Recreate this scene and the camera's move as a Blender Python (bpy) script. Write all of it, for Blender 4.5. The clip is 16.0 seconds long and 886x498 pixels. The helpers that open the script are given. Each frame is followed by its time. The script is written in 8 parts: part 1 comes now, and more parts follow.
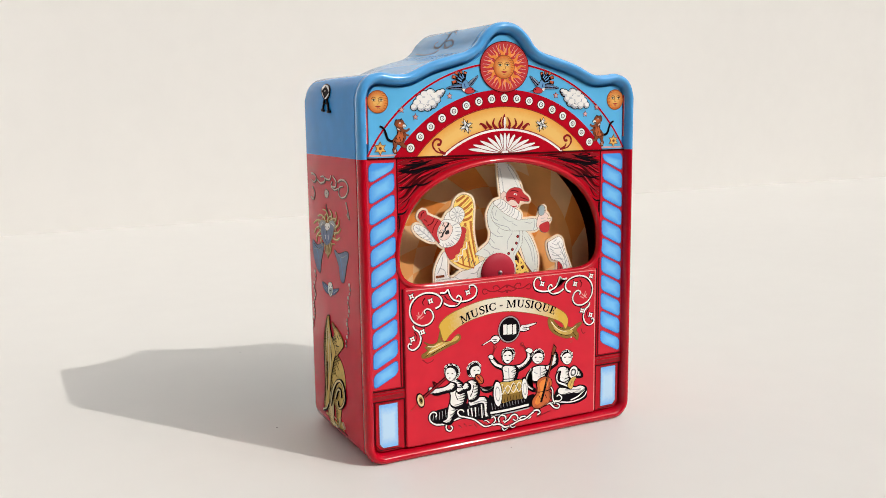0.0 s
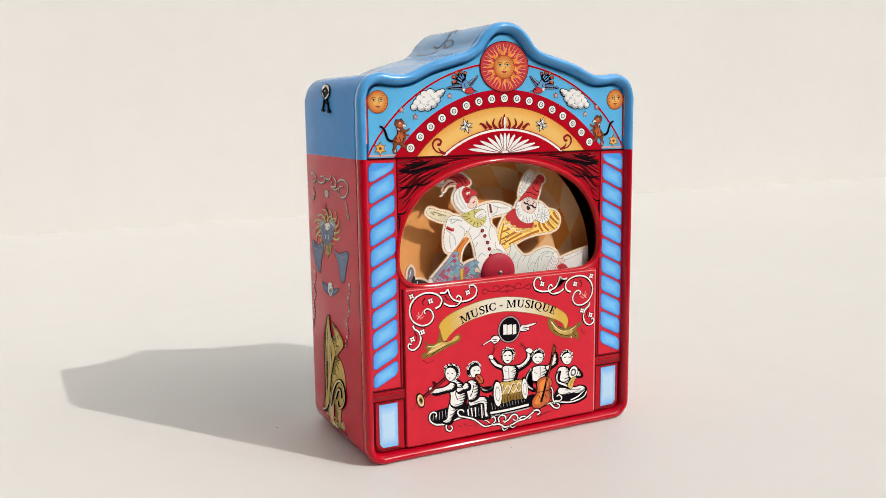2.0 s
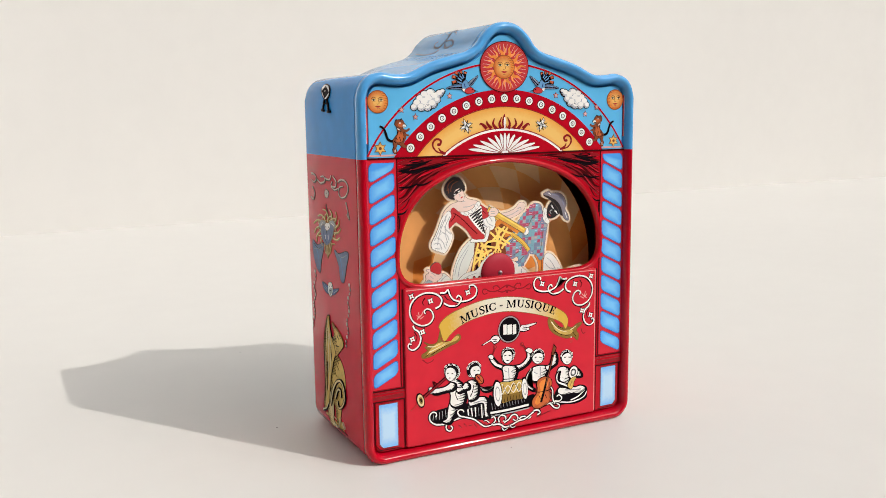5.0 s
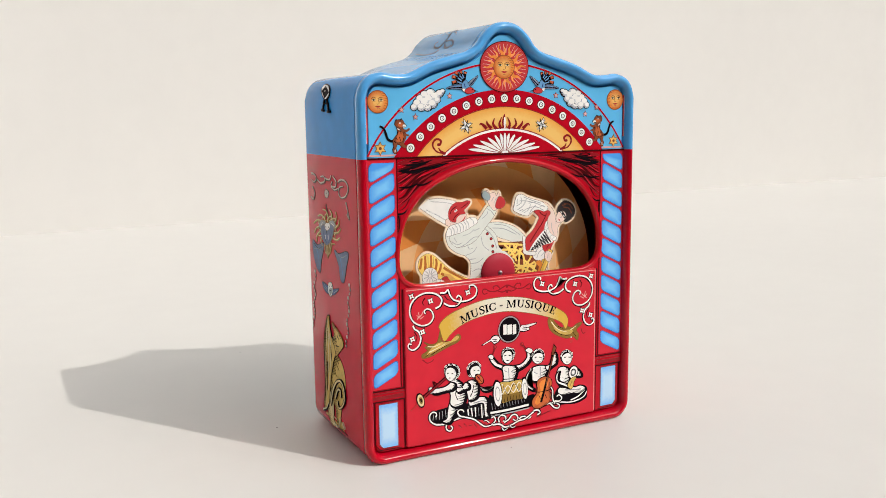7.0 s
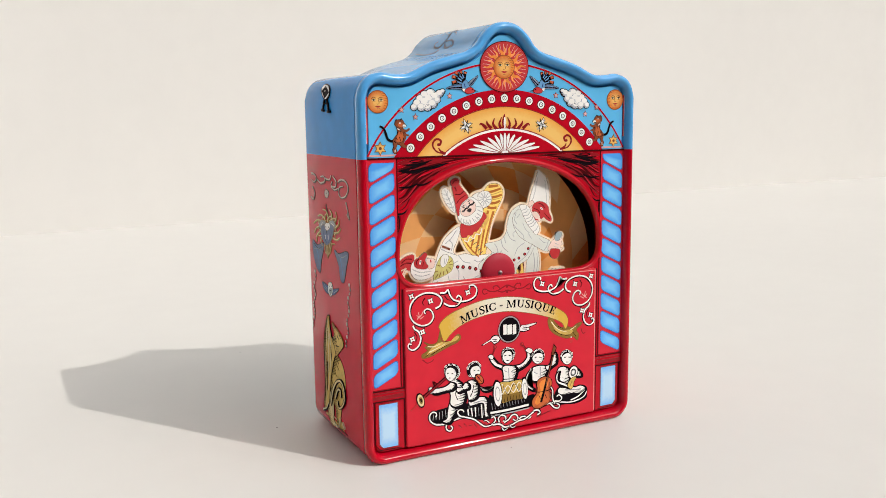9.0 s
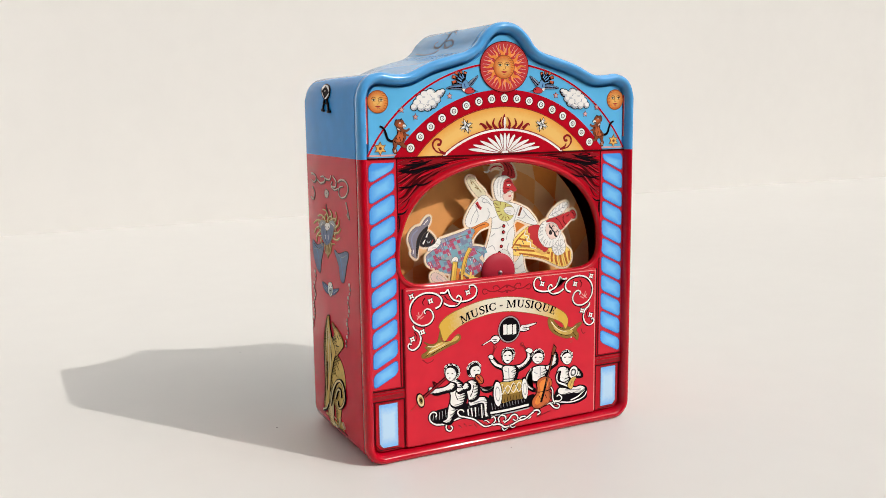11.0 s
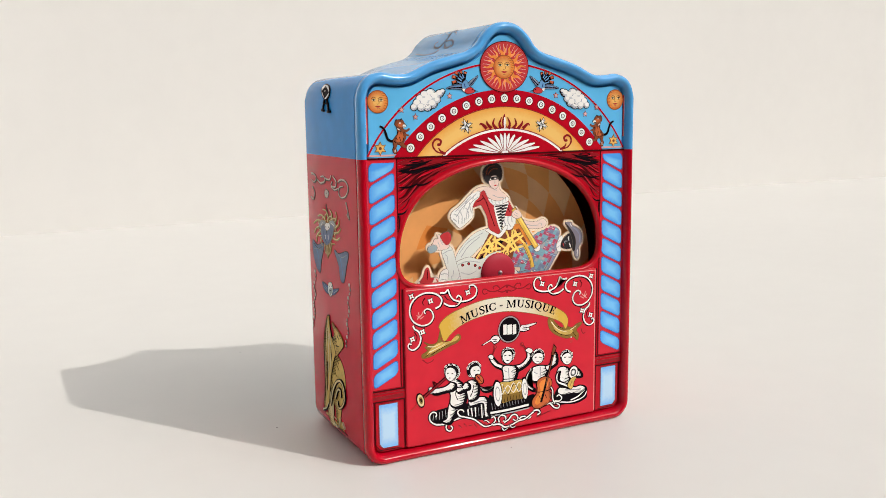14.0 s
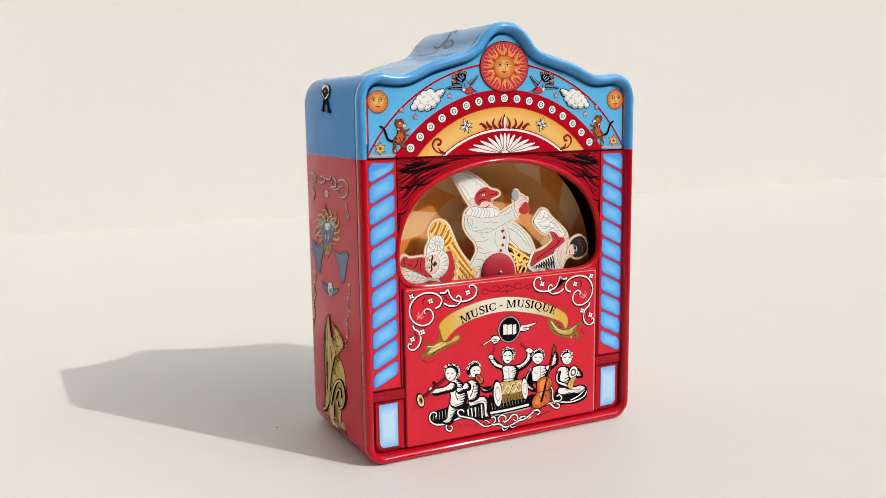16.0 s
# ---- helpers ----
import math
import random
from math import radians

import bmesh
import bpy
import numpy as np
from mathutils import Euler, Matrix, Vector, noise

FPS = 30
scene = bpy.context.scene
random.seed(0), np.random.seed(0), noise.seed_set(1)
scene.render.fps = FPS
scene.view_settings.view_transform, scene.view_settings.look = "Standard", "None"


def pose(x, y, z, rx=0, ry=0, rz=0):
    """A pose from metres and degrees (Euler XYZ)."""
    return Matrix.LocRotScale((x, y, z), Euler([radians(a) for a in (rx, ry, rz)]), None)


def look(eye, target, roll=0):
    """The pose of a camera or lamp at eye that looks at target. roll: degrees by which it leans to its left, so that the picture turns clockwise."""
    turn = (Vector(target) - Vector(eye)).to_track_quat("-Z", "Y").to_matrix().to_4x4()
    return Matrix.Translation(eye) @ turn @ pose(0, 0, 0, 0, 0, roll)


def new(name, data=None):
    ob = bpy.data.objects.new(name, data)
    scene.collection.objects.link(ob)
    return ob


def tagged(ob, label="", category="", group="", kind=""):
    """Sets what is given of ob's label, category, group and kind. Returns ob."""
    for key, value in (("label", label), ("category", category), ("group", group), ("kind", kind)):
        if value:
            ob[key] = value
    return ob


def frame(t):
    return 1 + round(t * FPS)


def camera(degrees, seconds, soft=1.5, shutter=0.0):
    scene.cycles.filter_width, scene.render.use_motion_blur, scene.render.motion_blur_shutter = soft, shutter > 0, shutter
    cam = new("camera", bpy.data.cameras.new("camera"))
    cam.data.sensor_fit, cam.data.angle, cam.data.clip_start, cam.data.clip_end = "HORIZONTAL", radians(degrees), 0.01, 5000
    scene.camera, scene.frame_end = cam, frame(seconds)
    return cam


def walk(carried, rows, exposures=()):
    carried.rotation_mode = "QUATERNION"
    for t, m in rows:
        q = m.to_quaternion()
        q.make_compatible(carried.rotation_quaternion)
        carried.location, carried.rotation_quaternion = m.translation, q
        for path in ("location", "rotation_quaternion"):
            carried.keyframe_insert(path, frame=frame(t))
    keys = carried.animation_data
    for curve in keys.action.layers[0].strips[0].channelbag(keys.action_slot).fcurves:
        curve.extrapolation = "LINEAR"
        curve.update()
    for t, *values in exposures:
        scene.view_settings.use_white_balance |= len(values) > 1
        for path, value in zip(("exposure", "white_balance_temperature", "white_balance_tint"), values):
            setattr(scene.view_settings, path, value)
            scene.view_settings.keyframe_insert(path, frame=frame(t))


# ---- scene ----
cam = camera(52.62, 16.0, soft=0.35, shutter=0.5)
EYE = (-0.18975, -0.32124, 0.14207)
AIM = (EYE[0] + 0.442217, EYE[1] + 0.883461, EYE[2] - 0.154732)
walk(cam, [(0.0, look(EYE, AIM, -0.762)), (16.0, look(EYE, AIM, -0.762))])

# ---- light: hazy daylight from the front, above ----
SUN_FROM = Vector((0.673, -0.96, 1.0)).normalized()
world = bpy.data.worlds.new("sky")
scene.world = world
world.use_nodes = True
wn = world.node_tree.nodes
sky = wn.new("ShaderNodeTexSky")
sky.sky_type = "NISHITA"
sky.sun_disc = False
sky.sun_elevation = math.asin(SUN_FROM.z)
sky.sun_rotation = math.atan2(SUN_FROM.x, SUN_FROM.y)
sky.dust_density = 4.0
haze = wn.new("ShaderNodeHueSaturation")
haze.inputs["Saturation"].default_value = 0.12
world.node_tree.links.new(sky.outputs[0], haze.inputs["Color"])
world.node_tree.links.new(haze.outputs[0], wn["Background"].inputs["Color"])
wn["Background"].inputs["Strength"].default_value = 0.15
sun = new("sun", bpy.data.lights.new("sun", "SUN"))
sun.data.energy = 1.95
sun.data.angle = radians(0.6)
sun.data.color = (1.0, 0.96, 0.895)
sun.matrix_world = look(SUN_FROM * 2, (0, 0, 0))
scene.view_settings.exposure = 0.05

# ---- materials ----
MM = 0.001


def paint(name, color, rough=0.35, coat=0.0, metal=0.0, spec=0.3, vary=0.06, size=120.0, grain=0.0, bump=0.0):
    """Paint, print or paper with a soft large mottle and a fine grain."""
    m = bpy.data.materials.new(name)
    m.use_nodes = True
    n, l = m.node_tree.nodes, m.node_tree.links
    b = n["Principled BSDF"]
    b.inputs["Roughness"].default_value = rough
    b.inputs["Metallic"].default_value = metal
    b.inputs["Specular IOR Level"].default_value = spec
    b.inputs["Coat Weight"].default_value = coat
    b.inputs["Coat Roughness"].default_value = 0.06
    tex = n.new("ShaderNodeTexCoord")
    big = n.new("ShaderNodeTexNoise")
    big.inputs["Scale"].default_value = size
    big.inputs["Detail"].default_value = 3.0
    fine = n.new("ShaderNodeTexNoise")
    fine.inputs["Scale"].default_value = size * 14
    fine.inputs["Detail"].default_value = 2.0
    l.new(tex.outputs["Object"], big.inputs["Vector"])
    l.new(tex.outputs["Object"], fine.inputs["Vector"])
    ramp = n.new("ShaderNodeMapRange")
    ramp.inputs["From Min"].default_value, ramp.inputs["From Max"].default_value = 0.3, 0.7
    ramp.inputs["To Min"].default_value, ramp.inputs["To Max"].default_value = 1 - vary, 1 + vary
    l.new(big.outputs["Fac"], ramp.inputs["Value"])
    ramp2 = n.new("ShaderNodeMapRange")
    ramp2.inputs["From Min"].default_value, ramp2.inputs["From Max"].default_value = 0.3, 0.7
    ramp2.inputs["To Min"].default_value, ramp2.inputs["To Max"].default_value = 1 - grain, 1 + grain
    l.new(fine.outputs["Fac"], ramp2.inputs["Value"])
    mul = n.new("ShaderNodeMath")
    mul.operation = "MULTIPLY"
    l.new(ramp.outputs[0], mul.inputs[0])
    l.new(ramp2.outputs[0], mul.inputs[1])
    mix = n.new("ShaderNodeVectorMath")
    mix.operation = "SCALE"
    mix.inputs[0].default_value = color
    l.new(mul.outputs[0], mix.inputs["Scale"])
    l.new(mix.outputs[0], b.inputs["Base Color"])
    if bump:
        bm_ = n.new("ShaderNodeBump")
        bm_.inputs["Strength"].default_value = bump
        bm_.inputs["Distance"].default_value = 0.0004
        l.new(fine.outputs["Fac"], bm_.inputs["Height"])
        l.new(bm_.outputs[0], b.inputs["Normal"])
    return m


paper = paint("white_paper", (0.648, 0.631, 0.600), 0.3, spec=0.13, vary=0.012, size=3.0, grain=0.008, bump=0.03)
# the same paper lightened, so the upright backdrop looks as bright as the sheet
lightened_paper = paint("lightened_paper", (0.69, 0.669, 0.637), 0.28, spec=0.2, vary=0.012, size=3.0, grain=0.008, bump=0.03)
red = paint("red_lacquer", (0.47, 0.004, 0.016), 0.2, spec=0.2, vary=0.06)
rim_red = paint("rim_red", (0.48, 0.002, 0.015), 0.1, coat=0.25, spec=0.25, vary=0.06)
window_red = paint("window_rim_red", (0.50, 0.004, 0.014), 0.1, coat=0.25, spec=0.3, vary=0.06)
ray_orange = paint("print_ray_orange", (0.90, 0.34, 0.10), 0.45, vary=0.08, size=400)
side_red = paint("side_red", (0.54, 0.005, 0.028), 0.09, spec=0.11, vary=0.06)
# the tin's blue lacquer, deepened to hold the side wall's shade
shaded_side_blue = paint("shaded_side_blue", (0.018, 0.26, 0.66), 0.14, spec=0.09, vary=0.06)
plate_red = paint("plate_red", (0.64, 0.017, 0.036), 0.28, spec=0.24, vary=0.05)
bright_red = paint("bright_red", (0.62, 0.010, 0.03), 0.3, vary=0.08)
deep_red = paint("deep_red", (0.26, 0.003, 0.009), 0.35, vary=0.1)
dark_red = paint("dark_red", (0.06, 0.002, 0.004), 0.4, spec=0.08, vary=0.15)
# the same lacquer paler, with the backdrop's sheen put into its colour
sheen_top_blue = paint("sheen_top_blue", (0.09, 0.34, 0.66), 0.16, spec=0.7, vary=0.06)
blue = paint("sky_blue_lacquer", (0.12, 0.485, 0.83), 0.26, spec=0.3, vary=0.04)
rim_blue = paint("rim_blue", (0.08, 0.36, 0.74), 0.12, coat=0.3, spec=0.4, vary=0.05)
stripe_blue = paint("stripe_blue", (0.10, 0.46, 0.90), 0.45, spec=0.25, vary=0.05)
stripe_edge = paint("stripe_edge_blue", (0.03, 0.14, 0.50), 0.45, spec=0.25, vary=0.05)
pale_blue = paint("pale_blue", (0.46, 0.70, 0.92), 0.45, spec=0.25, vary=0.06)
white = paint("print_white", (0.88, 0.86, 0.83), 0.5, vary=0.03)
cream = paint("card_cream", (0.92, 0.74, 0.55), 0.65, vary=0.04)
black = paint("print_black", (0.006, 0.004, 0.006), 0.5, spec=0.03, vary=0.2)
grey = paint("print_grey", (0.34, 0.35, 0.37), 0.5, vary=0.1, size=700)
gold = paint("print_gold", (0.62, 0.42, 0.10), 0.45, vary=0.18, size=500)
gold_dark = paint("print_gold_dark", (0.25, 0.14, 0.02), 0.5, vary=0.2, size=500)
pale_gold = paint("print_pale_gold", (0.80, 0.72, 0.50), 0.45, vary=0.08, size=300)
sun_orange = paint("sun_orange", (0.78, 0.25, 0.04), 0.45, vary=0.12, size=400)
cloud_grey = paint("print_cloud_grey", (0.60, 0.61, 0.64), 0.5, vary=0.06)
flame = paint("print_flame", (0.62, 0.12, 0.035), 0.5, vary=0.15, size=400)
sun_yellow = paint("sun_yellow", (0.80, 0.46, 0.12), 0.45, vary=0.12, size=400)
pink = paint("print_pink", (0.72, 0.40, 0.36), 0.5, vary=0.06)
brown = paint("print_brown", (0.22, 0.05, 0.015), 0.5, vary=0.25, size=600)
navy = paint("print_navy", (0.015, 0.06, 0.22), 0.5, vary=0.15)
straw = paint("print_straw", (0.72, 0.58, 0.30), 0.5, vary=0.12, size=500)
slate_blue = paint("print_slate_blue", (0.14, 0.18, 0.30), 0.5, vary=0.15, size=500)
cello = paint("print_cello_orange", (0.55, 0.12, 0.03), 0.5, vary=0.15, size=400)
card_red = paint("card_red", (0.55, 0.03, 0.035), 0.6, vary=0.06)
card_white = paint("card_white", (0.88, 0.86, 0.82), 0.62, vary=0.03, size=250)
card_yellow = paint("card_yellow", (0.80, 0.50, 0.08), 0.6, vary=0.1, size=300)
card_grey = paint("card_grey", (0.40, 0.41, 0.42), 0.6, vary=0.1)
card_blue = paint("card_blue", (0.12, 0.30, 0.55), 0.6, vary=0.1)
card_black = paint("card_black", (0.02, 0.016, 0.018), 0.6, vary=0.2)
skin = paint("card_pale_pink", (0.86, 0.66, 0.58), 0.6, vary=0.04)
liner_dim_red = paint("tin_inside", (0.17, 0.012, 0.005), 0.5, vary=0.1)
hub_red = paint("hub_red", (0.40, 0.015, 0.035), 0.55, vary=0.06)
steel = paint("pin_steel", (0.35, 0.33, 0.32), 0.3, metal=1.0, vary=0.1)


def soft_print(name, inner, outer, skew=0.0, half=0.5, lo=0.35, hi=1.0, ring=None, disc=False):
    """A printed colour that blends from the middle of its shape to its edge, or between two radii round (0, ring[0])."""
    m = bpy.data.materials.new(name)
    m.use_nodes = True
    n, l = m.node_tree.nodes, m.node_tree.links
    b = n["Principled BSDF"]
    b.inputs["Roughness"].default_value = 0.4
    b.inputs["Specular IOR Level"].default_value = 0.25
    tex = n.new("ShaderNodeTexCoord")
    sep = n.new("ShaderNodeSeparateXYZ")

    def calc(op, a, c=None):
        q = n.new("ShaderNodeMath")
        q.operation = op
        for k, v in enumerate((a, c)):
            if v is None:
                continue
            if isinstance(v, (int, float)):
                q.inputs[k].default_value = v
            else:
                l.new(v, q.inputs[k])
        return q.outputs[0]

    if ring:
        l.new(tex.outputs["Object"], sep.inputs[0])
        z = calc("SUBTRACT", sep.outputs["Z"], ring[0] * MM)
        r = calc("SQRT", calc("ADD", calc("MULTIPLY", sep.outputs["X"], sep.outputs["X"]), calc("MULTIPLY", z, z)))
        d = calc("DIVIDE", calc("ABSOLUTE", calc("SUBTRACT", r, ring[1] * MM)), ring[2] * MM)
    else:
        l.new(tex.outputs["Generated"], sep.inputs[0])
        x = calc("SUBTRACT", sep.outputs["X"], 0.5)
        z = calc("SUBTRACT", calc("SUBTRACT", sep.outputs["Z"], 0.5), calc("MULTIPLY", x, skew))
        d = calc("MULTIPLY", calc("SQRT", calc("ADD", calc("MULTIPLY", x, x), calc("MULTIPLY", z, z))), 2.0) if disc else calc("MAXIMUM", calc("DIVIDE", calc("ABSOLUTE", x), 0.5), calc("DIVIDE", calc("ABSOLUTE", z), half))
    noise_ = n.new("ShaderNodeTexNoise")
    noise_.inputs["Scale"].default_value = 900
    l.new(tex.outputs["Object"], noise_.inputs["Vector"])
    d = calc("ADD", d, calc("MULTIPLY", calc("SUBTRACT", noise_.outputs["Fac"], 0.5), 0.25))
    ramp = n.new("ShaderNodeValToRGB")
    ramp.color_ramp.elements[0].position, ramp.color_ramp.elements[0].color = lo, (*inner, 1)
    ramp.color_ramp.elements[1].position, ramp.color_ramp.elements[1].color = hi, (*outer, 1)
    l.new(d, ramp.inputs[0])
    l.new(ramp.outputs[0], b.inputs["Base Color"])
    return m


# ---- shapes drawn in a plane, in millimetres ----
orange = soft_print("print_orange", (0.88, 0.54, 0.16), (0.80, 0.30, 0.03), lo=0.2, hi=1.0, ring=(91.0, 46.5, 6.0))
stripe_l = soft_print("stripe_left", (0.20, 0.57, 0.95), (0.07, 0.34, 0.86), 0.44, 0.29, 0.3, 1.0)
stripe_r = soft_print("stripe_right", (0.20, 0.57, 0.95), (0.07, 0.34, 0.86), -0.44, 0.29, 0.3, 1.0)
panel_blue = soft_print("base_panel_blue", (0.50, 0.72, 0.94), (0.16, 0.48, 0.92), 0.0, 0.5, 0.5, 1.0)
ribbon_print = soft_print("ribbon_gold", (0.84, 0.78, 0.64), (0.70, 0.43, 0.06), 0.0, 6.0, 0.25, 0.85)
sun_print = soft_print("moon_print", (0.86, 0.50, 0.14), (0.62, 0.12, 0.02), 0.0, 0.5, 0.3, 0.95, disc=True)


def smooth(pts, closed=True, n=5):
    """A Catmull-Rom curve through the points."""
    out, k = [], len(pts)
    for i in range(k if closed else k - 1):
        if closed:
            a, b, c, d = (pts[(i + j) % k] for j in (-1, 0, 1, 2))
        else:
            a, b, c, d = pts[max(i - 1, 0)], pts[i], pts[i + 1], pts[min(i + 2, k - 1)]
        for s in range(n):
            t = s / n
            out.append(tuple(0.5 * (2 * b[q] + (c[q] - a[q]) * t + (2 * a[q] - 5 * b[q] + 4 * c[q] - d[q]) * t * t
                                    + (3 * b[q] - a[q] - 3 * c[q] + d[q]) * t ** 3) for q in (0, 1)))
    if not closed:
        out.append(tuple(pts[-1]))
    return out


def area(pts):
    return sum(a[0] * b[1] - b[0] * a[1] for a, b in zip(pts, pts[1:] + pts[:1])) / 2


def grow(pts, d):
    """The closed outline moved outwards by d."""
    s = 1 if area(pts) > 0 else -1
    out, k = [], len(pts)
    for i, (x, z) in enumerate(pts):
        a, b = pts[i - 1], pts[(i + 1) % k]
        dx, dz = b[0] - a[0], b[1] - a[1]
        L = math.hypot(dx, dz) or 1.0
        out.append((x + s * d * dz / L, z - s * d * dx / L))
    return out


def ellipse(cx, cz, rx, rz=None, turn=0.0, n=24, a0=0.0, a1=360.0):
    rz = rx if rz is None else rz
    c, s, out = math.cos(radians(turn)), math.sin(radians(turn)), []
    full = a1 - a0 >= 360
    for i in range(n if full else n + 1):
        a = radians(a0 + (a1 - a0) * i / n)
        x, z = rx * math.cos(a), rz * math.sin(a)
        out.append((cx + c * x - s * z, cz + s * x + c * z))
    return out


def stroke(pts, w, w2=None, n=4, soft=True):
    """A brush line of width w (w2 at its end) along the points, as a closed outline."""
    line = smooth(pts, False, n) if soft and len(pts) > 2 else list(pts)
    w2, k, L, R = (w if w2 is None else w2), len(line), [], []
    for i, (x, z) in enumerate(line):
        a, b = line[max(i - 1, 0)], line[min(i + 1, k - 1)]
        dx, dz = b[0] - a[0], b[1] - a[1]
        q = math.hypot(dx, dz) or 1.0
        h = (w + (w2 - w) * i / (k - 1)) / 2
        L.append((x - h * dz / q, z + h * dx / q))
        R.append((x + h * dz / q, z - h * dx / q))
    return L + R[::-1]


def star(cx, cz, r, n=6, inner=0.5, turn=90.0):
    return [(cx + (r if i % 2 == 0 else r * inner) * math.cos(radians(turn + 180 * i / n)),
             cz + (r if i % 2 == 0 else r * inner) * math.sin(radians(turn + 180 * i / n))) for i in range(2 * n)]


def mirror(shape):
    return [(-x, z) for x, z in shape][::-1]


def arch_band(c, r1, r2, cut, n=48):
    """The part above z = cut of the ring between radii r1 and r2 round (0, c)."""
    def arc(r):
        a = math.degrees(math.asin((cut - c) / r))
        return ellipse(0, c, r, n=n, a0=a, a1=180 - a)
    return arc(r2) + arc(r1)[::-1]


def arch_field(c, r, cut, n=48):
    """The part above z = cut of the disc of radius r round (0, c)."""
    a = math.degrees(math.asin((cut - c) / r))
    return ellipse(0, c, r, n=n, a0=a, a1=180 - a)


def FRONT(x, z, h):
    return (x * MM, -h * MM, z * MM)


def SIDE(x, z, h):
    # the wall bends inwards at the shoulder
    bend = 0.0 if z < 146 else 0.31 * (z - 146) if z < 151.2 else 1.6 + (z - 151.2)
    return ((-65 + bend - h) * MM, x * MM, z * MM)


def art(layers, plane, base=-0.05):
    """A bmesh of thin printed shapes: rows of (outline, material index, height in mm)."""
    bm, seen = bmesh.new(), {}
    for pts, mi, h in layers:
        seen[h] = seen.get(h, 0) + 1
        h += 0.0012 * (seen[h] % 13)
        if (area(pts) > 0) == (plane is SIDE):
            pts = pts[::-1]
        top = [bm.verts.new(plane(x, z, h)) for x, z in pts]
        low = [bm.verts.new(plane(x, z, base)) for x, z in pts]
        f = bm.faces.new(top[::-1])
        f.material_index = mi
        for i in range(len(pts)):
            j = (i + 1) % len(pts)
            f = bm.faces.new((top[i], top[j], low[j], low[i]))
            f.material_index = mi
    return bm


def part(name, bm, material, parent=None, label="", flat=True):
    """Links a bmesh as one mesh object under a thing or a part."""
    me = bpy.data.meshes.new(name)
    bm.normal_update()
    bm.to_mesh(me)
    bm.free()
    for m in (material if isinstance(material, (list, tuple)) else [material]):
        me.materials.append(m)
    if not flat:
        me.polygons.foreach_set("use_smooth", [True] * len(me.polygons))
    ob = new(name, me)
    if parent:
        ob.parent = parent
    return tagged(ob, label)


def printed(name, layers, parent, label="", plane=FRONT):
    """A printed motif: rows of (outline, material, height); one mesh with its materials."""
    mats = []
    for row in layers:
        if row[1] not in mats:
            mats.append(row[1])
    return part(name, art([(o, mats.index(m), h) for o, m, h in layers], plane), mats, parent, label)


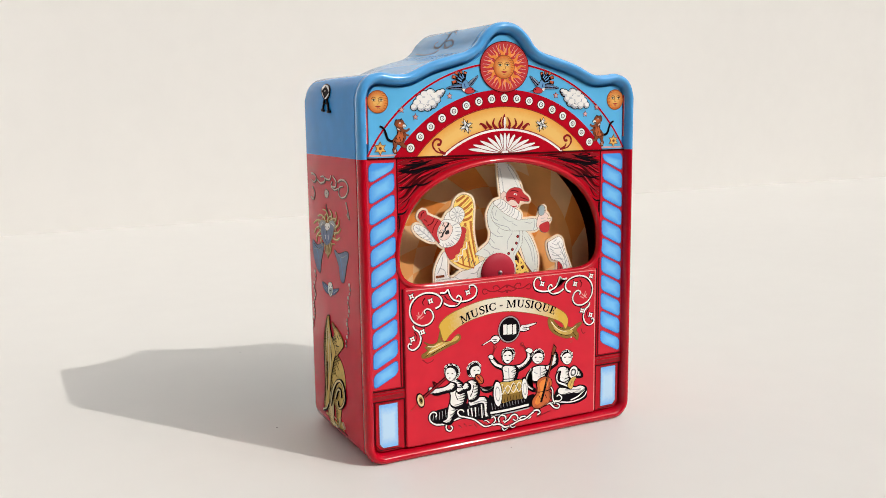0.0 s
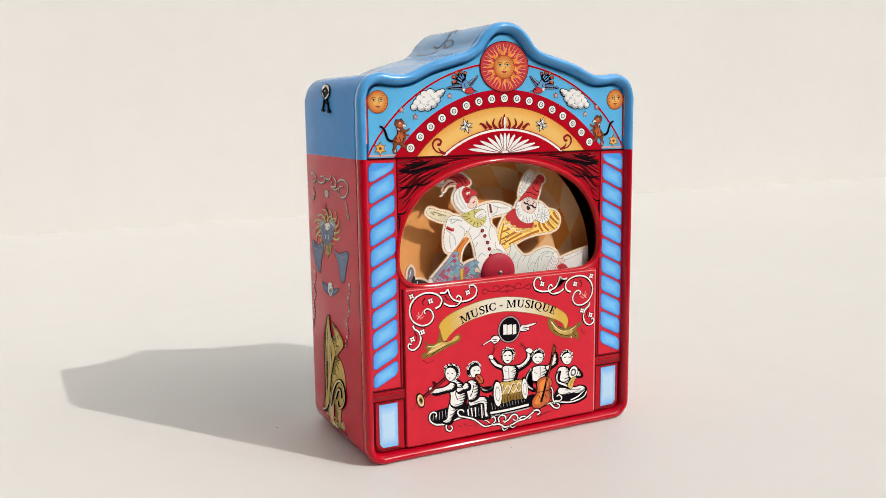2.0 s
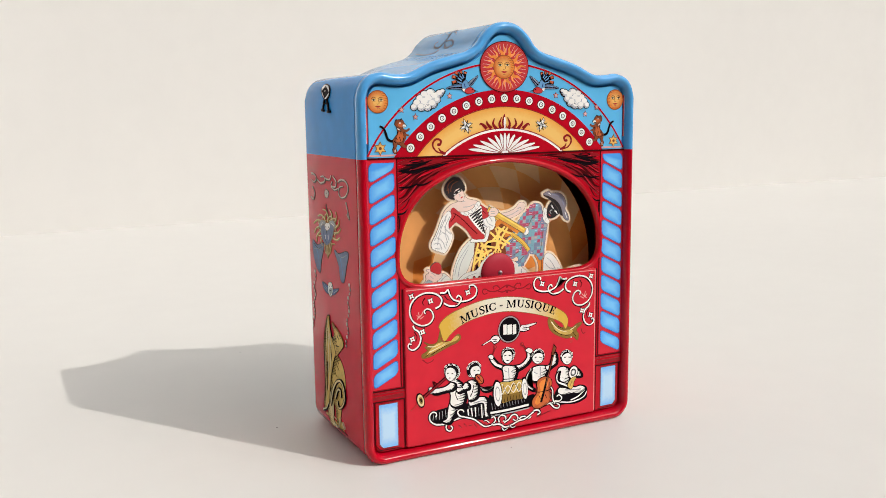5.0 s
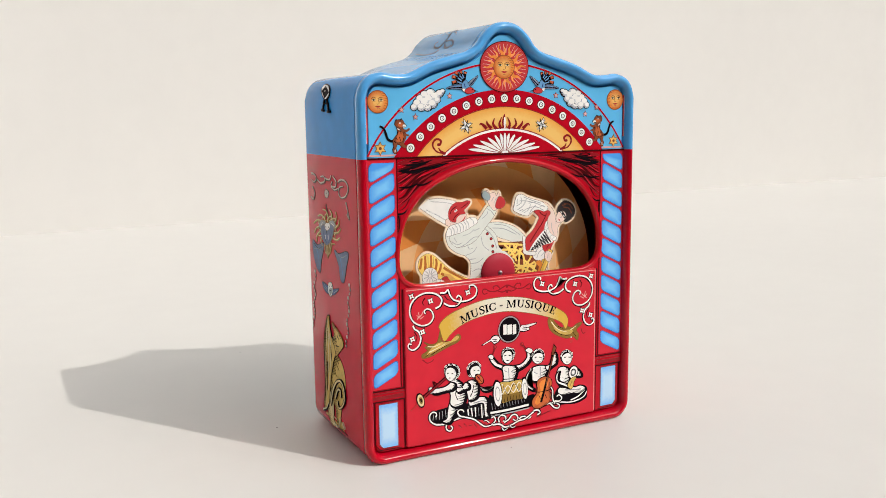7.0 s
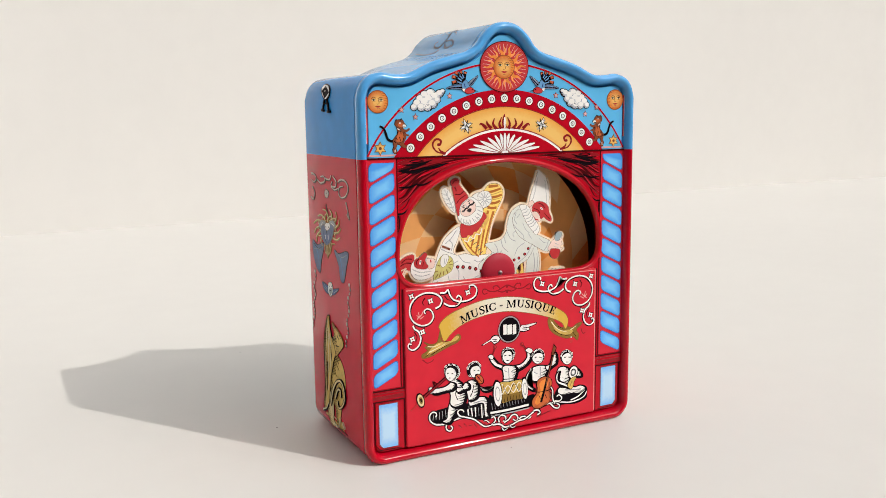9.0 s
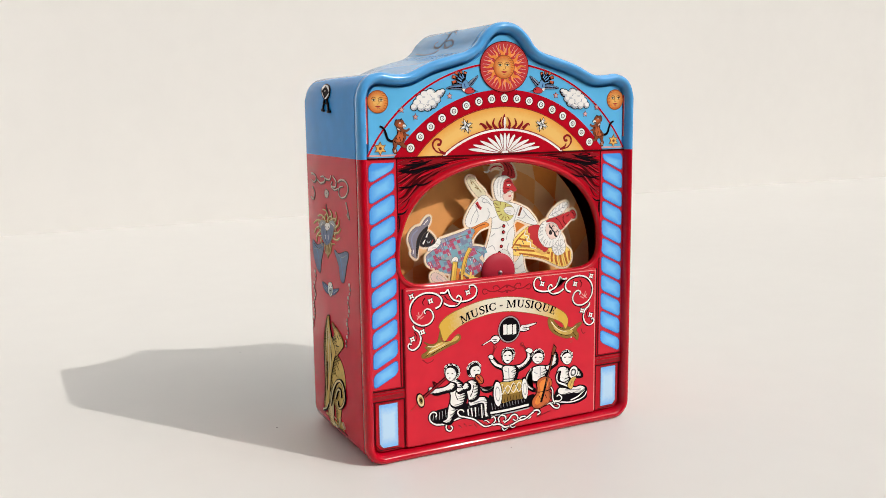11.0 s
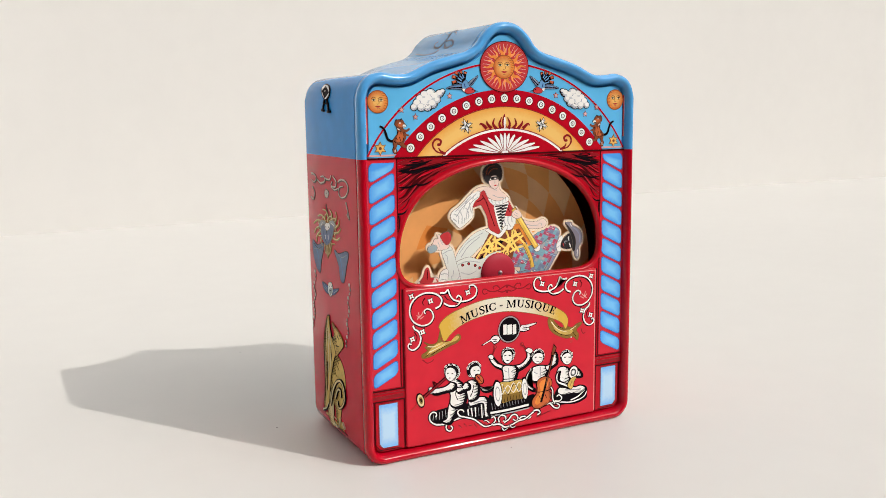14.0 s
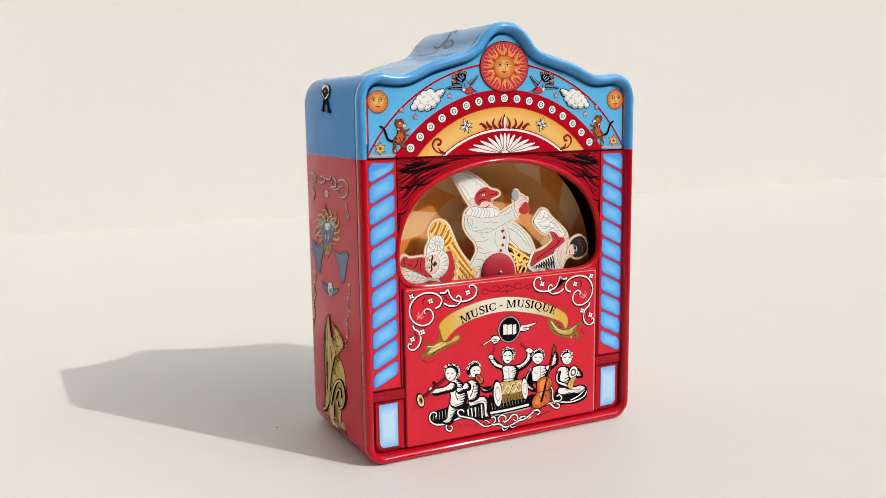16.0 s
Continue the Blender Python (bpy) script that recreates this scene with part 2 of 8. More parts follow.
class Drawing:
    """A print built up layer on layer, each a little higher than the last, in millimetres."""

    def __init__(self, h, step=0.003, margin=0.0, edge=0.0, ink_=None):
        self.rows, self.back, self.h, self.step = [], [], h, step
        self.margin, self.edge, self.ink_ = margin, edge, ink_

    def put(self, o, m):
        self.rows.append((o, m, self.h))
        self.h += self.step

    def fill(self, m, *pts, sharp=False, plain=False, edge=None, inset=0.0, n=4):
        """A filled shape with its ink line; plain: with no card margin round it."""
        o = list(pts) if sharp else smooth(pts, True, n)
        e = self.edge if edge is None else edge
        if inset:
            self.put(o, self.ink_)
            o = grow(o, -inset)
            e = 0.0
        if self.margin and not plain:
            self.back.append(grow(o, self.margin))
        if e:
            self.put(grow(o, e), self.ink_)
        self.put(o, m)
        return o

    def line(self, m, w, *pts, end=None, under=0.0):
        if self.margin and w > 0.9:
            self.back.append(stroke(pts, w + 1.6, (end or w) + 1.6))
        if under:
            self.put(stroke(pts, w + under, (w if end is None else end) + under), self.ink_)
        self.put(stroke(pts, w, end), m)

    def dots(self, m, r, *pts, tall=1.0, turn=0.0):
        for x, z in pts:
            self.put(ellipse(x, z, r, r * tall, turn, n=14), m)

    def petals(self, m, w, mid, r0, r1, count):
        for i in range(count):
            a = 2 * math.pi * i / count
            self.put(stroke([(mid[0] + r * math.cos(a), mid[1] + r * math.sin(a)) for r in (r0, r1)], w, soft=False), m)

    def billows(self, *puffs):
        """A cloud: round puffs melted together, white above and hatched grey below."""
        for x, z, r in puffs:
            self.put(ellipse(x, z, r + 0.28, 0.85 * r + 0.28, n=18), black)
        for x, z, r in puffs:
            self.put(ellipse(x, z, r, 0.85 * r, n=18), cloud_grey)
        for k, (x, z, r) in enumerate(puffs):
            self.put(ellipse(x - 0.2 * r, z + 0.22 * r, 0.7 * r, 0.52 * r, n=18), white)
            if k % 3 != 1:
                for a in (-80, -40):
                    self.put(stroke([(x + q * r * math.cos(radians(a + t)), z + 0.85 * q * r * math.sin(radians(a + t))) for q, t in ((0.95, 0), (0.75, -10), (0.55, -28))], 0.34, 0.08), slate_blue)
                self.put(stroke([(x + q * r, z + v * r) for q, v in ((0.85, 0.15), (0.8, -0.35), (0.4, -0.7))], 0.3, 0.1), black)

    def curls(self, *pts):
        """A head of engraved curls."""
        o = smooth(pts, True, 4)
        self.put(grow(o, -0.15), self.ink_)
        rnd_ = random.Random(len(self.rows))
        for d in (0.35, 0.85):
            rim = grow(o, -d)
            k = rnd_.randrange(3)
            while k < len(rim) - 3:
                run = rnd_.choice((2, 3, 3))
                a, b = rim[k], rim[min(k + run, len(rim) - 1)]
                bulge = ((a[0] + b[0]) / 2 + rnd_.uniform(-0.25, 0.25), (a[1] + b[1]) / 2 + rnd_.uniform(0.0, 0.35))
                self.put(stroke([a, bulge, b], 0.38, 0.15), white)
                k += run + rnd_.choice((0, 1))

    def face(self, x, z, r, tall):
        """A round engraved face, lit from its right."""
        def at(*pts):
            return [(x + r * u, z + r * tall * v) for u, v in pts]
        self.put(ellipse(x, z, r + 0.25, (r + 0.25) * tall, n=36), brown)
        self.put(ellipse(x, z, r, r * tall, n=36), sun_print)
        self.put(smooth(at((0.35, 0.9), (0.75, 0.6), (0.96, 0.1), (0.85, -0.45), (0.4, -0.88), (0.62, -0.4), (0.66, 0.1), (0.58, 0.5))), sun_orange)
        for i in range(11):
            v = 0.75 - 0.15 * i
            u = math.sqrt(max(0.0, 0.97 - v * v))
            self.put(stroke(at((u, v), (u - 0.32, v - 0.05)), 0.17, 0.05, soft=False), brown)
        for q in (-1, 1):
            c = 0.36 * q - 0.04
            self.put(stroke(at((c - 0.24, 0.3), (c, 0.42), (c + 0.24, 0.3)), 0.32, 0.14), brown)
            self.put(smooth(at((c - 0.2, 0.16), (c, 0.25), (c + 0.2, 0.16), (c, 0.08))), pale_gold)
            self.put(ellipse(x + r * c, z + r * tall * 0.17, 0.085 * r, n=12), black)
            self.put(stroke(at((c - 0.22, 0.16), (c, 0.27), (c + 0.22, 0.16)), 0.2, 0.12), black)
            self.put(stroke(at((c - 0.16, 0.03), (c, 0.0), (c + 0.16, 0.04)), 0.13, 0.08), brown)
            self.put(stroke(at((0.5 * q, -0.12), (0.58 * q, -0.26)), 0.16, 0.06, soft=False), sun_orange)
        self.put(stroke(at((0.02, 0.3), (0.1, 0.02), (0.14, -0.14), (0.02, -0.2)), 0.2, 0.12), brown)
        self.put(stroke(at((-0.12, -0.18), (-0.06, -0.22), (0.02, -0.2)), 0.16, 0.1), brown)
        self.put(smooth(at((-0.26, -0.42), (-0.06, -0.35), (0.02, -0.38), (0.1, -0.35), (0.28, -0.42), (0.02, -0.53))), card_red)
        self.put(stroke(at((-0.3, -0.41), (0.02, -0.44), (0.32, -0.4)), 0.14, 0.1), brown)
        self.put(stroke(at((-0.12, -0.62), (0.02, -0.65), (0.16, -0.61)), 0.16, 0.08), brown)
        self.put(stroke(at((-0.5, 0.72), (0.0, 0.86), (0.45, 0.7)), 0.18, 0.1), sun_orange)

    def drop(self, *pts):
        """The black shade that a figure throws on its right."""
        self.put([(x + 0.55, z - 0.4) for x, z in grow(smooth(pts, True, 4), 0.3)], self.ink_)

    def engrave(self, o, m, gap=0.75, reach=0.45, w=0.32, seed=1, lean=0.35):
        """Short tapering cuts that run in from the shaded side of an outline."""
        rnd_ = random.Random(seed)
        lo_, hi_ = min(z + lean * x for x, z in o), max(z + lean * x for x, z in o)
        k = max(2, int((hi_ - lo_) / gap))
        for i in range(k):
            c = lo_ + (hi_ - lo_) * (i + 0.5) / k
            xs = []
            for (ax, az), (bx, bz) in zip(o, o[1:] + o[:1]):
                fa, fb = az + lean * ax - c, bz + lean * bx - c
                if (fa > 0) != (fb > 0):
                    xs.append(ax + (bx - ax) * fa / (fa - fb))
            xs.sort()
            for x0, x1 in zip(xs[::2], xs[1::2]):
                L_ = (x1 - x0) * reach * rnd_.uniform(0.5, 1.15)
                if L_ > 0.3:
                    self.put(stroke([(x1, c - lean * x1), (x1 - L_, c - lean * (x1 - L_))], w, 0.06, soft=False), m)

    def patches(self):
        """Diamonds in rose, teal and slate over the last filled shape."""
        rnd_, coat = random.Random(7), self.rows[-1][0]
        for i in range(-24, 24):
            for j in range(-10, 48):
                x, z = 2.1 * i + 1.05 * (j % 2), 1.15 * j
                d = [(x - 0.95, z + 0.1), (x - 0.1, z - 1.1), (x + 0.95, z - 0.1), (x + 0.1, z + 1.1)]
                if sum(inside(q, coat) for q in d) >= 3:
                    self.rows.append((d, rnd_.choice((rose, rose, teal, teal, slate, card_grey)), self.h))
                    if rnd_.random() < 0.45:
                        self.rows.append((stroke([(x - 0.5, z - 0.4), (x, z), (x + 0.3, z + 0.5)], 0.3, 0.1), rnd_.choice((pale_blue, card_white, pink, slate)), self.h + 0.004))
        self.h += 0.012


def loft(bm, rings, closed=True, mat=0, pick=None):
    """Quads between rings of equal length."""
    vs = [[bm.verts.new(p) for p in r] for r in rings]
    k = len(vs[0])
    for a, b in zip(vs, vs[1:]):
        for i in range(k if closed else k - 1):
            j = (i + 1) % k
            f = bm.faces.new((a[i], a[j], b[j], b[i]))
            f.material_index = pick(f) if pick else mat
    return vs


# ---- the setting: white paper on the table, and a white wall behind ----
def paper_ground():
    xs = [-14 + 28 * i / 28 for i in range(29)]
    bm = bmesh.new()
    loft(bm, [[(x, y, -0.003) for x in xs] for y in (-3.3, -1.0, 0.5, 3.0, 13.0)], closed=False)
    tagged(part("ground", bm, table), "unseen plain dark surface under the paper, added to cut front bounce", "table", kind="structure")
    bm = bmesh.new()
    loft(bm, [[(x, y, z) for x in xs] for y, z in ((-0.26, -0.003), (-0.26, 0.0), (0.0, 0.0), (0.5, 0.0), (0.87, 0.0))], closed=False)
    tagged(part("paper_sheet", bm, paper), "smooth off-white paper covering the tabletop", "paper", kind="structure")
    bm = bmesh.new()
    loft(bm, [[(x, y, z) for x in xs] for y, z in ((0.85, -0.01), (0.85, 3.0), (0.88, 3.0), (0.88, -0.01))], closed=False)
    tagged(part("backdrop", bm, lightened_paper), "plain off-white paper backdrop behind the tin", "backdrop", kind="structure")


pale_print = paint("side_pale_print", (0.62, 0.50, 0.46), 0.45, vary=0.1)
# unseen dark surface beyond the paper, added to cut bounce onto the tin's front
table = paint("dark_bounce_cut", (0.10, 0.06, 0.035), 0.5, vary=0.2, size=4.0, grain=0.1)
paper_ground()


def wall(name, x0, x1, y0, y1, z1, label):
    bm = bmesh.new()
    bmesh.ops.create_cube(bm, size=1.0, matrix=Matrix.Translation(((x0 + x1) / 2, (y0 + y1) / 2, z1 / 2)) @ Matrix.Diagonal((x1 - x0, y1 - y0, z1, 1)))
    tagged(part(name, bm, plaster), label, "wall", kind="structure")


plaster = paint("sky_blocker_dark", (0.11, 0.08, 0.065), 0.8, vary=0.1, size=2.0, grain=0.04, bump=0.1)
# unseen dark walls, added behind the camera and beside it to block low sky
wall("sky_blocker_south", -7.75, 7.75, -3.15, -3.0, 2.4, "unseen dark wall added behind the camera to block low sky")
wall("sky_blocker_west", -7.9, -7.75, -3.0, 4.6, 2.2, "unseen dark side wall added to close off low sky")
wall("sky_blocker_east", 7.75, 7.9, -3.0, 0.0, 2.2, "unseen dark side wall added to close off low sky")

# ---- the tin ----
SPLIT = 123.3
HALF = [(0, 176.2), (2.2, 176.05), (4.6, 175.45), (7.6, 173.8), (11.0, 170.6), (13.4, 167.4), (17.5, 164.6), (24.5, 162.6), (34.0, 159.8), (42.0, 156.2), (46.0, 155.2),
        (51.0, 155.4), (55.0, 155.9), (60.0, 154.6), (63.4, 151.2), (65.0, 146.0)]


def tin_outline():
    top = smooth(HALF, False, 4)
    side = [(65.0, z) for z in (140, 132, SPLIT, 115, 95, 75, 55, 35, 20)]
    corner = ellipse(57, 8, 8, n=8, a0=-90, a1=0)[::-1]
    base = [(x, 0.0) for x in (45, 30, 15, 0)]
    right = top + side + corner + base
    return right + [(-x, z) for x, z in right[1:-1]][::-1]


OUT = tin_outline()
tin = new("music_tin")
tagged(tin, "red and blue lithographed musical tin standing on white paper", "music box")


def body():
    k = len(OUT)
    rows = [(3.0, 64.0), (1.2, 63.6), (0.3, 62.6), (0.0, 61.0), (0.0, 40.0), (0.0, 20.0), (0.0, 2.3)]
    bm = bmesh.new()
    rings = [[(x * MM, y * MM, z * MM) for x, z in (grow(OUT, -d) if d else OUT)] for d, y in rows]
    vs = loft(bm, rings)
    bm.faces.new(vs[0])
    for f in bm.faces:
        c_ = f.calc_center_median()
        # one blue lacquer: shaded copy on the sides, sheened copy on top
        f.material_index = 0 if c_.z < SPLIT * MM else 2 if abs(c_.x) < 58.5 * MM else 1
    part("body_shell", bm, [side_red, shaded_side_blue, sheen_top_blue], tin, "glossy tin wall, blue above and red below", flat=False)
    bm = bmesh.new()
    rows = [(0.0, 2.3), (0.25, 2.1), (1.0, 1.9), (1.0, 1.3), (0.2, 0.95), (-0.25, 0.6), (-0.2, -0.9), (0.3, -2.1), (1.2, -2.9), (2.2, -2.9), (3.0, -2.2), (3.5, -1.0), (3.8, 0.4), (4.1, 1.3), (4.8, 1.5), (5.6, 1.2)]
    loft(bm, [[(x * MM, y * MM, z * MM) for x, z in (grow(OUT, -d) if d else OUT)] for d, y in rows])
    for f in bm.faces:
        f.material_index = 1 if f.calc_center_median().z > SPLIT * MM else 0
    part("front_rim", bm, [rim_red, rim_blue], tin, "rolled rim round the front, blue above and red below", flat=False)


body()
INNER = grow(OUT, -4.9)
WIN_HALF = [(0, 119.9), (10.5, 119.0), (20.0, 116.9), (29.0, 113.5), (37.5, 108.2), (43.8, 100.8), (47.2, 92.5), (48.3, 85.0), (48.0, 79.0), (45.6, 74.6), (41.0, 72.3), (34.0, 71.8), (20.0, 71.8)]
_w = smooth(WIN_HALF + [(0, 71.8)] + [(-x, z) for x, z in WIN_HALF[1:]][::-1], True, 5)
WINDOW = _w


def filled(outer, hole, y0, y1):
    """A sheet with a hole, from y0 (front) to y1 (back)."""
    bm = bmesh.new()
    for y in (y0, y1):
        es = []
        for loop in (outer, hole):
            v = [bm.verts.new((x * MM, y * MM, z * MM)) for x, z in loop]
            es += [bm.edges.new((v[i], v[(i + 1) % len(v)])) for i in range(len(v))]
        bmesh.ops.triangle_fill(bm, use_beauty=True, use_dissolve=False, edges=es)
    loft(bm, [[(x * MM, y * MM, z * MM) for x, z in hole] for y in (y0, y1)])
    bmesh.ops.recalc_face_normals(bm, faces=bm.faces)
    return bm


low = [q for q in INNER if q[1] <= SPLIT + 0.01]
up = [q for q in INNER if q[1] >= SPLIT - 0.01]
# both loops start and end on the split line
front = part("front_panel", filled(low, WINDOW, 0.0, 1.0), red, tin, "red printed front sheet with an oval stage window")
crown = part("crown_panel", art([(up, 0, 0.0)], FRONT, base=-1.0), blue, tin, "sky-blue arched sheet above the stage")
shell = bpy.data.objects["body_shell"]

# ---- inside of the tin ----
# liner added in dark red, so the stage stays dim and bounces red
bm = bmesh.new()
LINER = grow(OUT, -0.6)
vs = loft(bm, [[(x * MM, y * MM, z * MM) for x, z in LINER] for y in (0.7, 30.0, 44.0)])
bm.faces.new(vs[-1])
part("inner_housing", bm, liner_dim_red, tin, "dark red liner added to keep the stage inside dim")

# ---- rolled edge of the stage window ----
bm = bmesh.new()
loft(bm, [[(x * MM, y * MM, z * MM) for x, z in grow(WINDOW, d)] for d, y in ((1.9, 0.02), (1.6, -0.5), (1.0, -0.85), (0.35, -0.75), (-0.1, -0.2), (-0.25, 0.6), (-0.25, 1.6))])
part("window_rim", bm, window_red, tin, "red rolled edge of the stage window", flat=False)

# ---- curtain folds round the window ----
rows = []
rnd = random.Random(4)
RIM_ = grow(WINDOW, 1.7)


def fold(pts, w):
    """A fold that swells in its middle and runs out at both ends."""
    line = smooth(pts, False, 3)
    k, L_, R_ = len(line), [], []
    for i, (x, z) in enumerate(line):
        a, b = line[max(i - 1, 0)], line[min(i + 1, k - 1)]
        dx, dz = b[0] - a[0], b[1] - a[1]
        q = math.hypot(dx, dz) or 1.0
        h = w / 2 * math.sin(math.pi * (0.04 + 0.92 * i / (k - 1)))
        L_.append((x - h * dz / q, z + h * dx / q))
        R_.append((x + h * dz / q, z - h * dx / q))
    return L_ + R_[::-1]


def over(x):
    """Height of the window's edge above x."""
    near = sorted((q for q in RIM_ if q[1] > 88), key=lambda q: abs(q[0] - x))[:2]
    return max(q[1] for q in near)


half = sorted((q for q in RIM_ if q[0] <= 0 and q[1] > 90), key=lambda q: -q[0])
rows.append(([(0, 122.9), (-48.8, 122.9), (-48.8, 90.0)] + half[::-1] + [(0, over(0))], red, 0.05))
for k in range(46):
    # long folds sweep up from the sides towards the top edge
    s0 = 0.02 + 0.93 * (k / 45) ** 0.9
    rise, ph = rnd.uniform(0.25, 0.75), rnd.uniform(0, 6.3)
    u0 = rnd.choice((0.0, 0.0, 0.0, rnd.uniform(0.1, 0.35)))
    u1 = min(1.0, u0 + rnd.uniform(0.45, 0.9))
    pts = []
    for i in range(9):
        u = u0 + (u1 - u0) * i / 8
        x = -48.3 + 47.5 * u * (1 - 0.45 * s0)
        lo = max(over(x), 101.0) + 0.7
        w_ = s0 + rise * u * (1 - 0.3 * s0) + 0.035 * math.sin(ph + 7 * u)
        if w_ > 0.97 and len(pts) > 2:
            break
        pts.append((x, lo + (122.2 - lo) * min(w_, 0.97)))
    if len(pts) < 3:
        continue
    m_ = (dark_red, deep_red, black, red, deep_red, dark_red, bright_red)[k % 7]
    if m_ is black and pts[len(pts) // 2][0] > -30:
        m_ = deep_red
    wide = rnd.uniform(0.9, 1.9) if m_ in (black, dark_red, deep_red) else rnd.uniform(0.4, 0.9)
    o = fold(pts, wide)
    rows.append(([(min(max(x, -48.7), 0.3), min(max(z, 90.0), 122.8)) for x, z in o], m_, 0.08 + 0.0035 * k))
for x0, z0, L_, w_ in ((-45.0, 121.2, 12, 0.9), (-46.0, 118.6, 11, 1.5), (-36.0, 119.8, 10, 0.7), (-46.8, 112.5, 8, 0.9), (-40.0, 113.2, 7, 0.7)):
    # deep hollows fan out from the corner
    rows.append((fold([(x0 - 1.5, z0 - 0.6), (x0 + 0.4 * L_, z0 - 0.9), (x0 + L_, z0 + 0.9)], w_), black, 0.25 + 0.002 * L_))
rows.append((stroke([(-48.6, 101.2), (-46.0, 101.6), (-43.0, 104.2)], 0.9, 0.3, 4), black, 0.29))
for k in range(7):
    # the gathered tails hang straight down the sides
    x0 = -48.3 + 0.85 * k
    pts = [(x0, 100.6 + 0.3 * k), (x0 + 0.25, 97.0), (x0 - 0.1, 93.5 + 0.5 * k)]
    pts = [(x, z) for x, z in pts if z > over(x) + 0.2 or x < -47]
    if len(pts) == 3:
        rows.append((stroke(pts, 0.5, 0.2, 4), (black, red)[k % 2], 0.30 + 0.002 * k))
for side in (list, mirror):
    printed("curtain", [(side(o), m_, h) for o, m_, h in rows[:1]], front, "dark red printed drapery with black folds")
    for o, m_, h in rows[1:]:
        printed("curtain_fold", [(side(o), m_, h)], front)
printed("dark_line", [(stroke([(-62, 123.2), (62, 123.2)], 0.7, soft=False), dark_red, 0.3)], front)

# ---- crown: arches, dots, sun and lotus ----
printed("outer_arch", [(arch_band(90.6, 69.1, 69.9, 124.3), pink, 0.10), (arch_band(90.6, 69.15, 69.85, 124.2), red, 0.16),
                       (stroke([(-60.6, 124.4), (-49.5, 124.4)], 0.7, soft=False), pink, 0.12), (stroke([(49.5, 124.4), (60.6, 124.4)], 0.7, soft=False), pink, 0.12),
                       (stroke([(-60.9, 147), (-60.9, 129)], 0.8, soft=False), pink, 0.13), (stroke([(60.9, 147), (60.9, 129)], 0.8, soft=False), pink, 0.13),
                       (stroke([(-60.7, 147), (-60.7, 129)], 0.4, soft=False), card_red, 0.17), (stroke([(60.7, 147), (60.7, 129)], 0.4, soft=False), card_red, 0.17)],
        crown, "thin red arch line edged in pink")
red_arch = printed("red_arch", [(arch_field(88.9, 60.6, 123.45), red, 0.12)], crown, "broad red arch")
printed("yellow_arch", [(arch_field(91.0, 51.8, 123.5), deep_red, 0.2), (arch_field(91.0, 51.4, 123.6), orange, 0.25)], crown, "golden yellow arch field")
printed("inner_arch", [(arch_field(88.3, 45.8, 123.55), deep_red, 0.3), (arch_field(88.3, 45.4, 123.55), white, 0.34), (arch_field(88.3, 44.5, 123.55), red, 0.38)], crown, "dark red half-round field with a white edge")
for i in range(17):
    a = radians(90 + (i - 8) * 6.0)
    x, z = 57.4 * math.cos(a), 88.6 + 57.4 * math.sin(a)
    printed("bulb", [(ellipse(x, z, 1.95, n=20), dark_red, 0.18), (ellipse(x, z, 1.65, n=20), white, 0.24), (ellipse(x, z, 0.95, n=16), black, 0.29), (ellipse(x, z, 0.68, n=14), white, 0.33), (ellipse(x, z, 0.25, 0.35, n=10), grey, 0.36)], crown, "white printed dot with a black eye")
rows = [(ellipse(0, 158.6, 11.5, 10.3, n=48), dark_red, 0.36), (ellipse(0, 158.6, 11.2, 10.0, n=48), card_red, 0.40)]
for i in range(20):
    a, q_ = 18 * i, (7 if i % 2 else -7)
    r = 9.9 if i % 2 == 0 else 8.6
    ray = [(rr_ * math.cos(radians(a + da)), rr_ * math.sin(radians(a + da))) for rr_, da in ((3.8, 0), (r * 0.6, q_), (r * 0.8, -0.4 * q_), (r, 0.2 * q_))]
    rows.append((stroke([(x, 158.6 + z * 0.93) for x, z in ray], 1.9, 0.15), ray_orange if i % 2 else sun_orange, 0.44 + 0.003 * i))
for i in range(36):
    a = radians(10 * i + 3)
    rows.append((stroke([(6.0 * math.cos(a), 158.6 + 5.6 * math.sin(a)), (10.2 * math.cos(a), 158.6 + 9.2 * math.sin(a))], 0.14, 0.2, soft=False), pink, 0.415))
printed("sun_disc", rows, crown, "orange flaming sun rays on a red disc")
sun_ = Drawing(0.53, edge=0.2, ink_=brown)
sun_.face(-0.3, 158.5, 4.75, 0.97)
printed("sun_face", sun_.rows, crown, "orange printed sun face")
rows = []
for i in range(15):
    a = 180 * i / 14
    if i in (0, 14):
        continue
    L = 8.0 + 9.3 * abs(math.cos(radians(a))) ** 1.5
    dx, dz = math.cos(radians(a)), math.sin(radians(a))
    c_ = (dx * L * 0.56, 123.9 + dz * 7.8 * 0.56)
    ln = math.hypot(dx * L, dz * 7.8) * 0.47
    t_ = math.degrees(math.atan2(dz * 7.8, dx * L))
    hh = 0.42 + 0.02 * min(i, 14 - i)
    rows.append((ellipse(c_[0], c_[1], ln + 0.3, 1.02, t_, n=16), deep_red, hh))
    rows.append((ellipse(c_[0], c_[1], ln, 0.72, t_, n=16), white, hh + 0.012))
printed("lotus", [(ellipse(0, 123.7, 1.6, 1.0, n=16, a0=0, a1=180), white, 0.60)] + rows, crown, "white printed fan of petals")


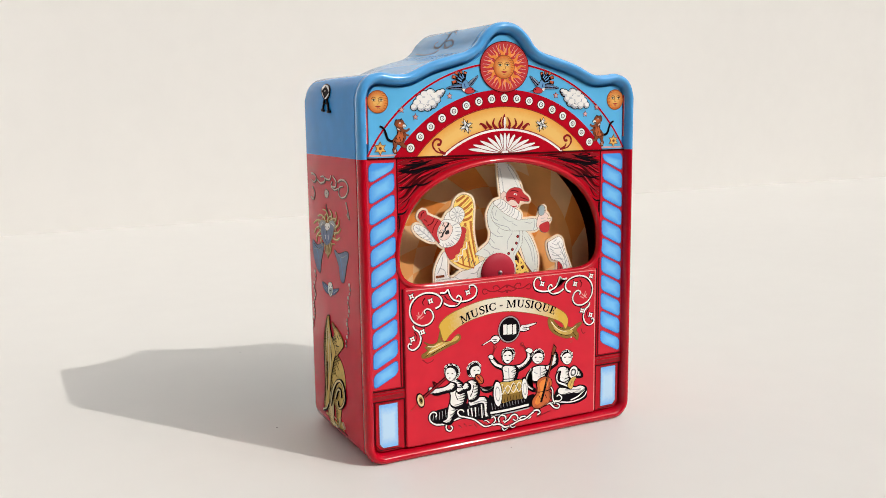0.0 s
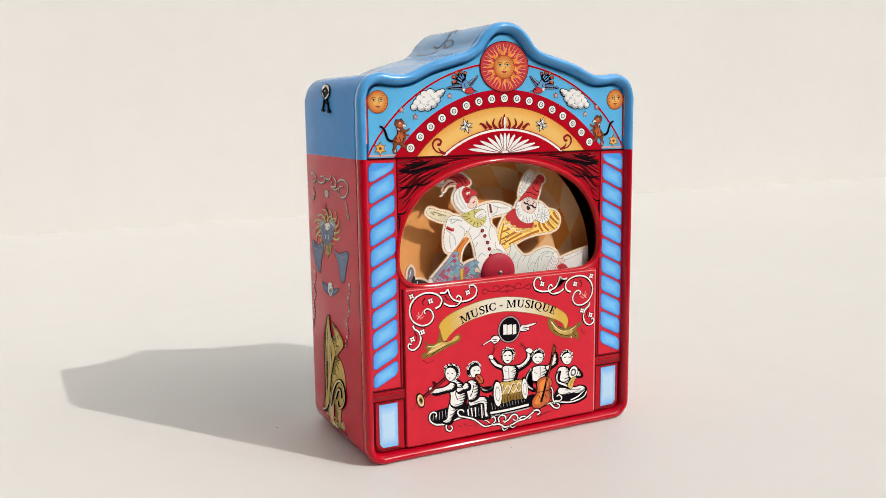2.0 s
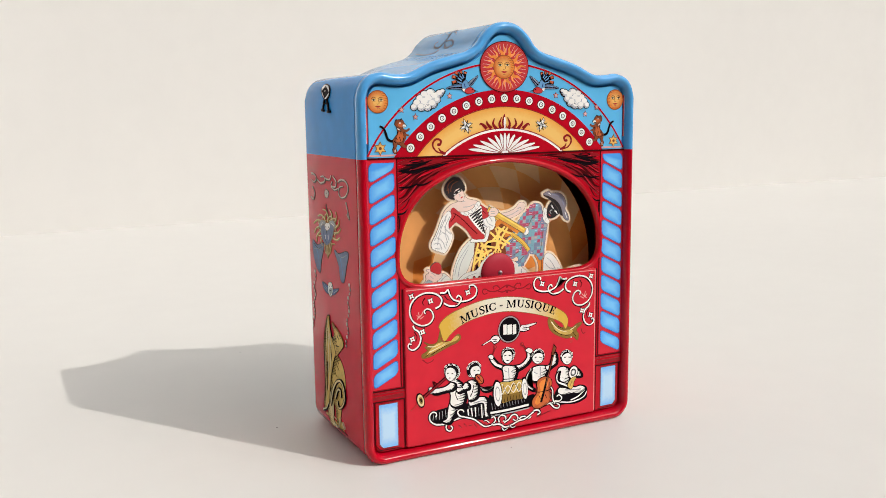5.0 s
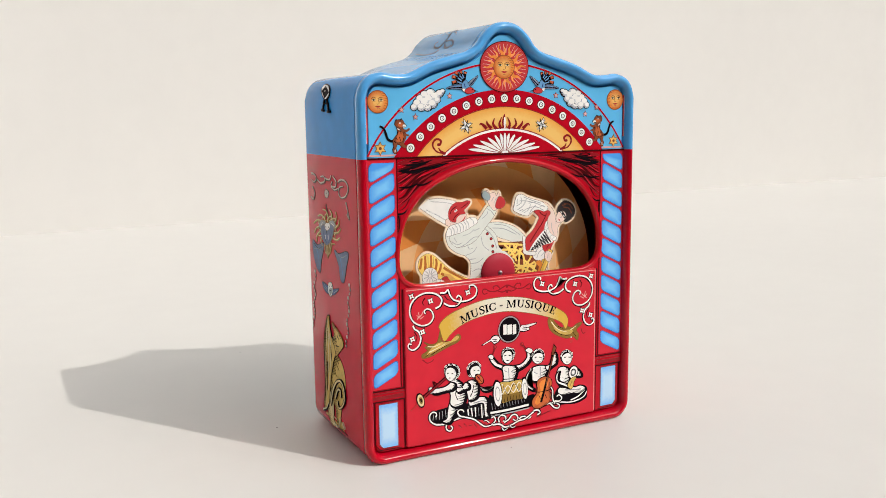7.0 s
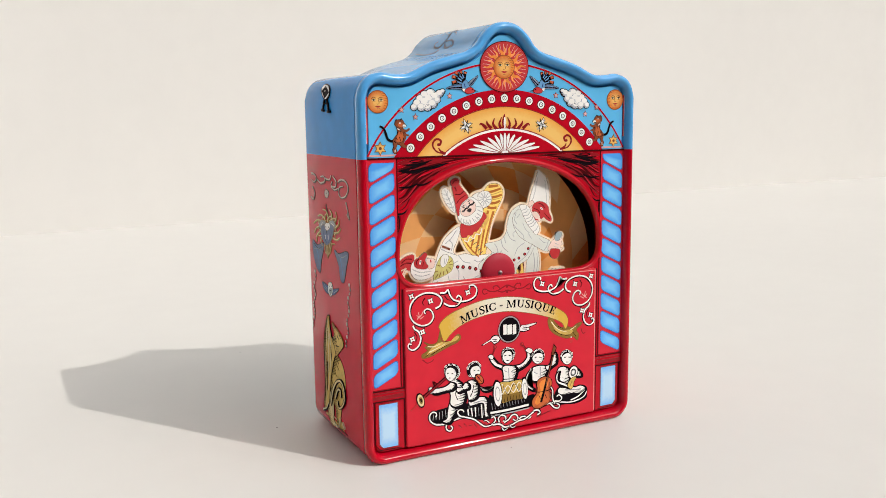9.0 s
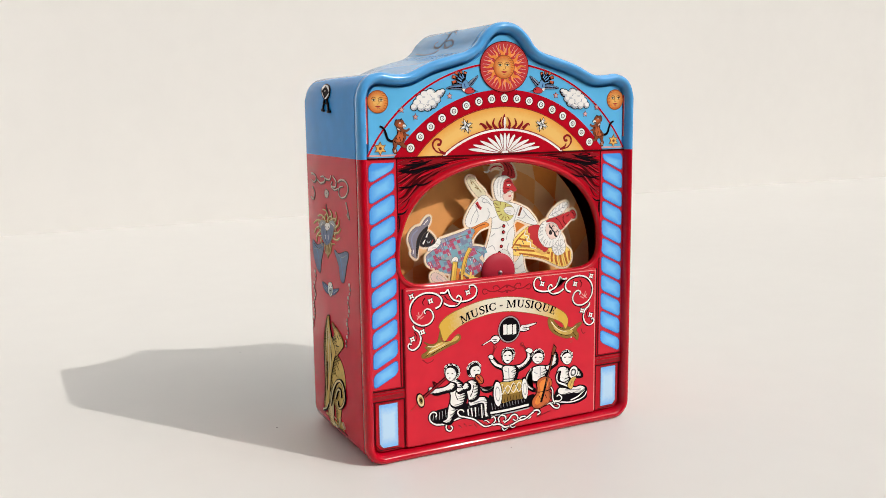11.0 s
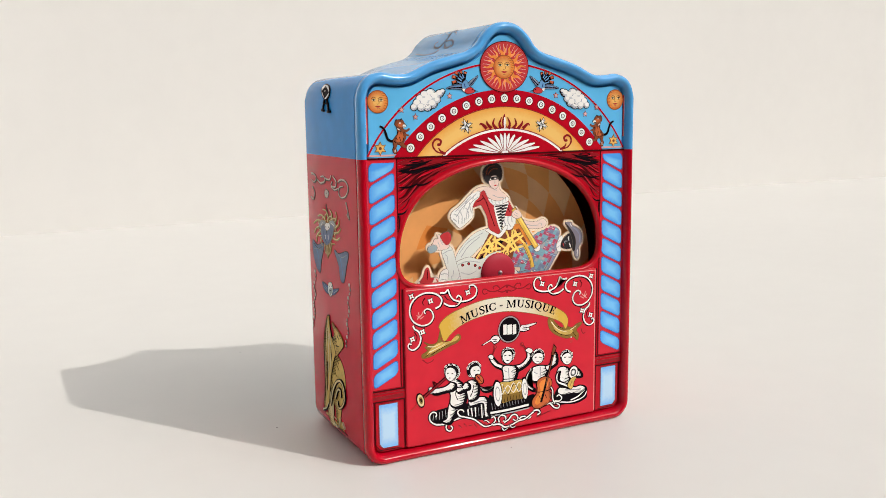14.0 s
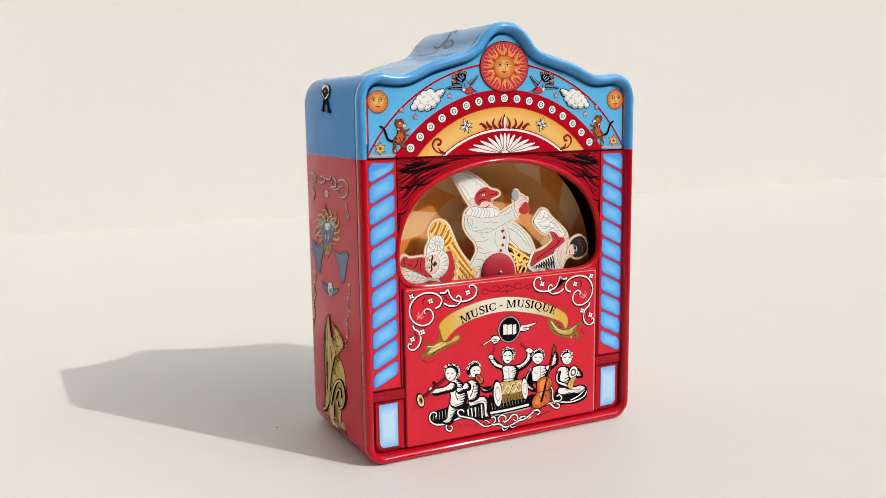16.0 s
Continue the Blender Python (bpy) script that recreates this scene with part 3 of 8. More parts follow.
# ---- striped columns ----
def round_box(x0, z0, x1, z1, r, skew=0.0, n=4):
    out = []
    for cx, cz, a in ((x1 - r, z1 - r, 0), (x0 + r, z1 - r, 90), (x0 + r, z0 + r, 180), (x1 - r, z0 + r, 270)):
        out += [(cx + r * math.cos(radians(a + 90 * i / n)), cz + r * math.sin(radians(a + 90 * i / n))) for i in range(n + 1)]
    mid = (x0 + x1) / 2
    return [(x, z + skew * (x - mid)) for x, z in out]


for sx in (-1, 1):
    def F_(o):
        return o if sx < 0 else mirror(o)
    col = printed("column", [(F_([(-62.0, 31.0), (-48.9, 31.0), (-48.9, 123.0), (-62.0, 123.0)]), plate_red, 0.08),
                             (F_(stroke([(-48.75, 31), (-48.75, 122.9)], 0.5, soft=False)), dark_red, 0.14)],
                  tin, "red printed column with slanted blue stripes")
    for k in range(11):
        zc = 111.7 - 8.31 * (k - 1)
        top_cut = 121.6
        def cut(o):
            return [(x, min(max(z, 31.8), top_cut)) for x, z in o]
        h = 3.35 if k < 10 else 2.7
        rows = [(cut(F_(round_box(-60.75, zc - h - 0.35, -49.85, zc + h + 0.35, 1.8, 0.5))), stripe_edge, 0.18),
                (cut(F_(round_box(-60.5, zc - h - 0.1, -50.1, zc + h + 0.1, 1.7, 0.5))), stripe_l if sx < 0 else stripe_r, 0.22)]
        printed("stripe", rows, col)
    base = printed("column_base", [(F_([(-62.6, 25.8), (-47.4, 25.8), (-47.4, 30.6), (-62.6, 30.6)]), red, 0.3), (F_(stroke([(-62.6, 30.4), (-47.4, 30.4)], 0.5, soft=False)), dark_red, 0.5),
                                   (F_(stroke([(-62.6, 26.0), (-47.4, 26.0)], 0.5, soft=False)), dark_red, 0.5), (F_(stroke([(-62.6, 29.3), (-47.4, 29.3)], 0.35, soft=False)), deep_red, 0.45),
                                   (F_(stroke([(-62.0, 27.6), (-48.0, 27.6)], 1.4, soft=False)), deep_red, 0.4)], tin, "dark red column moulding above a pale blue panel")
    tall = [(-58.7, 24.6), (-50.6, 24.6), (-50.6, 6.4), (-57.2, 6.4), (-58.7, 8.2)]
    printed("base_panel", [(F_(grow(tall, 0.5)), deep_red, 0.1), (F_(tall), panel_blue, 0.15)], base, "pale blue printed panel")
    printed("edge_line", [(F_(stroke([(-60.6, 25.6), (-60.6, 8.0), (-58.4, 5.6), (-49, 5.3)], 0.35, soft=False)), dark_red, 0.1)], base)

# ---- raised lower plate ----
bm = bmesh.new()
loft(bm, [[(x * MM, -y * MM, z * MM) for x, z in round_box(-47.0 + d, 4.6 + d, 47.0 - d, 71.2 - d, 1.2)] for d, y in ((0.0, -0.05), (0.0, 0.35), (0.2, 0.7), (0.6, 0.85))])
bm.verts.ensure_lookup_table()
ring = [v for v in bm.verts if abs(v.co.y + 0.85 * MM) < 1e-7]
bm.faces.new(ring[::-1])
plate = part("lower_plate", bm, plate_red, tin, "raised red plate printed with a cherub band")
# pink strokes painted as the highlight along the plate's top and right edges
printed("plate_glint", [(stroke([(-46.2, 70.3), (46.2, 70.3)], 0.25, soft=False), pink, 0.88), (stroke([(46.2, 70.3), (46.2, 5.6)], 0.25, soft=False), pink, 0.88)], plate)
printed("plate_edge", [(stroke([(-47.5, 5.0), (-47.5, 71)], 0.5, soft=False), dark_red, 0.2), (stroke([(47.5, 5.0), (47.5, 71)], 0.5, soft=False), dark_red, 0.2)], front)


def glyph(ch):
    """A Roman capital as outlines in a box one unit high, and its width."""
    def bar(x0, z0, x1, z1):
        return [(x0, z0), (x1, z0), (x1, z1), (x0, z1)]

    def foot(x, w, z):
        return bar(x - w, z, x + w, z + 0.07)

    def bow(cx, cz, rx, rz, a0, a1, thick, thin):
        """An arc, thick where it runs upright."""
        L_, R_ = [], []
        for i in range(19):
            a = radians(a0 + (a1 - a0) * i / 18)
            w = (thin + (thick - thin) * abs(math.cos(a)) ** 1.5) / 2
            L_.append((cx + (rx + w) * math.cos(a), cz + (rz + w) * math.sin(a)))
            R_.append((cx + (rx - w) * math.cos(a), cz + (rz - w) * math.sin(a)))
        return L_ + R_[::-1]

    if ch == "M":
        return [bar(0.15, 0, 0.22, 1), bar(0.93, 0, 1.11, 1), [(0.12, 1), (0.32, 1), (0.66, 0.08), (0.57, 0.0)], [(0.57, 0.0), (0.64, 0.0), (0.98, 1), (0.91, 1)],
                foot(0.18, 0.15, 0), foot(1.02, 0.19, 0), foot(0.17, 0.15, 0.93), foot(1.04, 0.17, 0.93)], 1.22
    if ch == "U":
        return [bar(0.16, 0.34, 0.34, 1), bar(0.76, 0.34, 0.83, 1), bow(0.52, 0.36, 0.275, 0.34, 180, 360, 0.13, 0.09), foot(0.25, 0.2, 0.93), foot(0.79, 0.15, 0.93)], 1.0
    if ch == "S":
        return [stroke([(0.62, 0.74), (0.56, 0.92), (0.38, 0.98), (0.2, 0.9), (0.17, 0.74), (0.3, 0.58)], 0.06, 0.17), stroke([(0.3, 0.6), (0.5, 0.45), (0.6, 0.3), (0.55, 0.1), (0.36, 0.02), (0.18, 0.08), (0.1, 0.28)], 0.19, 0.06),
                bar(0.6, 0.68, 0.65, 0.98), bar(0.08, 0.02, 0.13, 0.33)], 0.72
    if ch == "I":
        return [bar(0.13, 0, 0.31, 1), foot(0.22, 0.19, 0), foot(0.22, 0.19, 0.93)], 0.44
    if ch == "C":
        return [bow(0.52, 0.5, 0.38, 0.46, 42, 318, 0.19, 0.07), bar(0.8, 0.64, 0.85, 0.96), bar(0.8, 0.1, 0.84, 0.32)], 0.92
    if ch == "Q":
        return [bow(0.52, 0.5, 0.36, 0.46, -90, 90, 0.19, 0.07), bow(0.52, 0.5, 0.36, 0.46, 90, 270, 0.19, 0.07), stroke([(0.5, 0.08), (0.7, -0.1), (1.02, -0.2)], 0.16, 0.06)], 1.04
    if ch == "E":
        return [bar(0.15, 0, 0.33, 1), bar(0.3, 0.93, 0.68, 1), bar(0.3, 0.0, 0.72, 0.07), bar(0.3, 0.48, 0.55, 0.55), bar(0.63, 0.74, 0.69, 1), bar(0.67, 0, 0.73, 0.27), bar(0.52, 0.38, 0.57, 0.65), foot(0.2, 0.14, 0), foot(0.2, 0.14, 0.93)], 0.82
    if ch == "-":
        return [bar(0.06, 0.36, 0.4, 0.48)], 0.5
    return [], 0.32


def lettering():
    """The words on the ribbon, letter by letter along its arc; one mesh a letter."""
    A, B, C = LETTER_ARC
    d = 2 * (A[0] * (B[1] - C[1]) + B[0] * (C[1] - A[1]) + C[0] * (A[1] - B[1]))
    s = [q[0] ** 2 + q[1] ** 2 for q in (A, B, C)]
    cx = (s[0] * (B[1] - C[1]) + s[1] * (C[1] - A[1]) + s[2] * (A[1] - B[1])) / d
    cz = (s[0] * (C[0] - B[0]) + s[1] * (A[0] - C[0]) + s[2] * (B[0] - A[0])) / d
    rad = math.hypot(A[0] - cx, A[1] - cz)
    a0, a1 = math.atan2(A[1] - cz, A[0] - cx), math.atan2(C[1] - cz, C[0] - cx)
    words = [glyph(ch) for ch in "MUSIC - MUSIQUE"]
    total, run, tall = sum(w for o, w in words), 0.0, 3.35
    wide = rad * (a0 - a1) / total
    for outlines, w in words:
        a = a0 + (a1 - a0) * (run + w / 2) / total
        t = a - math.pi / 2
        run += w
        rows = []
        for k, o in enumerate(outlines):
            o = [((x - w / 2) * wide, z * tall) for x, z in o]
            rows.append(([(cx + rad * math.cos(a) + x * math.cos(t) - z * math.sin(t), cz + rad * math.sin(a) + x * math.sin(t) + z * math.cos(t)) for x, z in o], black, 1.14 + 0.003 * k))
        if rows:
            printed("letter", rows, plate)


# ---- swirled monogram on the top of the tin ----
def TOP(x, z, h):
    """x across the tin, z its depth; lies on the arched top."""
    ns = sorted((q for q in OUT if q[1] > 150), key=lambda q: abs(q[0] - x))[:2]
    a, b = ns
    f = 0 if abs(b[0] - a[0]) < 1e-6 else (x - a[0]) / (b[0] - a[0])
    return (x * MM, z * MM, (a[1] + f * (b[1] - a[1]) + h) * MM)


silver = paint("print_silver", (0.10, 0.12, 0.16), 0.4, coat=0.0, vary=0.1)

# ---- printed pictures ----
cloud_ = Drawing(0.20, edge=0.22, ink_=black)
cloud_.billows((-40.8, 142.8, 1.46), (-39.3, 144.3, 1.9), (-37.6, 142.8, 1.79), (-38.1, 146, 1.79), (-36.1, 147.5, 1.9), (-34.9, 142.9, 1.9), (-36.1, 144.7, 2.24), (-34.1, 146, 2.24), (-33.6, 148.2, 1.9), (-32.7, 144, 2.02), (-31.6, 146.9, 2.02), (-29.6, 148, 1.68), (-28.4, 148.8, 1.12), (-30.7, 145.5, 1.34))
printed("cloud", cloud_.rows, crown, "grey and white printed cloud")
printed("cloud", [(mirror(o), m, h) for o, m, h in cloud_.rows], crown, "grey and white printed cloud")

bird_ = Drawing(0.20, edge=0.15, ink_=black)
bird_.line(black, 1.0, (-18.7, 151.5), (-21.5, 152.4), (-24.1, 152.1), end=1.5)
bird_.line(black, 1.0, (-19, 152.4), (-22, 153.9), (-24, 154.6), end=1.5)
bird_.line(black, 1.0, (-19, 152.8), (-21.2, 155.2), (-22.5, 156.3), end=1.5)
bird_.line(black, 1.0, (-18.7, 153.2), (-19.7, 155.7), (-20.2, 156.8), end=1.5)
bird_.line(black, 1.0, (-18.5, 153.2), (-18.2, 155.5), (-17.9, 156.6), end=1.5)
bird_.line(flame, 0.8, (-22.3, 152.8), (-23.8, 152.3), end=1.1)
bird_.line(flame, 0.8, (-22.5, 154.3), (-23.8, 154.6), end=1.1)
bird_.line(flame, 0.8, (-21.5, 155.7), (-22.5, 156.3), end=1.1)
bird_.line(flame, 0.8, (-19.7, 155.9), (-20.2, 156.6), end=1.1)
bird_.line(flame, 0.8, (-18.2, 155.7), (-17.9, 156.3), end=1.1)
bird_.line(card_blue, 0.5, (-19.5, 151.9), (-21.8, 152.6))
bird_.line(card_blue, 0.5, (-19.7, 153), (-21.5, 154.1))
bird_.line(card_blue, 0.5, (-19.2, 153.7), (-20.7, 155))
bird_.line(card_blue, 0.5, (-18.7, 154.1), (-19.5, 155.5))
bird_.fill(slate_blue, (-26.6, 149.9), (-24.6, 150.8), (-21, 151.5), (-18.5, 151), (-19, 149.7), (-22.1, 149.7))
bird_.line(black, 0.4, (-25.9, 149.9), (-22.1, 150.4), (-19, 150.1))
bird_.line(card_blue, 0.4, (-23.6, 150.6), (-20.5, 151))
bird_.fill(slate_blue, (-12.3, 155), (-13.3, 153.3), (-14.9, 151.5), (-17, 149.7), (-18, 150.8), (-15.6, 153))
bird_.line(black, 0.35, (-13.1, 154.1), (-15.4, 151.9), (-17.2, 150.4))
bird_.line(grey, 0.3, (-13.6, 154.4), (-15.9, 152.4))
bird_.fill(card_blue, (-19.2, 152.4), (-17.7, 153.2), (-16.7, 151.5), (-15.7, 150.1), (-17, 149), (-18.8, 149.7), (-19.8, 151))
bird_.line(navy, 0.4, (-18.7, 151.9), (-18.2, 150.4))
bird_.fill(white, (-19.5, 149.9), (-18, 149.7), (-17.5, 148.6), (-19, 148.8), edge=0.1)
bird_.fill(card_red, (-18.3, 149.2), (-16.2, 150.4), (-14.4, 149.7), (-13.9, 148.6), (-16, 147.9), (-17.8, 148.1))
bird_.dots(black, 0.28, (-14.9, 149.5))
bird_.line(black, 0.5, (-14.1, 149), (-12.3, 148.8), end=0.15)
printed("bird", bird_.rows, crown, "blue and red printed bird with a fanned tail")
printed("bird", [(mirror(o), m, h) for o, m, h in bird_.rows], crown, "blue and red printed bird with a fanned tail")

cat_ = Drawing(0.20, edge=0.12, ink_=black)
cat_.line(black, 0.8, (-55.5, 135.7), (-53.9, 134.8), (-53, 132.8), (-52.3, 130.8), (-50.9, 129.9), (-49.3, 130.1), end=1.1)
cat_.fill(brown, (-48.4, 135.1), (-47, 135.5), (-45.6, 134.4), (-44.6, 132.6), (-44.7, 130.6), (-45.9, 129.1), (-47.6, 128.5), (-49.3, 128.8), (-50.2, 129.9), (-49.2, 131.4), (-48, 132.9))
cat_.fill(cello, (-47.8, 132.9), (-46.8, 133.5), (-45.6, 132.2), (-45.7, 130.4), (-47.1, 129.4), (-48.6, 129.7), (-48.5, 131), edge=0)
cat_.fill(brown, (-50, 129.5), (-48.3, 128.8), (-48.9, 127), (-48.4, 125.7), (-49.4, 124.9), (-50.3, 126.4), (-49.8, 127.7))
cat_.fill(brown, (-47.6, 129), (-45.7, 129.4), (-45.2, 128.2), (-43.8, 128), (-44.5, 127.1), (-46.4, 127.6))
cat_.line(brown, 1.3, (-45.8, 133.9), (-44.4, 133.7), (-42.9, 134.5), end=0.7)
cat_.line(brown, 1.0, (-44.9, 132.2), (-43.2, 131.9), end=0.6)
cat_.fill(brown, (-49.1, 136), (-48.9, 137.5), (-47.6, 138.1), (-46, 137.9), (-45, 136.5), (-44.3, 135.9), (-45.1, 135), (-47, 134.6))
cat_.fill(cello, (-47.9, 136.6), (-46.5, 137), (-45.5, 136.1), (-46.3, 135.3), (-47.7, 135.5), edge=0)
cat_.line(black, 0.5, (-48.9, 137.5), (-48.4, 138.3), end=0.3)
cat_.line(black, 0.5, (-46.9, 137.9), (-46.2, 138.5), end=0.3)
cat_.dots(card_white, 0.3, (-47, 136.8))
cat_.dots(black, 0.16, (-46.9, 136.8))
cat_.fill(card_white, (-45.8, 136.1), (-44.6, 136.1), (-44.6, 135.2), (-45.8, 135), edge=0.1)
cat_.line(black, 0.3, (-46, 135.3), (-44.8, 135.2))
cat_.line(black, 0.4, (-48, 133.8), (-48.3, 132), end=0.15)
cat_.line(black, 0.4, (-46.8, 134.2), (-46.6, 132.4), end=0.15)
cat_.line(black, 0.4, (-45.3, 133.5), (-45.6, 131.8), end=0.15)
cat_.line(black, 0.4, (-49, 131.2), (-48.1, 130.3), end=0.15)
cat_.line(black, 0.4, (-47.3, 131.4), (-46.9, 129.8), end=0.15)
cat_.line(black, 0.4, (-45.6, 131.1), (-45.9, 129.6), end=0.15)
cat_.line(black, 0.4, (-49.7, 129.9), (-48.8, 129.2), end=0.15)
cat_.line(card_white, 0.3, (-48.2, 134.7), (-47, 134))
cat_.line(card_white, 0.3, (-49.3, 126.6), (-49.4, 125.5))
printed("wildcat", cat_.rows, crown, "brown printed wildcat with a black tail")
printed("wildcat", [(mirror(o), m, h) for o, m, h in cat_.rows], crown, "brown printed wildcat with a black tail")

moon_ = Drawing(0.2, edge=0.2, ink_=brown)
moon_.face(-56.1, 145, 4.15, 1.0)
printed("moon_face", moon_.rows, crown, "round orange printed moon face")
printed("moon_face", [(mirror(o), m, h) for o, m, h in moon_.rows], crown, "round orange printed moon face")
rows = [
    (star(-46.2, 141.8, 1.45, 5, 0.45), deep_red, 0.2),
    (star(-46.2, 141.8, 1.05, 5, 0.45), pink, 0.26),
]
printed("star", rows, crown, "small pink printed star")
printed("star", [(mirror(o), m, h) for o, m, h in rows], crown, "small pink printed star")
rows = [
    (star(-40.3, 139, 1.45, 5, 0.45), deep_red, 0.2),
    (star(-40.3, 139, 1.05, 5, 0.45), pink, 0.26),
]
printed("star", rows, crown, "small pink printed star")
printed("star", [(mirror(o), m, h) for o, m, h in rows], crown, "small pink printed star")
rows = [
    (star(-25.2, 147, 1.45, 5, 0.45), deep_red, 0.2),
    (star(-25.2, 147, 1.05, 5, 0.45), pink, 0.26),
]
printed("star", rows, crown, "small pink printed star")
printed("star", [(mirror(o), m, h) for o, m, h in rows], crown, "small pink printed star")
rows = [
    (star(-55.5, 127.2, 2.8, 6, 0.55), brown, 0.2),
    (star(-55.5, 127.2, 2.3, 6, 0.55), sun_yellow, 0.26),
    (ellipse(-55.5, 127.2, 0.6), brown, 0.31),
]
printed("flower_star", rows, crown, "orange six-pointed printed star")
printed("flower_star", [(mirror(o), m, h) for o, m, h in rows], crown, "orange six-pointed printed star")
rows = [
    (star(-18, 135, 3.3, 4, 0.4, 20), black, 0.36),
    (star(-18, 135, 2.8, 4, 0.36, 20), white, 0.4),
    (stroke([(-20.7, 135.5), (-15.2, 134.3)], 0.3), black, 0.44),
    (stroke([(-17.2, 137.4), (-18.8, 132.6)], 0.3), black, 0.44),
    (stroke([(-19.9, 136.9), (-15.8, 132.9)], 0.3), grey, 0.44),
    (stroke([(-15.7, 136.6), (-20.2, 133.2)], 0.3), grey, 0.44),
]
printed("snowflake_flower", rows, crown, "black and white printed flower")
printed("snowflake_flower", [(mirror(o), m, h) for o, m, h in rows], crown, "black and white printed flower")
rows = [
    (stroke([(-27.4, 124.2), (-31.1, 125.1), (-33, 127.3), (-32.6, 129.3), (-31, 130.2), (-29.4, 129.3), (-30, 127.9), (-31, 128.2)], 0.5, 1.1), deep_red, 0.36),
    (stroke([(-27.4, 124.2), (-29.5, 125.3), (-30.5, 126.7)], 1.2, 0.4), deep_red, 0.37),
]
printed("scroll", rows, crown, "dark red printed scroll")
printed("scroll", [(mirror(o), m, h) for o, m, h in rows], crown, "dark red printed scroll")
rows = [
    (stroke([(-0, 134.1), (-0.5, 137.1), (0, 139.5)], 2.2, 0.3), deep_red, 0.4),
    (ellipse(-0, 136.1, 0.5, 2.4), white, 0.45),
    (stroke([(1.7, 133.6), (2.5, 135.6), (1.4, 138.2)], 1.5, 0.3), deep_red, 0.4),
    (stroke([(4, 133.6), (5.5, 135.5), (4.8, 137.8)], 1.5, 0.3), deep_red, 0.4),
    (stroke([(6.4, 133.5), (8.3, 135.5), (8.6, 136.7)], 1.5, 0.3), deep_red, 0.4),
    (stroke([(8.7, 133.5), (11.2, 135.4), (12.1, 134.7)], 1.5, 0.3), deep_red, 0.4),
    (stroke([(-1.7, 133.7), (-2.5, 135.7), (-1.4, 138.3)], 1.5, 0.3), deep_red, 0.4),
    (stroke([(-4, 133.7), (-5.5, 135.7), (-4.8, 137.9)], 1.5, 0.3), deep_red, 0.4),
    (stroke([(-6.3, 133.8), (-8.2, 135.8), (-8.4, 137)], 1.5, 0.3), deep_red, 0.4),
    (stroke([(-8.5, 133.8), (-10.9, 135.8), (-11.8, 135.2)], 1.5, 0.3), deep_red, 0.4),
]
printed("palmette", rows, crown, "red printed palmette of flame-like leaves")
scrollwork = Drawing(0.92, step=0.0025, edge=0, ink_=black)
scrollwork.line(black, 1.3, (-33, 61.6), (-30.9, 62.6), (-30.1, 64.8), (-31.6, 66.9), (-34.7, 68.1), (-38.5, 68.3), (-42, 66.8), (-44.3, 63.6), (-44.4, 59.9), (-42.5, 56.6), (-39, 55), (-35.6, 55.8), (-34.1, 58.2), (-34.8, 60.6), (-36.6, 61.8), (-38.1, 61), (-37.6, 59.8), end=1.0)
scrollwork.line(black, 1.3, (-30.8, 67.7), (-28.5, 67.7), (-27.2, 68.8), (-26.5, 66.6), (-24.7, 64.2), (-21.3, 63.1), (-17.3, 63.4), (-14.6, 64.8), (-13.8, 67.4), (-15.1, 69.4), (-17.2, 69.4), (-17, 68.2), end=1.0)
scrollwork.line(black, 1.3, (-29.1, 63.3), (-26.5, 61.8), (-23.4, 61.7), (-21.5, 63.2), (-21.2, 64.8), (-22.5, 65.9), (-23.3, 64.8), end=1.0)
scrollwork.line(black, 1.3, (-43.2, 55.6), (-42.5, 54.1), (-40.8, 52.7), (-39.8, 49.7), (-40.9, 46.8), (-43.4, 45.5), (-45.4, 46.7), (-45.1, 48.3), (-43.9, 47.9), end=1.0)
scrollwork.line(white, 0.72, (-33.2, 61.8), (-31.1, 62.8), (-30.3, 65.1), (-31.8, 67.1), (-34.8, 68.4), (-38.6, 68.5), (-42.2, 67), (-44.5, 63.8), (-44.6, 60.1), (-42.6, 56.9), (-39.1, 55.3), (-35.8, 56), (-34.2, 58.4), (-35, 60.9), (-36.7, 62), (-38.3, 61.3), (-37.8, 60), end=0.55)
scrollwork.line(white, 0.72, (-31, 68), (-28.7, 67.9), (-27.4, 69), (-26.6, 66.8), (-24.8, 64.5), (-21.4, 63.4), (-17.5, 63.7), (-14.8, 65.1), (-14, 67.6), (-15.3, 69.6), (-17.4, 69.6), (-17.2, 68.4), end=0.55)
scrollwork.line(white, 0.72, (-29.3, 63.5), (-26.7, 62.1), (-23.6, 62), (-21.7, 63.4), (-21.4, 65), (-22.7, 66.1), (-23.5, 65), end=0.55)
scrollwork.line(white, 0.72, (-43.4, 55.8), (-42.7, 54.3), (-40.9, 52.9), (-40, 50), (-41.1, 47), (-43.6, 45.7), (-45.6, 46.9), (-45.3, 48.5), (-44.1, 48.1), end=0.55)
scrollwork.line(pink, 0.4, (-41.6, 58.1), (-40.6, 59.4), (-41, 61.3), end=0.15)
scrollwork.line(pink, 0.4, (-40.6, 59), (-39.3, 60), (-39, 61.1), end=0.15)
scrollwork.line(pink, 0.4, (-40.3, 58.7), (-41.8, 60), end=0.15)
scrollwork.line(pink, 0.4, (-40.1, 58.2), (-38.3, 59.2), end=0.15)
scrollwork.line(dark_red, 0.5, (-37.9, 66.6), (-39, 64.8), (-38.2, 63.4), end=0.2)
scrollwork.line(dark_red, 0.5, (-29, 66.6), (-27.7, 65), (-26.1, 64.4), end=0.2)
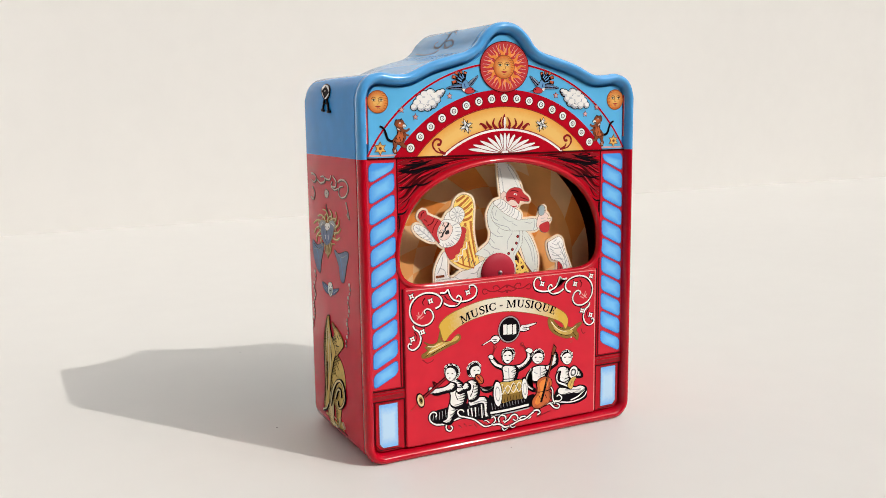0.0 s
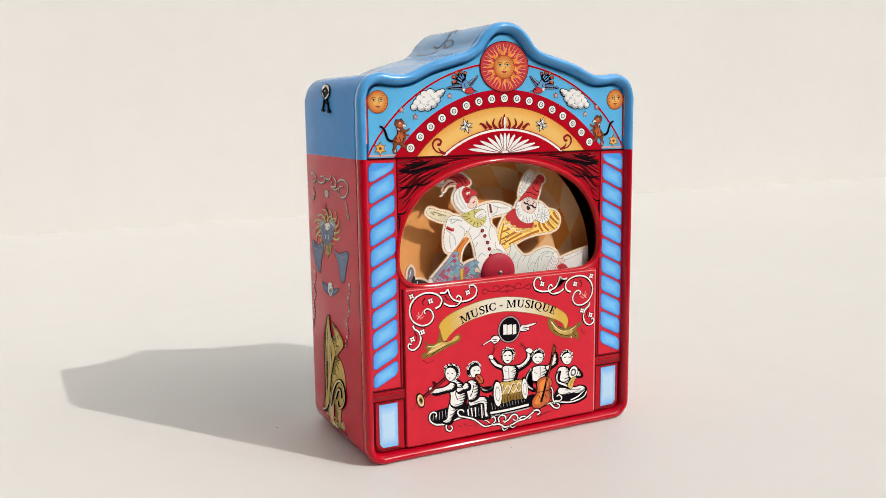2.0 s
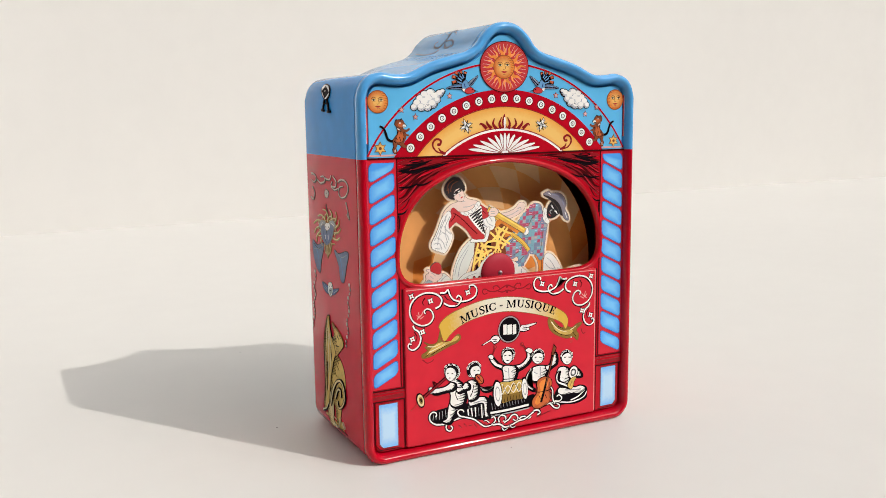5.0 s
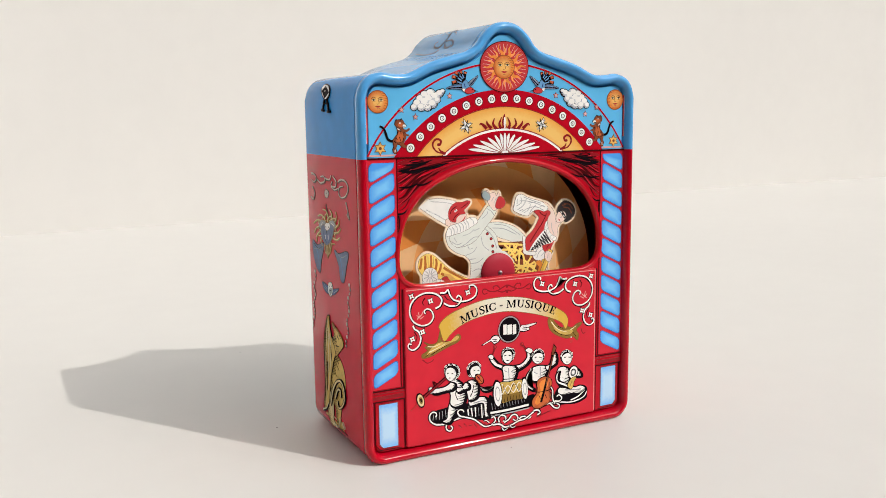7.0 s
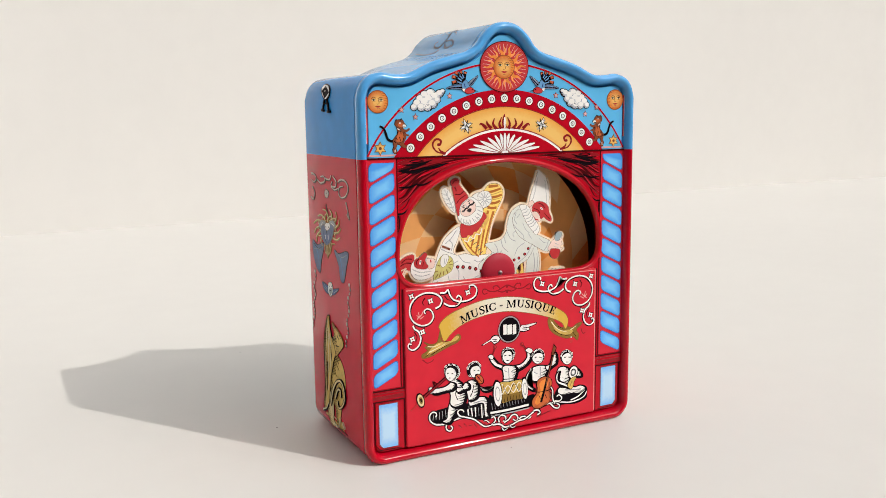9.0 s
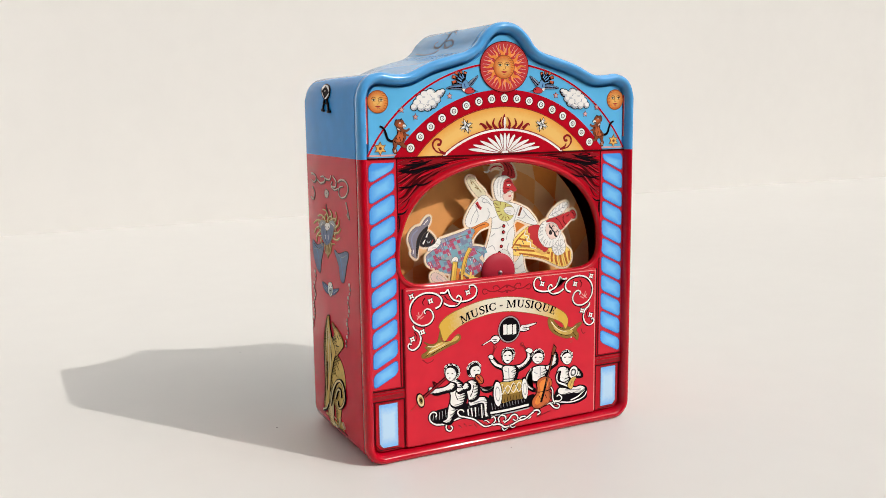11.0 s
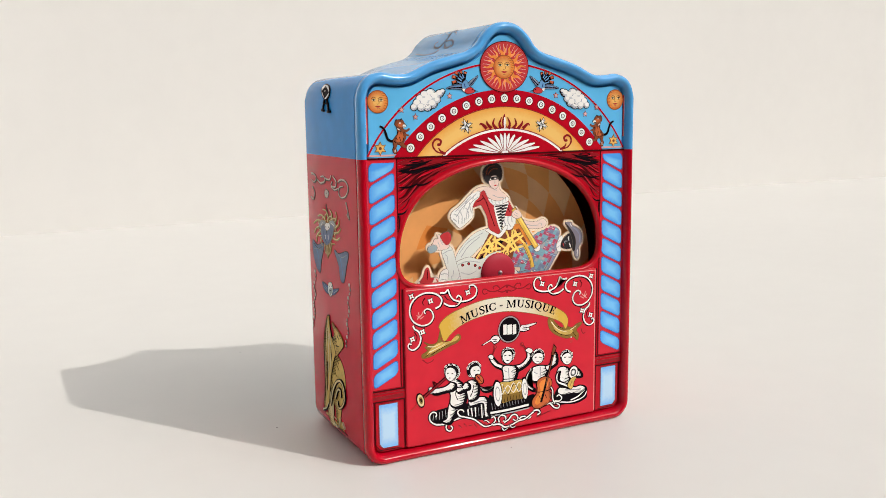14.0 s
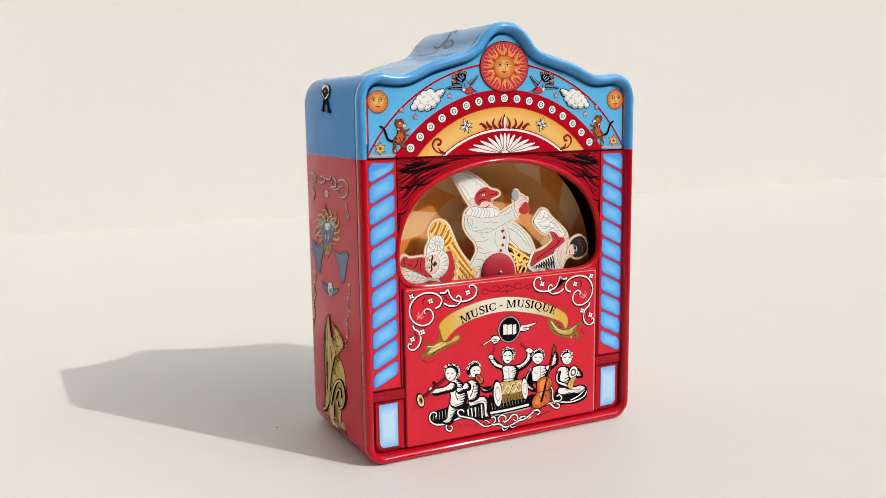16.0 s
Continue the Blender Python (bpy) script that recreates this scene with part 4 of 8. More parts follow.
scrollwork.line(dark_red, 0.5, (-24.1, 62.2), (-22.5, 62.5), end=0.2)
scrollwork.line(dark_red, 0.5, (-43, 53.2), (-41.7, 51.1), (-42.3, 48.8), end=0.2)
scrollwork.fill(black, *star(-43.9, 67.9, 1.95, 4, 0.5, 60), sharp=True)
scrollwork.fill(white, *star(-43.9, 67.9, 1.5, 4, 0.5, 60), sharp=True)
scrollwork.dots(card_red, 0.35, (-43.9, 67.9))
scrollwork.fill(black, *star(-35.4, 65.1, 1.95, 4, 0.5, 60), sharp=True)
scrollwork.fill(white, *star(-35.4, 65.1, 1.5, 4, 0.5, 60), sharp=True)
scrollwork.dots(card_red, 0.35, (-35.4, 65.1))
scrollwork.fill(black, *star(-39.2, 52.7, 1.95, 4, 0.5, 60), sharp=True)
scrollwork.fill(white, *star(-39.2, 52.7, 1.5, 4, 0.5, 60), sharp=True)
scrollwork.dots(card_red, 0.35, (-39.2, 52.7))
scrollwork.fill(black, *star(-43.8, 50.2, 1.95, 4, 0.5, 60), sharp=True)
scrollwork.fill(white, *star(-43.8, 50.2, 1.5, 4, 0.5, 60), sharp=True)
scrollwork.dots(card_red, 0.35, (-43.8, 50.2))
scrollwork.fill(black, *star(-18.2, 66.9, 1.95, 4, 0.5, 60), sharp=True)
scrollwork.fill(white, *star(-18.2, 66.9, 1.5, 4, 0.5, 60), sharp=True)
scrollwork.dots(card_red, 0.35, (-18.2, 66.9))
printed("corner_scroll", scrollwork.rows, plate, "white scrollwork with black shading")
printed("corner_scroll", [(mirror(o), m, h) for o, m, h in scrollwork.rows], plate, "white scrollwork with black shading")

faint = Drawing(0.9, step=0.0025, edge=0, ink_=black)
faint.line(deep_red, 0.6, (0.5, 68.1), (-1.5, 67.3), (-4.2, 66.1), (-7.5, 66.2), (-10.2, 67.5), (-11.3, 66.6), (-10.5, 65.3), (-8.9, 65.6), end=0.4)
faint.line(deep_red, 0.6, (-2.6, 66.7), (-4.2, 68.3), (-6.1, 68), (-5.8, 67), end=0.4)
faint.line(deep_red, 0.6, (0.5, 65.9), (-1.5, 65.3), (-3.7, 65.8), end=0.4)
faint.rows += [([(1.3 - x, z) for x, z in mirror([(-x, z) for x, z in o])], m, h + 0.02) for o, m, h in faint.rows]
faint.dots(deep_red, 0.55, (0.65, 67.4), (0.65, 65.2))
printed("faint_scroll", faint.rows, plate, "faint dark red printed scroll")
tail = Drawing(0.90, step=0.003, edge=0.2, ink_=brown)
tail.fill(gold_dark, (-31.2, 52.2), (-30.5, 47.8), (-26.9, 46.8), (-23.2, 49.7), (-21.6, 48.3), (-23.2, 46.4), (-27.4, 45), (-31.6, 43.4), (-35.3, 42), (-39.1, 41.6), (-39.6, 43.1), (-37, 44.6), (-38.3, 46), (-37, 46.7), (-38.7, 48.4), (-35.7, 47), (-32.6, 47.6))
tail.fill(gold, (-30.5, 47.3), (-33.7, 46.5), (-36, 44.7), (-37.3, 42.7), (-33.2, 44.1), (-28.5, 45.8), (-25.3, 47.1), edge=0)
tail.fill(gold, (-26.1, 47.4), (-23.7, 49.1), (-22.4, 48.4), (-24.3, 47), edge=0)
tail.line(pale_gold, 0.5, (-37, 46.3), (-34.2, 45.9), (-31.1, 46.7), end=0.2)
tail.line(pale_gold, 0.5, (-36.3, 43.8), (-32.7, 45), (-29, 46.4), end=0.2)
tail.line(black, 0.3, (-35.3, 42.7), (-32.1, 44.2), (-28, 45.8), end=0.15)
tail.line(black, 0.3, (-29.8, 47.2), (-27.2, 47.3), end=0.15)
tail.line(black, 0.3, (-38.4, 41.9), (-35.8, 43.5), end=0.15)
tail.line(deep_red, 0.5, (-39.4, 41.1), (-37.4, 39.4), (-35.3, 39.8), (-34.3, 40.6), end=0.3)
printed("ribbon_tail", tail.rows, plate, "curled gold printed ribbon end")
tail = Drawing(0.90, step=0.003, edge=0.2, ink_=brown)
tail.fill(gold_dark, (21.3, 50.7), (23, 51.5), (25.4, 48.6), (28.4, 46.2), (30.8, 46.7), (33.8, 45.6), (36.2, 46.8), (38.9, 47.5), (38.7, 46.3), (36.3, 44.3), (37.5, 42), (36.9, 39.5), (34.8, 41.3), (31.5, 41), (27.9, 42.2), (24.3, 44.2), (21.9, 47))
tail.fill(gold, (22.5, 50.3), (25.4, 47.1), (28.4, 44.7), (31.4, 44.9), (34.4, 44.2), (33.2, 42.8), (29.6, 43), (25.5, 45.1), edge=0)
tail.line(pale_gold, 0.5, (23.1, 49.4), (26.6, 45.7), (31.4, 43.8), end=0.2)
tail.line(pale_gold, 0.5, (33.2, 44.6), (36.2, 46.1), end=0.2)
tail.line(black, 0.3, (24.3, 45.7), (27.8, 43.3), (32.6, 41.9), end=0.15)
tail.line(black, 0.3, (34.4, 43.4), (36.3, 41.1), end=0.15)
tail.line(black, 0.3, (26.6, 47), (29, 45.7), end=0.15)
tail.dots(card_red, 0.8, (33.6, 39.4))
tail.dots(white, 0.4, (33.6, 41.2))
tail.line(deep_red, 0.5, (38.7, 44.5), (39.9, 42.2), (41.2, 42.6), end=0.3)
printed("ribbon_tail", tail.rows, plate, "curled gold printed ribbon end")
ribbon = Drawing(1.0, step=0.003, edge=0.22, ink_=gold_dark)
ribbon.fill(ribbon_print, (-31.2, 52.6), (-31.7, 54.1), (-29.9, 56.5), (-25.7, 58.9), (-19.1, 61), (-11, 62.7), (-2.8, 63.1), (2.7, 62.7), (9.7, 61.5), (16.9, 59.2), (24.2, 56.1), (28.9, 53.3), (31.1, 51), (31.7, 48.4), (30.5, 45.5), (29, 48), (25.7, 50.1), (19, 52.7), (11.2, 54.9), (2.7, 56.6), (-4.3, 56.9), (-11.1, 56.2), (-17.8, 54.8), (-23.1, 52.6), (-26.6, 50.1), (-29.5, 47.6))
printed("banner", ribbon.rows, plate, "curling gold printed ribbon banner")
rows = [
    (ellipse(1.7, 48.7, 5.9, 6.2), deep_red, 0.9),
    (ellipse(1.7, 48.7, 5.4, 5.7), grey, 0.94),
    (ellipse(1.7, 48.7, 4.9, 5.2), black, 1),
    (stroke([(-0.5, 51.1), (-0.5, 46.7)], 1.7), white, 1.06),
    (stroke([(1.8, 50.8), (1.8, 46.5)], 2.2), white, 1.06),
    (stroke([(4.2, 50.6), (4.2, 46.3)], 1.7), white, 1.06),
]
printed("round_badge", rows, plate, "black round badge with white bars")
rows = [
    (smooth([(6.5, 48.3), (7.6, 49.9), (9.8, 49.8), (15.1, 50.2), (15.1, 49.2), (11.7, 48.4), (12.3, 47.4), (9.8, 46.7), (7.1, 47)]), black, 0.9),
    (smooth([(7, 48.3), (7.9, 49.6), (10.1, 49.6), (14.6, 50), (14.6, 49.5), (11.2, 48.6), (11.6, 47.6), (9.6, 47.1), (7.4, 47.4)]), white, 1),
    (stroke([(8.5, 48.9), (10.9, 48.4)], 0.3), black, 1.04),
    (stroke([(8.2, 48.1), (10.6, 47.7)], 0.3), black, 1.04),
]
printed("pointing_sign", rows, plate, "white printed pointer")
rows = [
    (smooth([(-11.9, 43.6), (-7.9, 45.6), (-6.6, 46.9), (-3.9, 47), (-2.6, 44.9), (-3.9, 43.5), (-5.9, 43), (-7.3, 44.4), (-10.5, 43.4)]), black, 0.9),
    (smooth([(-11.3, 43.7), (-7.6, 45.4), (-6.3, 46.5), (-4.2, 46.6), (-3.1, 45), (-4.3, 43.9), (-5.8, 43.5), (-7.3, 44.8), (-10.5, 43.7)]), white, 1),
    (stroke([(-6.6, 45.5), (-4.6, 45)], 0.3), black, 1.04),
    (stroke([(-6.2, 44.5), (-4.6, 44.3)], 0.3), black, 1.04),
]
printed("pointing_sign", rows, plate, "white printed pointer")
cart = Drawing(0.9, step=0.0025, edge=0, ink_=black)
cart.fill(black, (-36.3, 14.9), (-35.7, 17.2), (-33.1, 18.5), (-28.9, 19), (-25.7, 19.9), (-21.4, 20.2), (-16.5, 18.4), (-12.2, 18.7), (-9.4, 15.8), (-7.8, 11.5), (-12.2, 10.7), (-17.1, 12.6), (-23.1, 14.1), (-27.4, 12.8), (-31.6, 12.1), (-34.7, 12.7))
cart.fill(black, (-8.3, 21.1), (-2.7, 17.2), (9.2, 17.5), (14.4, 18), (14.4, 13.4), (11, 12.4), (4.6, 11.4), (-6.1, 10.7), (-8.9, 11.2))
cart.fill(black, (24.5, 11.7), (25.1, 16.8), (28, 19.5), (31.7, 17.4), (37.2, 14.4), (41.5, 14.8), (42.2, 12), (36.7, 10.2), (30.5, 10.7))
cart.line(card_grey, 0.22, (-34.7, 17), (-35.2, 14.2))
cart.line(card_grey, 0.22, (-33.3, 17.3), (-33.7, 14.4))
cart.line(card_grey, 0.22, (-32, 17.6), (-32.1, 14.4))
cart.line(card_grey, 0.22, (-30.7, 17.8), (-30.5, 14.4))
cart.line(card_grey, 0.22, (-29.4, 18.1), (-28.9, 14.3))
cart.line(card_grey, 0.22, (-28.1, 18.4), (-27.3, 14.3))
cart.line(card_grey, 0.22, (-26.7, 18.6), (-25.7, 14.5))
cart.line(grey, 0.2, (-18.2, 18), (-17.7, 13.4))
cart.line(grey, 0.2, (-17.1, 18), (-16.6, 13.5))
cart.line(grey, 0.2, (-16, 17.9), (-15.5, 13.3))
cart.line(grey, 0.2, (-14.9, 17.9), (-14.4, 13.1))
cart.line(grey, 0.2, (-13.8, 17.7), (-13.3, 12.9))
cart.line(grey, 0.2, (-12.7, 17.6), (-12.2, 12.7))
cart.line(grey, 0.2, (-11.6, 17.6), (-11.1, 12.8))
cart.line(grey, 0.2, (-10.5, 17.5), (-10, 12.6))
cart.line(grey, 0.2, (-9.4, 17.5), (-8.9, 12.4))
cart.line(grey, 0.2, (-7.2, 17.4), (-6.7, 14.3))
cart.line(grey, 0.2, (-5.8, 17.5), (-5.3, 14.4))
cart.line(grey, 0.2, (-4.4, 17.5), (-3.9, 14.5))
cart.line(grey, 0.2, (-3, 17.6), (-2.5, 14.6))
cart.line(grey, 0.2, (-1.6, 17.6), (-1.1, 14.7))
cart.line(grey, 0.2, (0.1, 17.6), (0.6, 14.7))
cart.line(grey, 0.2, (1.5, 17.7), (2.1, 14.8))
cart.line(grey, 0.2, (2.9, 17.7), (3.5, 14.9))
cart.line(grey, 0.2, (4.3, 17.8), (4.9, 15))
cart.line(grey, 0.2, (5.8, 17.8), (6.3, 15.1))
cart.line(grey, 0.2, (7.5, 17.8), (8.1, 15.2))
cart.line(grey, 0.2, (8.9, 17.9), (9.5, 15.3))
cart.line(white, 1.25, (-7.8, 13), (1.2, 13), (11.5, 13.6))
cart.line(card_grey, 0.5, (-7.8, 11.7), (1.2, 11.7), (11.8, 12.2))
cart.line(black, 0.3, (-7.8, 12.5), (1.2, 12.5), (11.5, 13.1))
cart.line(white, 0.72, (-29.5, 13.2), (-31.6, 12.1), (-34.5, 12.9), (-36.5, 14.9), (-36.5, 17.1), (-34.9, 18.1), (-33.4, 17.1), (-33.9, 15.7), end=0.5, under=0.75)
cart.line(white, 0.72, (-33.9, 12.5), (-29.5, 12), (-25.2, 13), (-20.9, 13.5), (-16.1, 11.9), (-13.3, 9.7), (-10.6, 7.7), (-7.3, 7.8), (-5.3, 9.5), (-6.1, 11.2), (-7.5, 10.9), end=0.5, under=0.75)
cart.line(white, 0.72, (-27.4, 12.4), (-29, 11.2), (-28.7, 9.4), (-27.1, 8.6), (-26.1, 9.7), (-26.9, 10.8), end=0.5, under=0.75)
cart.line(white, 0.72, (-20.1, 13.6), (-22.3, 14.2), (-23.6, 15.9), (-22.8, 17), (-21.2, 16.7), (-20.6, 15.7), end=0.5, under=0.75)
cart.line(white, 0.72, (-3.3, 8.2), (-3.9, 10), (-2.5, 11.3), (-0.5, 10.5), (-0.2, 8.9), (-1.6, 8.4), end=0.5, under=0.75)
cart.line(white, 0.72, (-1.1, 7.8), (1.2, 8.7), (2.9, 10.4), (4.9, 10.3), (6, 8.6), (4.9, 7.5), (3.5, 8.5), end=0.5, under=0.75)
cart.line(white, 0.72, (6.3, 7), (7.2, 8.6), (9.2, 8.8), (11.3, 8), (12.1, 9.1), end=0.5, under=0.75)
cart.line(white, 0.72, (-6.7, 7.7), (-3.3, 7.4), (-0.5, 5.6), (2.9, 6.1), (6.3, 7.3), (9.8, 7.7), (13.3, 9.7), (17.4, 11.6), (22.1, 12.6), (27.5, 12.3), (33, 11.4), (37.3, 11.7), (40.9, 13), (42.2, 15.2), end=0.5, under=0.75)
cart.line(white, 0.72, (25.1, 12.1), (23.9, 14.9), (23.9, 18.1), (22.7, 20.3), end=0.5, under=0.75)
cart.line(white, 0.72, (25.1, 13.2), (27.5, 12.8), (28.7, 14.2), (27.2, 15.7), (26, 15.1), end=0.5, under=0.75)
cart.line(white, 0.72, (22.7, 12.5), (24.8, 10.3), (26.9, 9.7), (27.5, 10.9), (26, 12), end=0.5, under=0.75)
cart.line(white, 0.72, (13.9, 10.6), (16.2, 10.5), (17.4, 9), (15.9, 8.5), end=0.5, under=0.75)
cart.line(white, 0.72, (-18.7, 16.6), (-18.5, 13.8), end=0.5, under=0.75)
cart.line(white, 0.72, (-17.1, 17), (-16.6, 13.2), end=0.5, under=0.75)
cart.line(white, 0.72, (-15.2, 17), (-15, 12.7), end=0.5, under=0.75)
cart.line(white, 0.72, (-12.2, 17.7), (-11.9, 11.7), end=0.5, under=0.75)
cart.line(white, 0.72, (33.6, 12.3), (37.2, 13.3), (40, 15), end=0.5, under=0.75)
cart.line(white, 0.5, (1.8, 6.3), (2.9, 4.8), (4.6, 5.2), end=0.25, under=0.6)
cart.line(white, 0.5, (-8.4, 9), (-10, 10.3), (-11.1, 10), end=0.25, under=0.6)
cart.line(white, 0.5, (12.7, 8.2), (11, 7.2), end=0.25, under=0.6)
cart.line(white, 0.5, (-2.2, 5.7), (-1.1, 4.2), (0.6, 4.9), end=0.25, under=0.6)
cart.line(deep_red, 0.45, (-23.1, 10.4), (-21.8, 9.1), end=0.2)
cart.line(deep_red, 0.45, (-20.7, 10.7), (-19.3, 9.2), end=0.2)
cart.line(deep_red, 0.45, (-18.3, 9.5), (-16.9, 9.3), end=0.2)
cart.line(deep_red, 0.45, (-15.8, 9.8), (-14.5, 7.8), end=0.2)
cart.line(deep_red, 0.45, (-13.3, 8.7), (-12, 7.9), end=0.2)
cart.line(deep_red, 0.45, (-10.9, 9), (-9.5, 8), end=0.2)
cart.line(deep_red, 0.45, (15.6, 7.5), (17.4, 7.7), end=0.2)
cart.line(deep_red, 0.45, (17.4, 7.9), (19.2, 8.2), end=0.2)
cart.line(deep_red, 0.45, (19.2, 8.4), (21, 8.6), end=0.2)
cart.line(deep_red, 0.45, (20.9, 8.9), (22.7, 9.1), end=0.2)
printed("cart", cart.rows, plate, "black and white scrolled parade cart")

trumpeter = Drawing(1.0, step=0.0025, edge=0.3, ink_=black)
trumpeter.drop((-27.2, 21.2), (-23, 22), (-20.3, 20.1), (-20.9, 17.7), (-24.1, 16.7), (-25.5, 14.5), (-27.4, 11.9), (-30.3, 12.6), (-31, 13.7), (-28.9, 14.6), (-28.6, 17.5))
o = trumpeter.fill(white, (-27.2, 21.2), (-23, 22), (-20.3, 20.1), (-20.9, 17.7), (-24.1, 16.7), (-25.5, 14.5), (-27.4, 11.9), (-30.3, 12.6), (-31, 13.7), (-28.9, 14.6), (-28.6, 17.5), inset=0.5)
trumpeter.engrave(o, black, gap=0.6, reach=0.6, w=0.42, seed=1, lean=0.35)
trumpeter.drop((-27.1, 30), (-24.5, 30.8), (-21.8, 28.9), (-20, 25.4), (-19.8, 21.9), (-20.9, 19.2), (-24.6, 18.3), (-27.3, 20.2), (-27.2, 24.1), (-28.2, 26.7))
o = trumpeter.fill(white, (-27.1, 30), (-24.5, 30.8), (-21.8, 28.9), (-20, 25.4), (-19.8, 21.9), (-20.9, 19.2), (-24.6, 18.3), (-27.3, 20.2), (-27.2, 24.1), (-28.2, 26.7), inset=0.5)
trumpeter.engrave(o, black, gap=0.7, reach=0.5, w=0.42, seed=2, lean=0.35)
trumpeter.line(black, 0.35, (-23.7, 27.5), (-24.5, 24.2), (-23.5, 21.6))
trumpeter.line(grey, 0.35, (-26.1, 26.4), (-24.5, 25.6))
trumpeter.drop((-35.8, 27.4), (-35.5, 28.6), (-32.4, 28.3), (-29.2, 28.6), (-26.6, 29.9), (-24.5, 28.6), (-25.6, 26.3), (-29.3, 25.9), (-33.5, 25.6), (-35.5, 26.2))
o = trumpeter.fill(white, (-35.8, 27.4), (-35.5, 28.6), (-32.4, 28.3), (-29.2, 28.6), (-26.6, 29.9), (-24.5, 28.6), (-25.6, 26.3), (-29.3, 25.9), (-33.5, 25.6), (-35.5, 26.2), inset=0.5)
trumpeter.engrave(o, black, gap=0.6, reach=0.3, w=0.42, seed=3, lean=0.35)
trumpeter.fill(white, (-36.8, 28.5), (-35.8, 28.9), (-35, 27.8), (-35.3, 26.4), (-36.6, 26.6), edge=0.25)
trumpeter.curls((-29.7, 33.7), (-29.7, 36.4), (-28.1, 37.8), (-25.4, 37.7), (-22.8, 36.1), (-22, 33.6), (-22.9, 31.3), (-25, 30.1), (-27.6, 31.5))
o = trumpeter.fill(white, (-29.2, 34.1), (-28.4, 35.7), (-26.3, 35.9), (-24.7, 34.5), (-24.2, 32.4), (-25.3, 30.9), (-27.1, 30.4), (-28.7, 31.9))
trumpeter.engrave(o, grey, gap=0.5, reach=0.22, w=0.22, seed=4, lean=0.35)
trumpeter.line(black, 0.5, (-28.4, 33.8), (-27.6, 33.7), end=0.25)
trumpeter.line(black, 0.5, (-26.3, 33.5), (-25.5, 33.1), end=0.25)
trumpeter.line(black, 0.35, (-27.6, 31.7), (-26.6, 31.6), end=0.15)
trumpeter.line(black, 1.3, (-29.2, 31.7), (-33.4, 29), (-39.2, 25.3))
trumpeter.line(deep_red, 0.8, (-29.2, 31.7), (-33.4, 29), (-39.2, 25.3))
trumpeter.line(card_red, 0.7, (-45.1, 20.5), (-41.3, 23.2), end=0.5)
trumpeter.line(dark_red, 0.5, (-32.9, 29.9), (-34.9, 31.1), (-33.9, 28.6))
trumpeter.dots(black, 1.75, (-40.7, 24.1), tall=1.9, turn=16)
trumpeter.dots(straw, 1.4, (-40.7, 24.1), tall=1.95, turn=16)
trumpeter.dots(gold_dark, 0.8, (-40.6, 24.1), tall=1.9, turn=16)
trumpeter.dots(black, 0.4, (-40.5, 24.1), tall=2.0, turn=16)
printed("cherub", trumpeter.rows, plate, "white printed cherub blowing a trumpet")

fiddler = Drawing(1.0, step=0.0025, edge=0.3, ink_=black)
fiddler.drop((-18.7, 19.8), (-16, 21.3), (-11.6, 21.4), (-9.4, 20), (-8.9, 17.2), (-9.2, 14.7), (-8.4, 11.8), (-10.6, 11.7), (-11.1, 15), (-11.6, 17.9), (-14.9, 17.7), (-17.6, 17.6))
o = fiddler.fill(white, (-18.7, 19.8), (-16, 21.3), (-11.6, 21.4), (-9.4, 20), (-8.9, 17.2), (-9.2, 14.7), (-8.4, 11.8), (-10.6, 11.7), (-11.1, 15), (-11.6, 17.9), (-14.9, 17.7), (-17.6, 17.6), inset=0.5)
fiddler.engrave(o, black, gap=0.65, reach=0.35, w=0.42, seed=5, lean=0.35)
fiddler.drop((-20.2, 27.9), (-17.5, 29.5), (-14.8, 28.6), (-13.5, 25.9), (-13.8, 22.5), (-14.9, 20.7), (-18.2, 20.2), (-19.2, 22.8), (-19.7, 25.4))
o = fiddler.fill(white, (-20.2, 27.9), (-17.5, 29.5), (-14.8, 28.6), (-13.5, 25.9), (-13.8, 22.5), (-14.9, 20.7), (-18.2, 20.2), (-19.2, 22.8), (-19.7, 25.4), inset=0.5)
fiddler.engrave(o, black, gap=0.65, reach=0.45, w=0.42, seed=6, lean=0.35)
fiddler.drop((-24.5, 25.6), (-24.5, 27.1), (-21.8, 27.2), (-19.7, 28.8), (-18.1, 27.6), (-18.1, 25.6), (-20.8, 25.1), (-22.9, 24.4))
o = fiddler.fill(white, (-24.5, 25.6), (-24.5, 27.1), (-21.8, 27.2), (-19.7, 28.8), (-18.1, 27.6), (-18.1, 25.6), (-20.8, 25.1), (-22.9, 24.4), inset=0.5)
fiddler.engrave(o, black, gap=0.6, reach=0.4, w=0.42, seed=7, lean=0.35)
fiddler.drop((-12.7, 25.8), (-11, 24.5), (-8.3, 24.1), (-6.3, 25.3), (-6.6, 23.8), (-9.4, 23), (-12.1, 23.7))
o = fiddler.fill(white, (-12.7, 25.8), (-11, 24.5), (-8.3, 24.1), (-6.3, 25.3), (-6.6, 23.8), (-9.4, 23), (-12.1, 23.7), inset=0.5)
fiddler.engrave(o, black, gap=0.5, reach=0.3, w=0.42, seed=8, lean=0.35)
fiddler.line(black, 0.35, (-15.9, 26.8), (-16.5, 23.9), (-17.6, 22.1))
fiddler.line(grey, 0.35, (-16, 18.9), (-12.7, 19.3), (-10.5, 19))
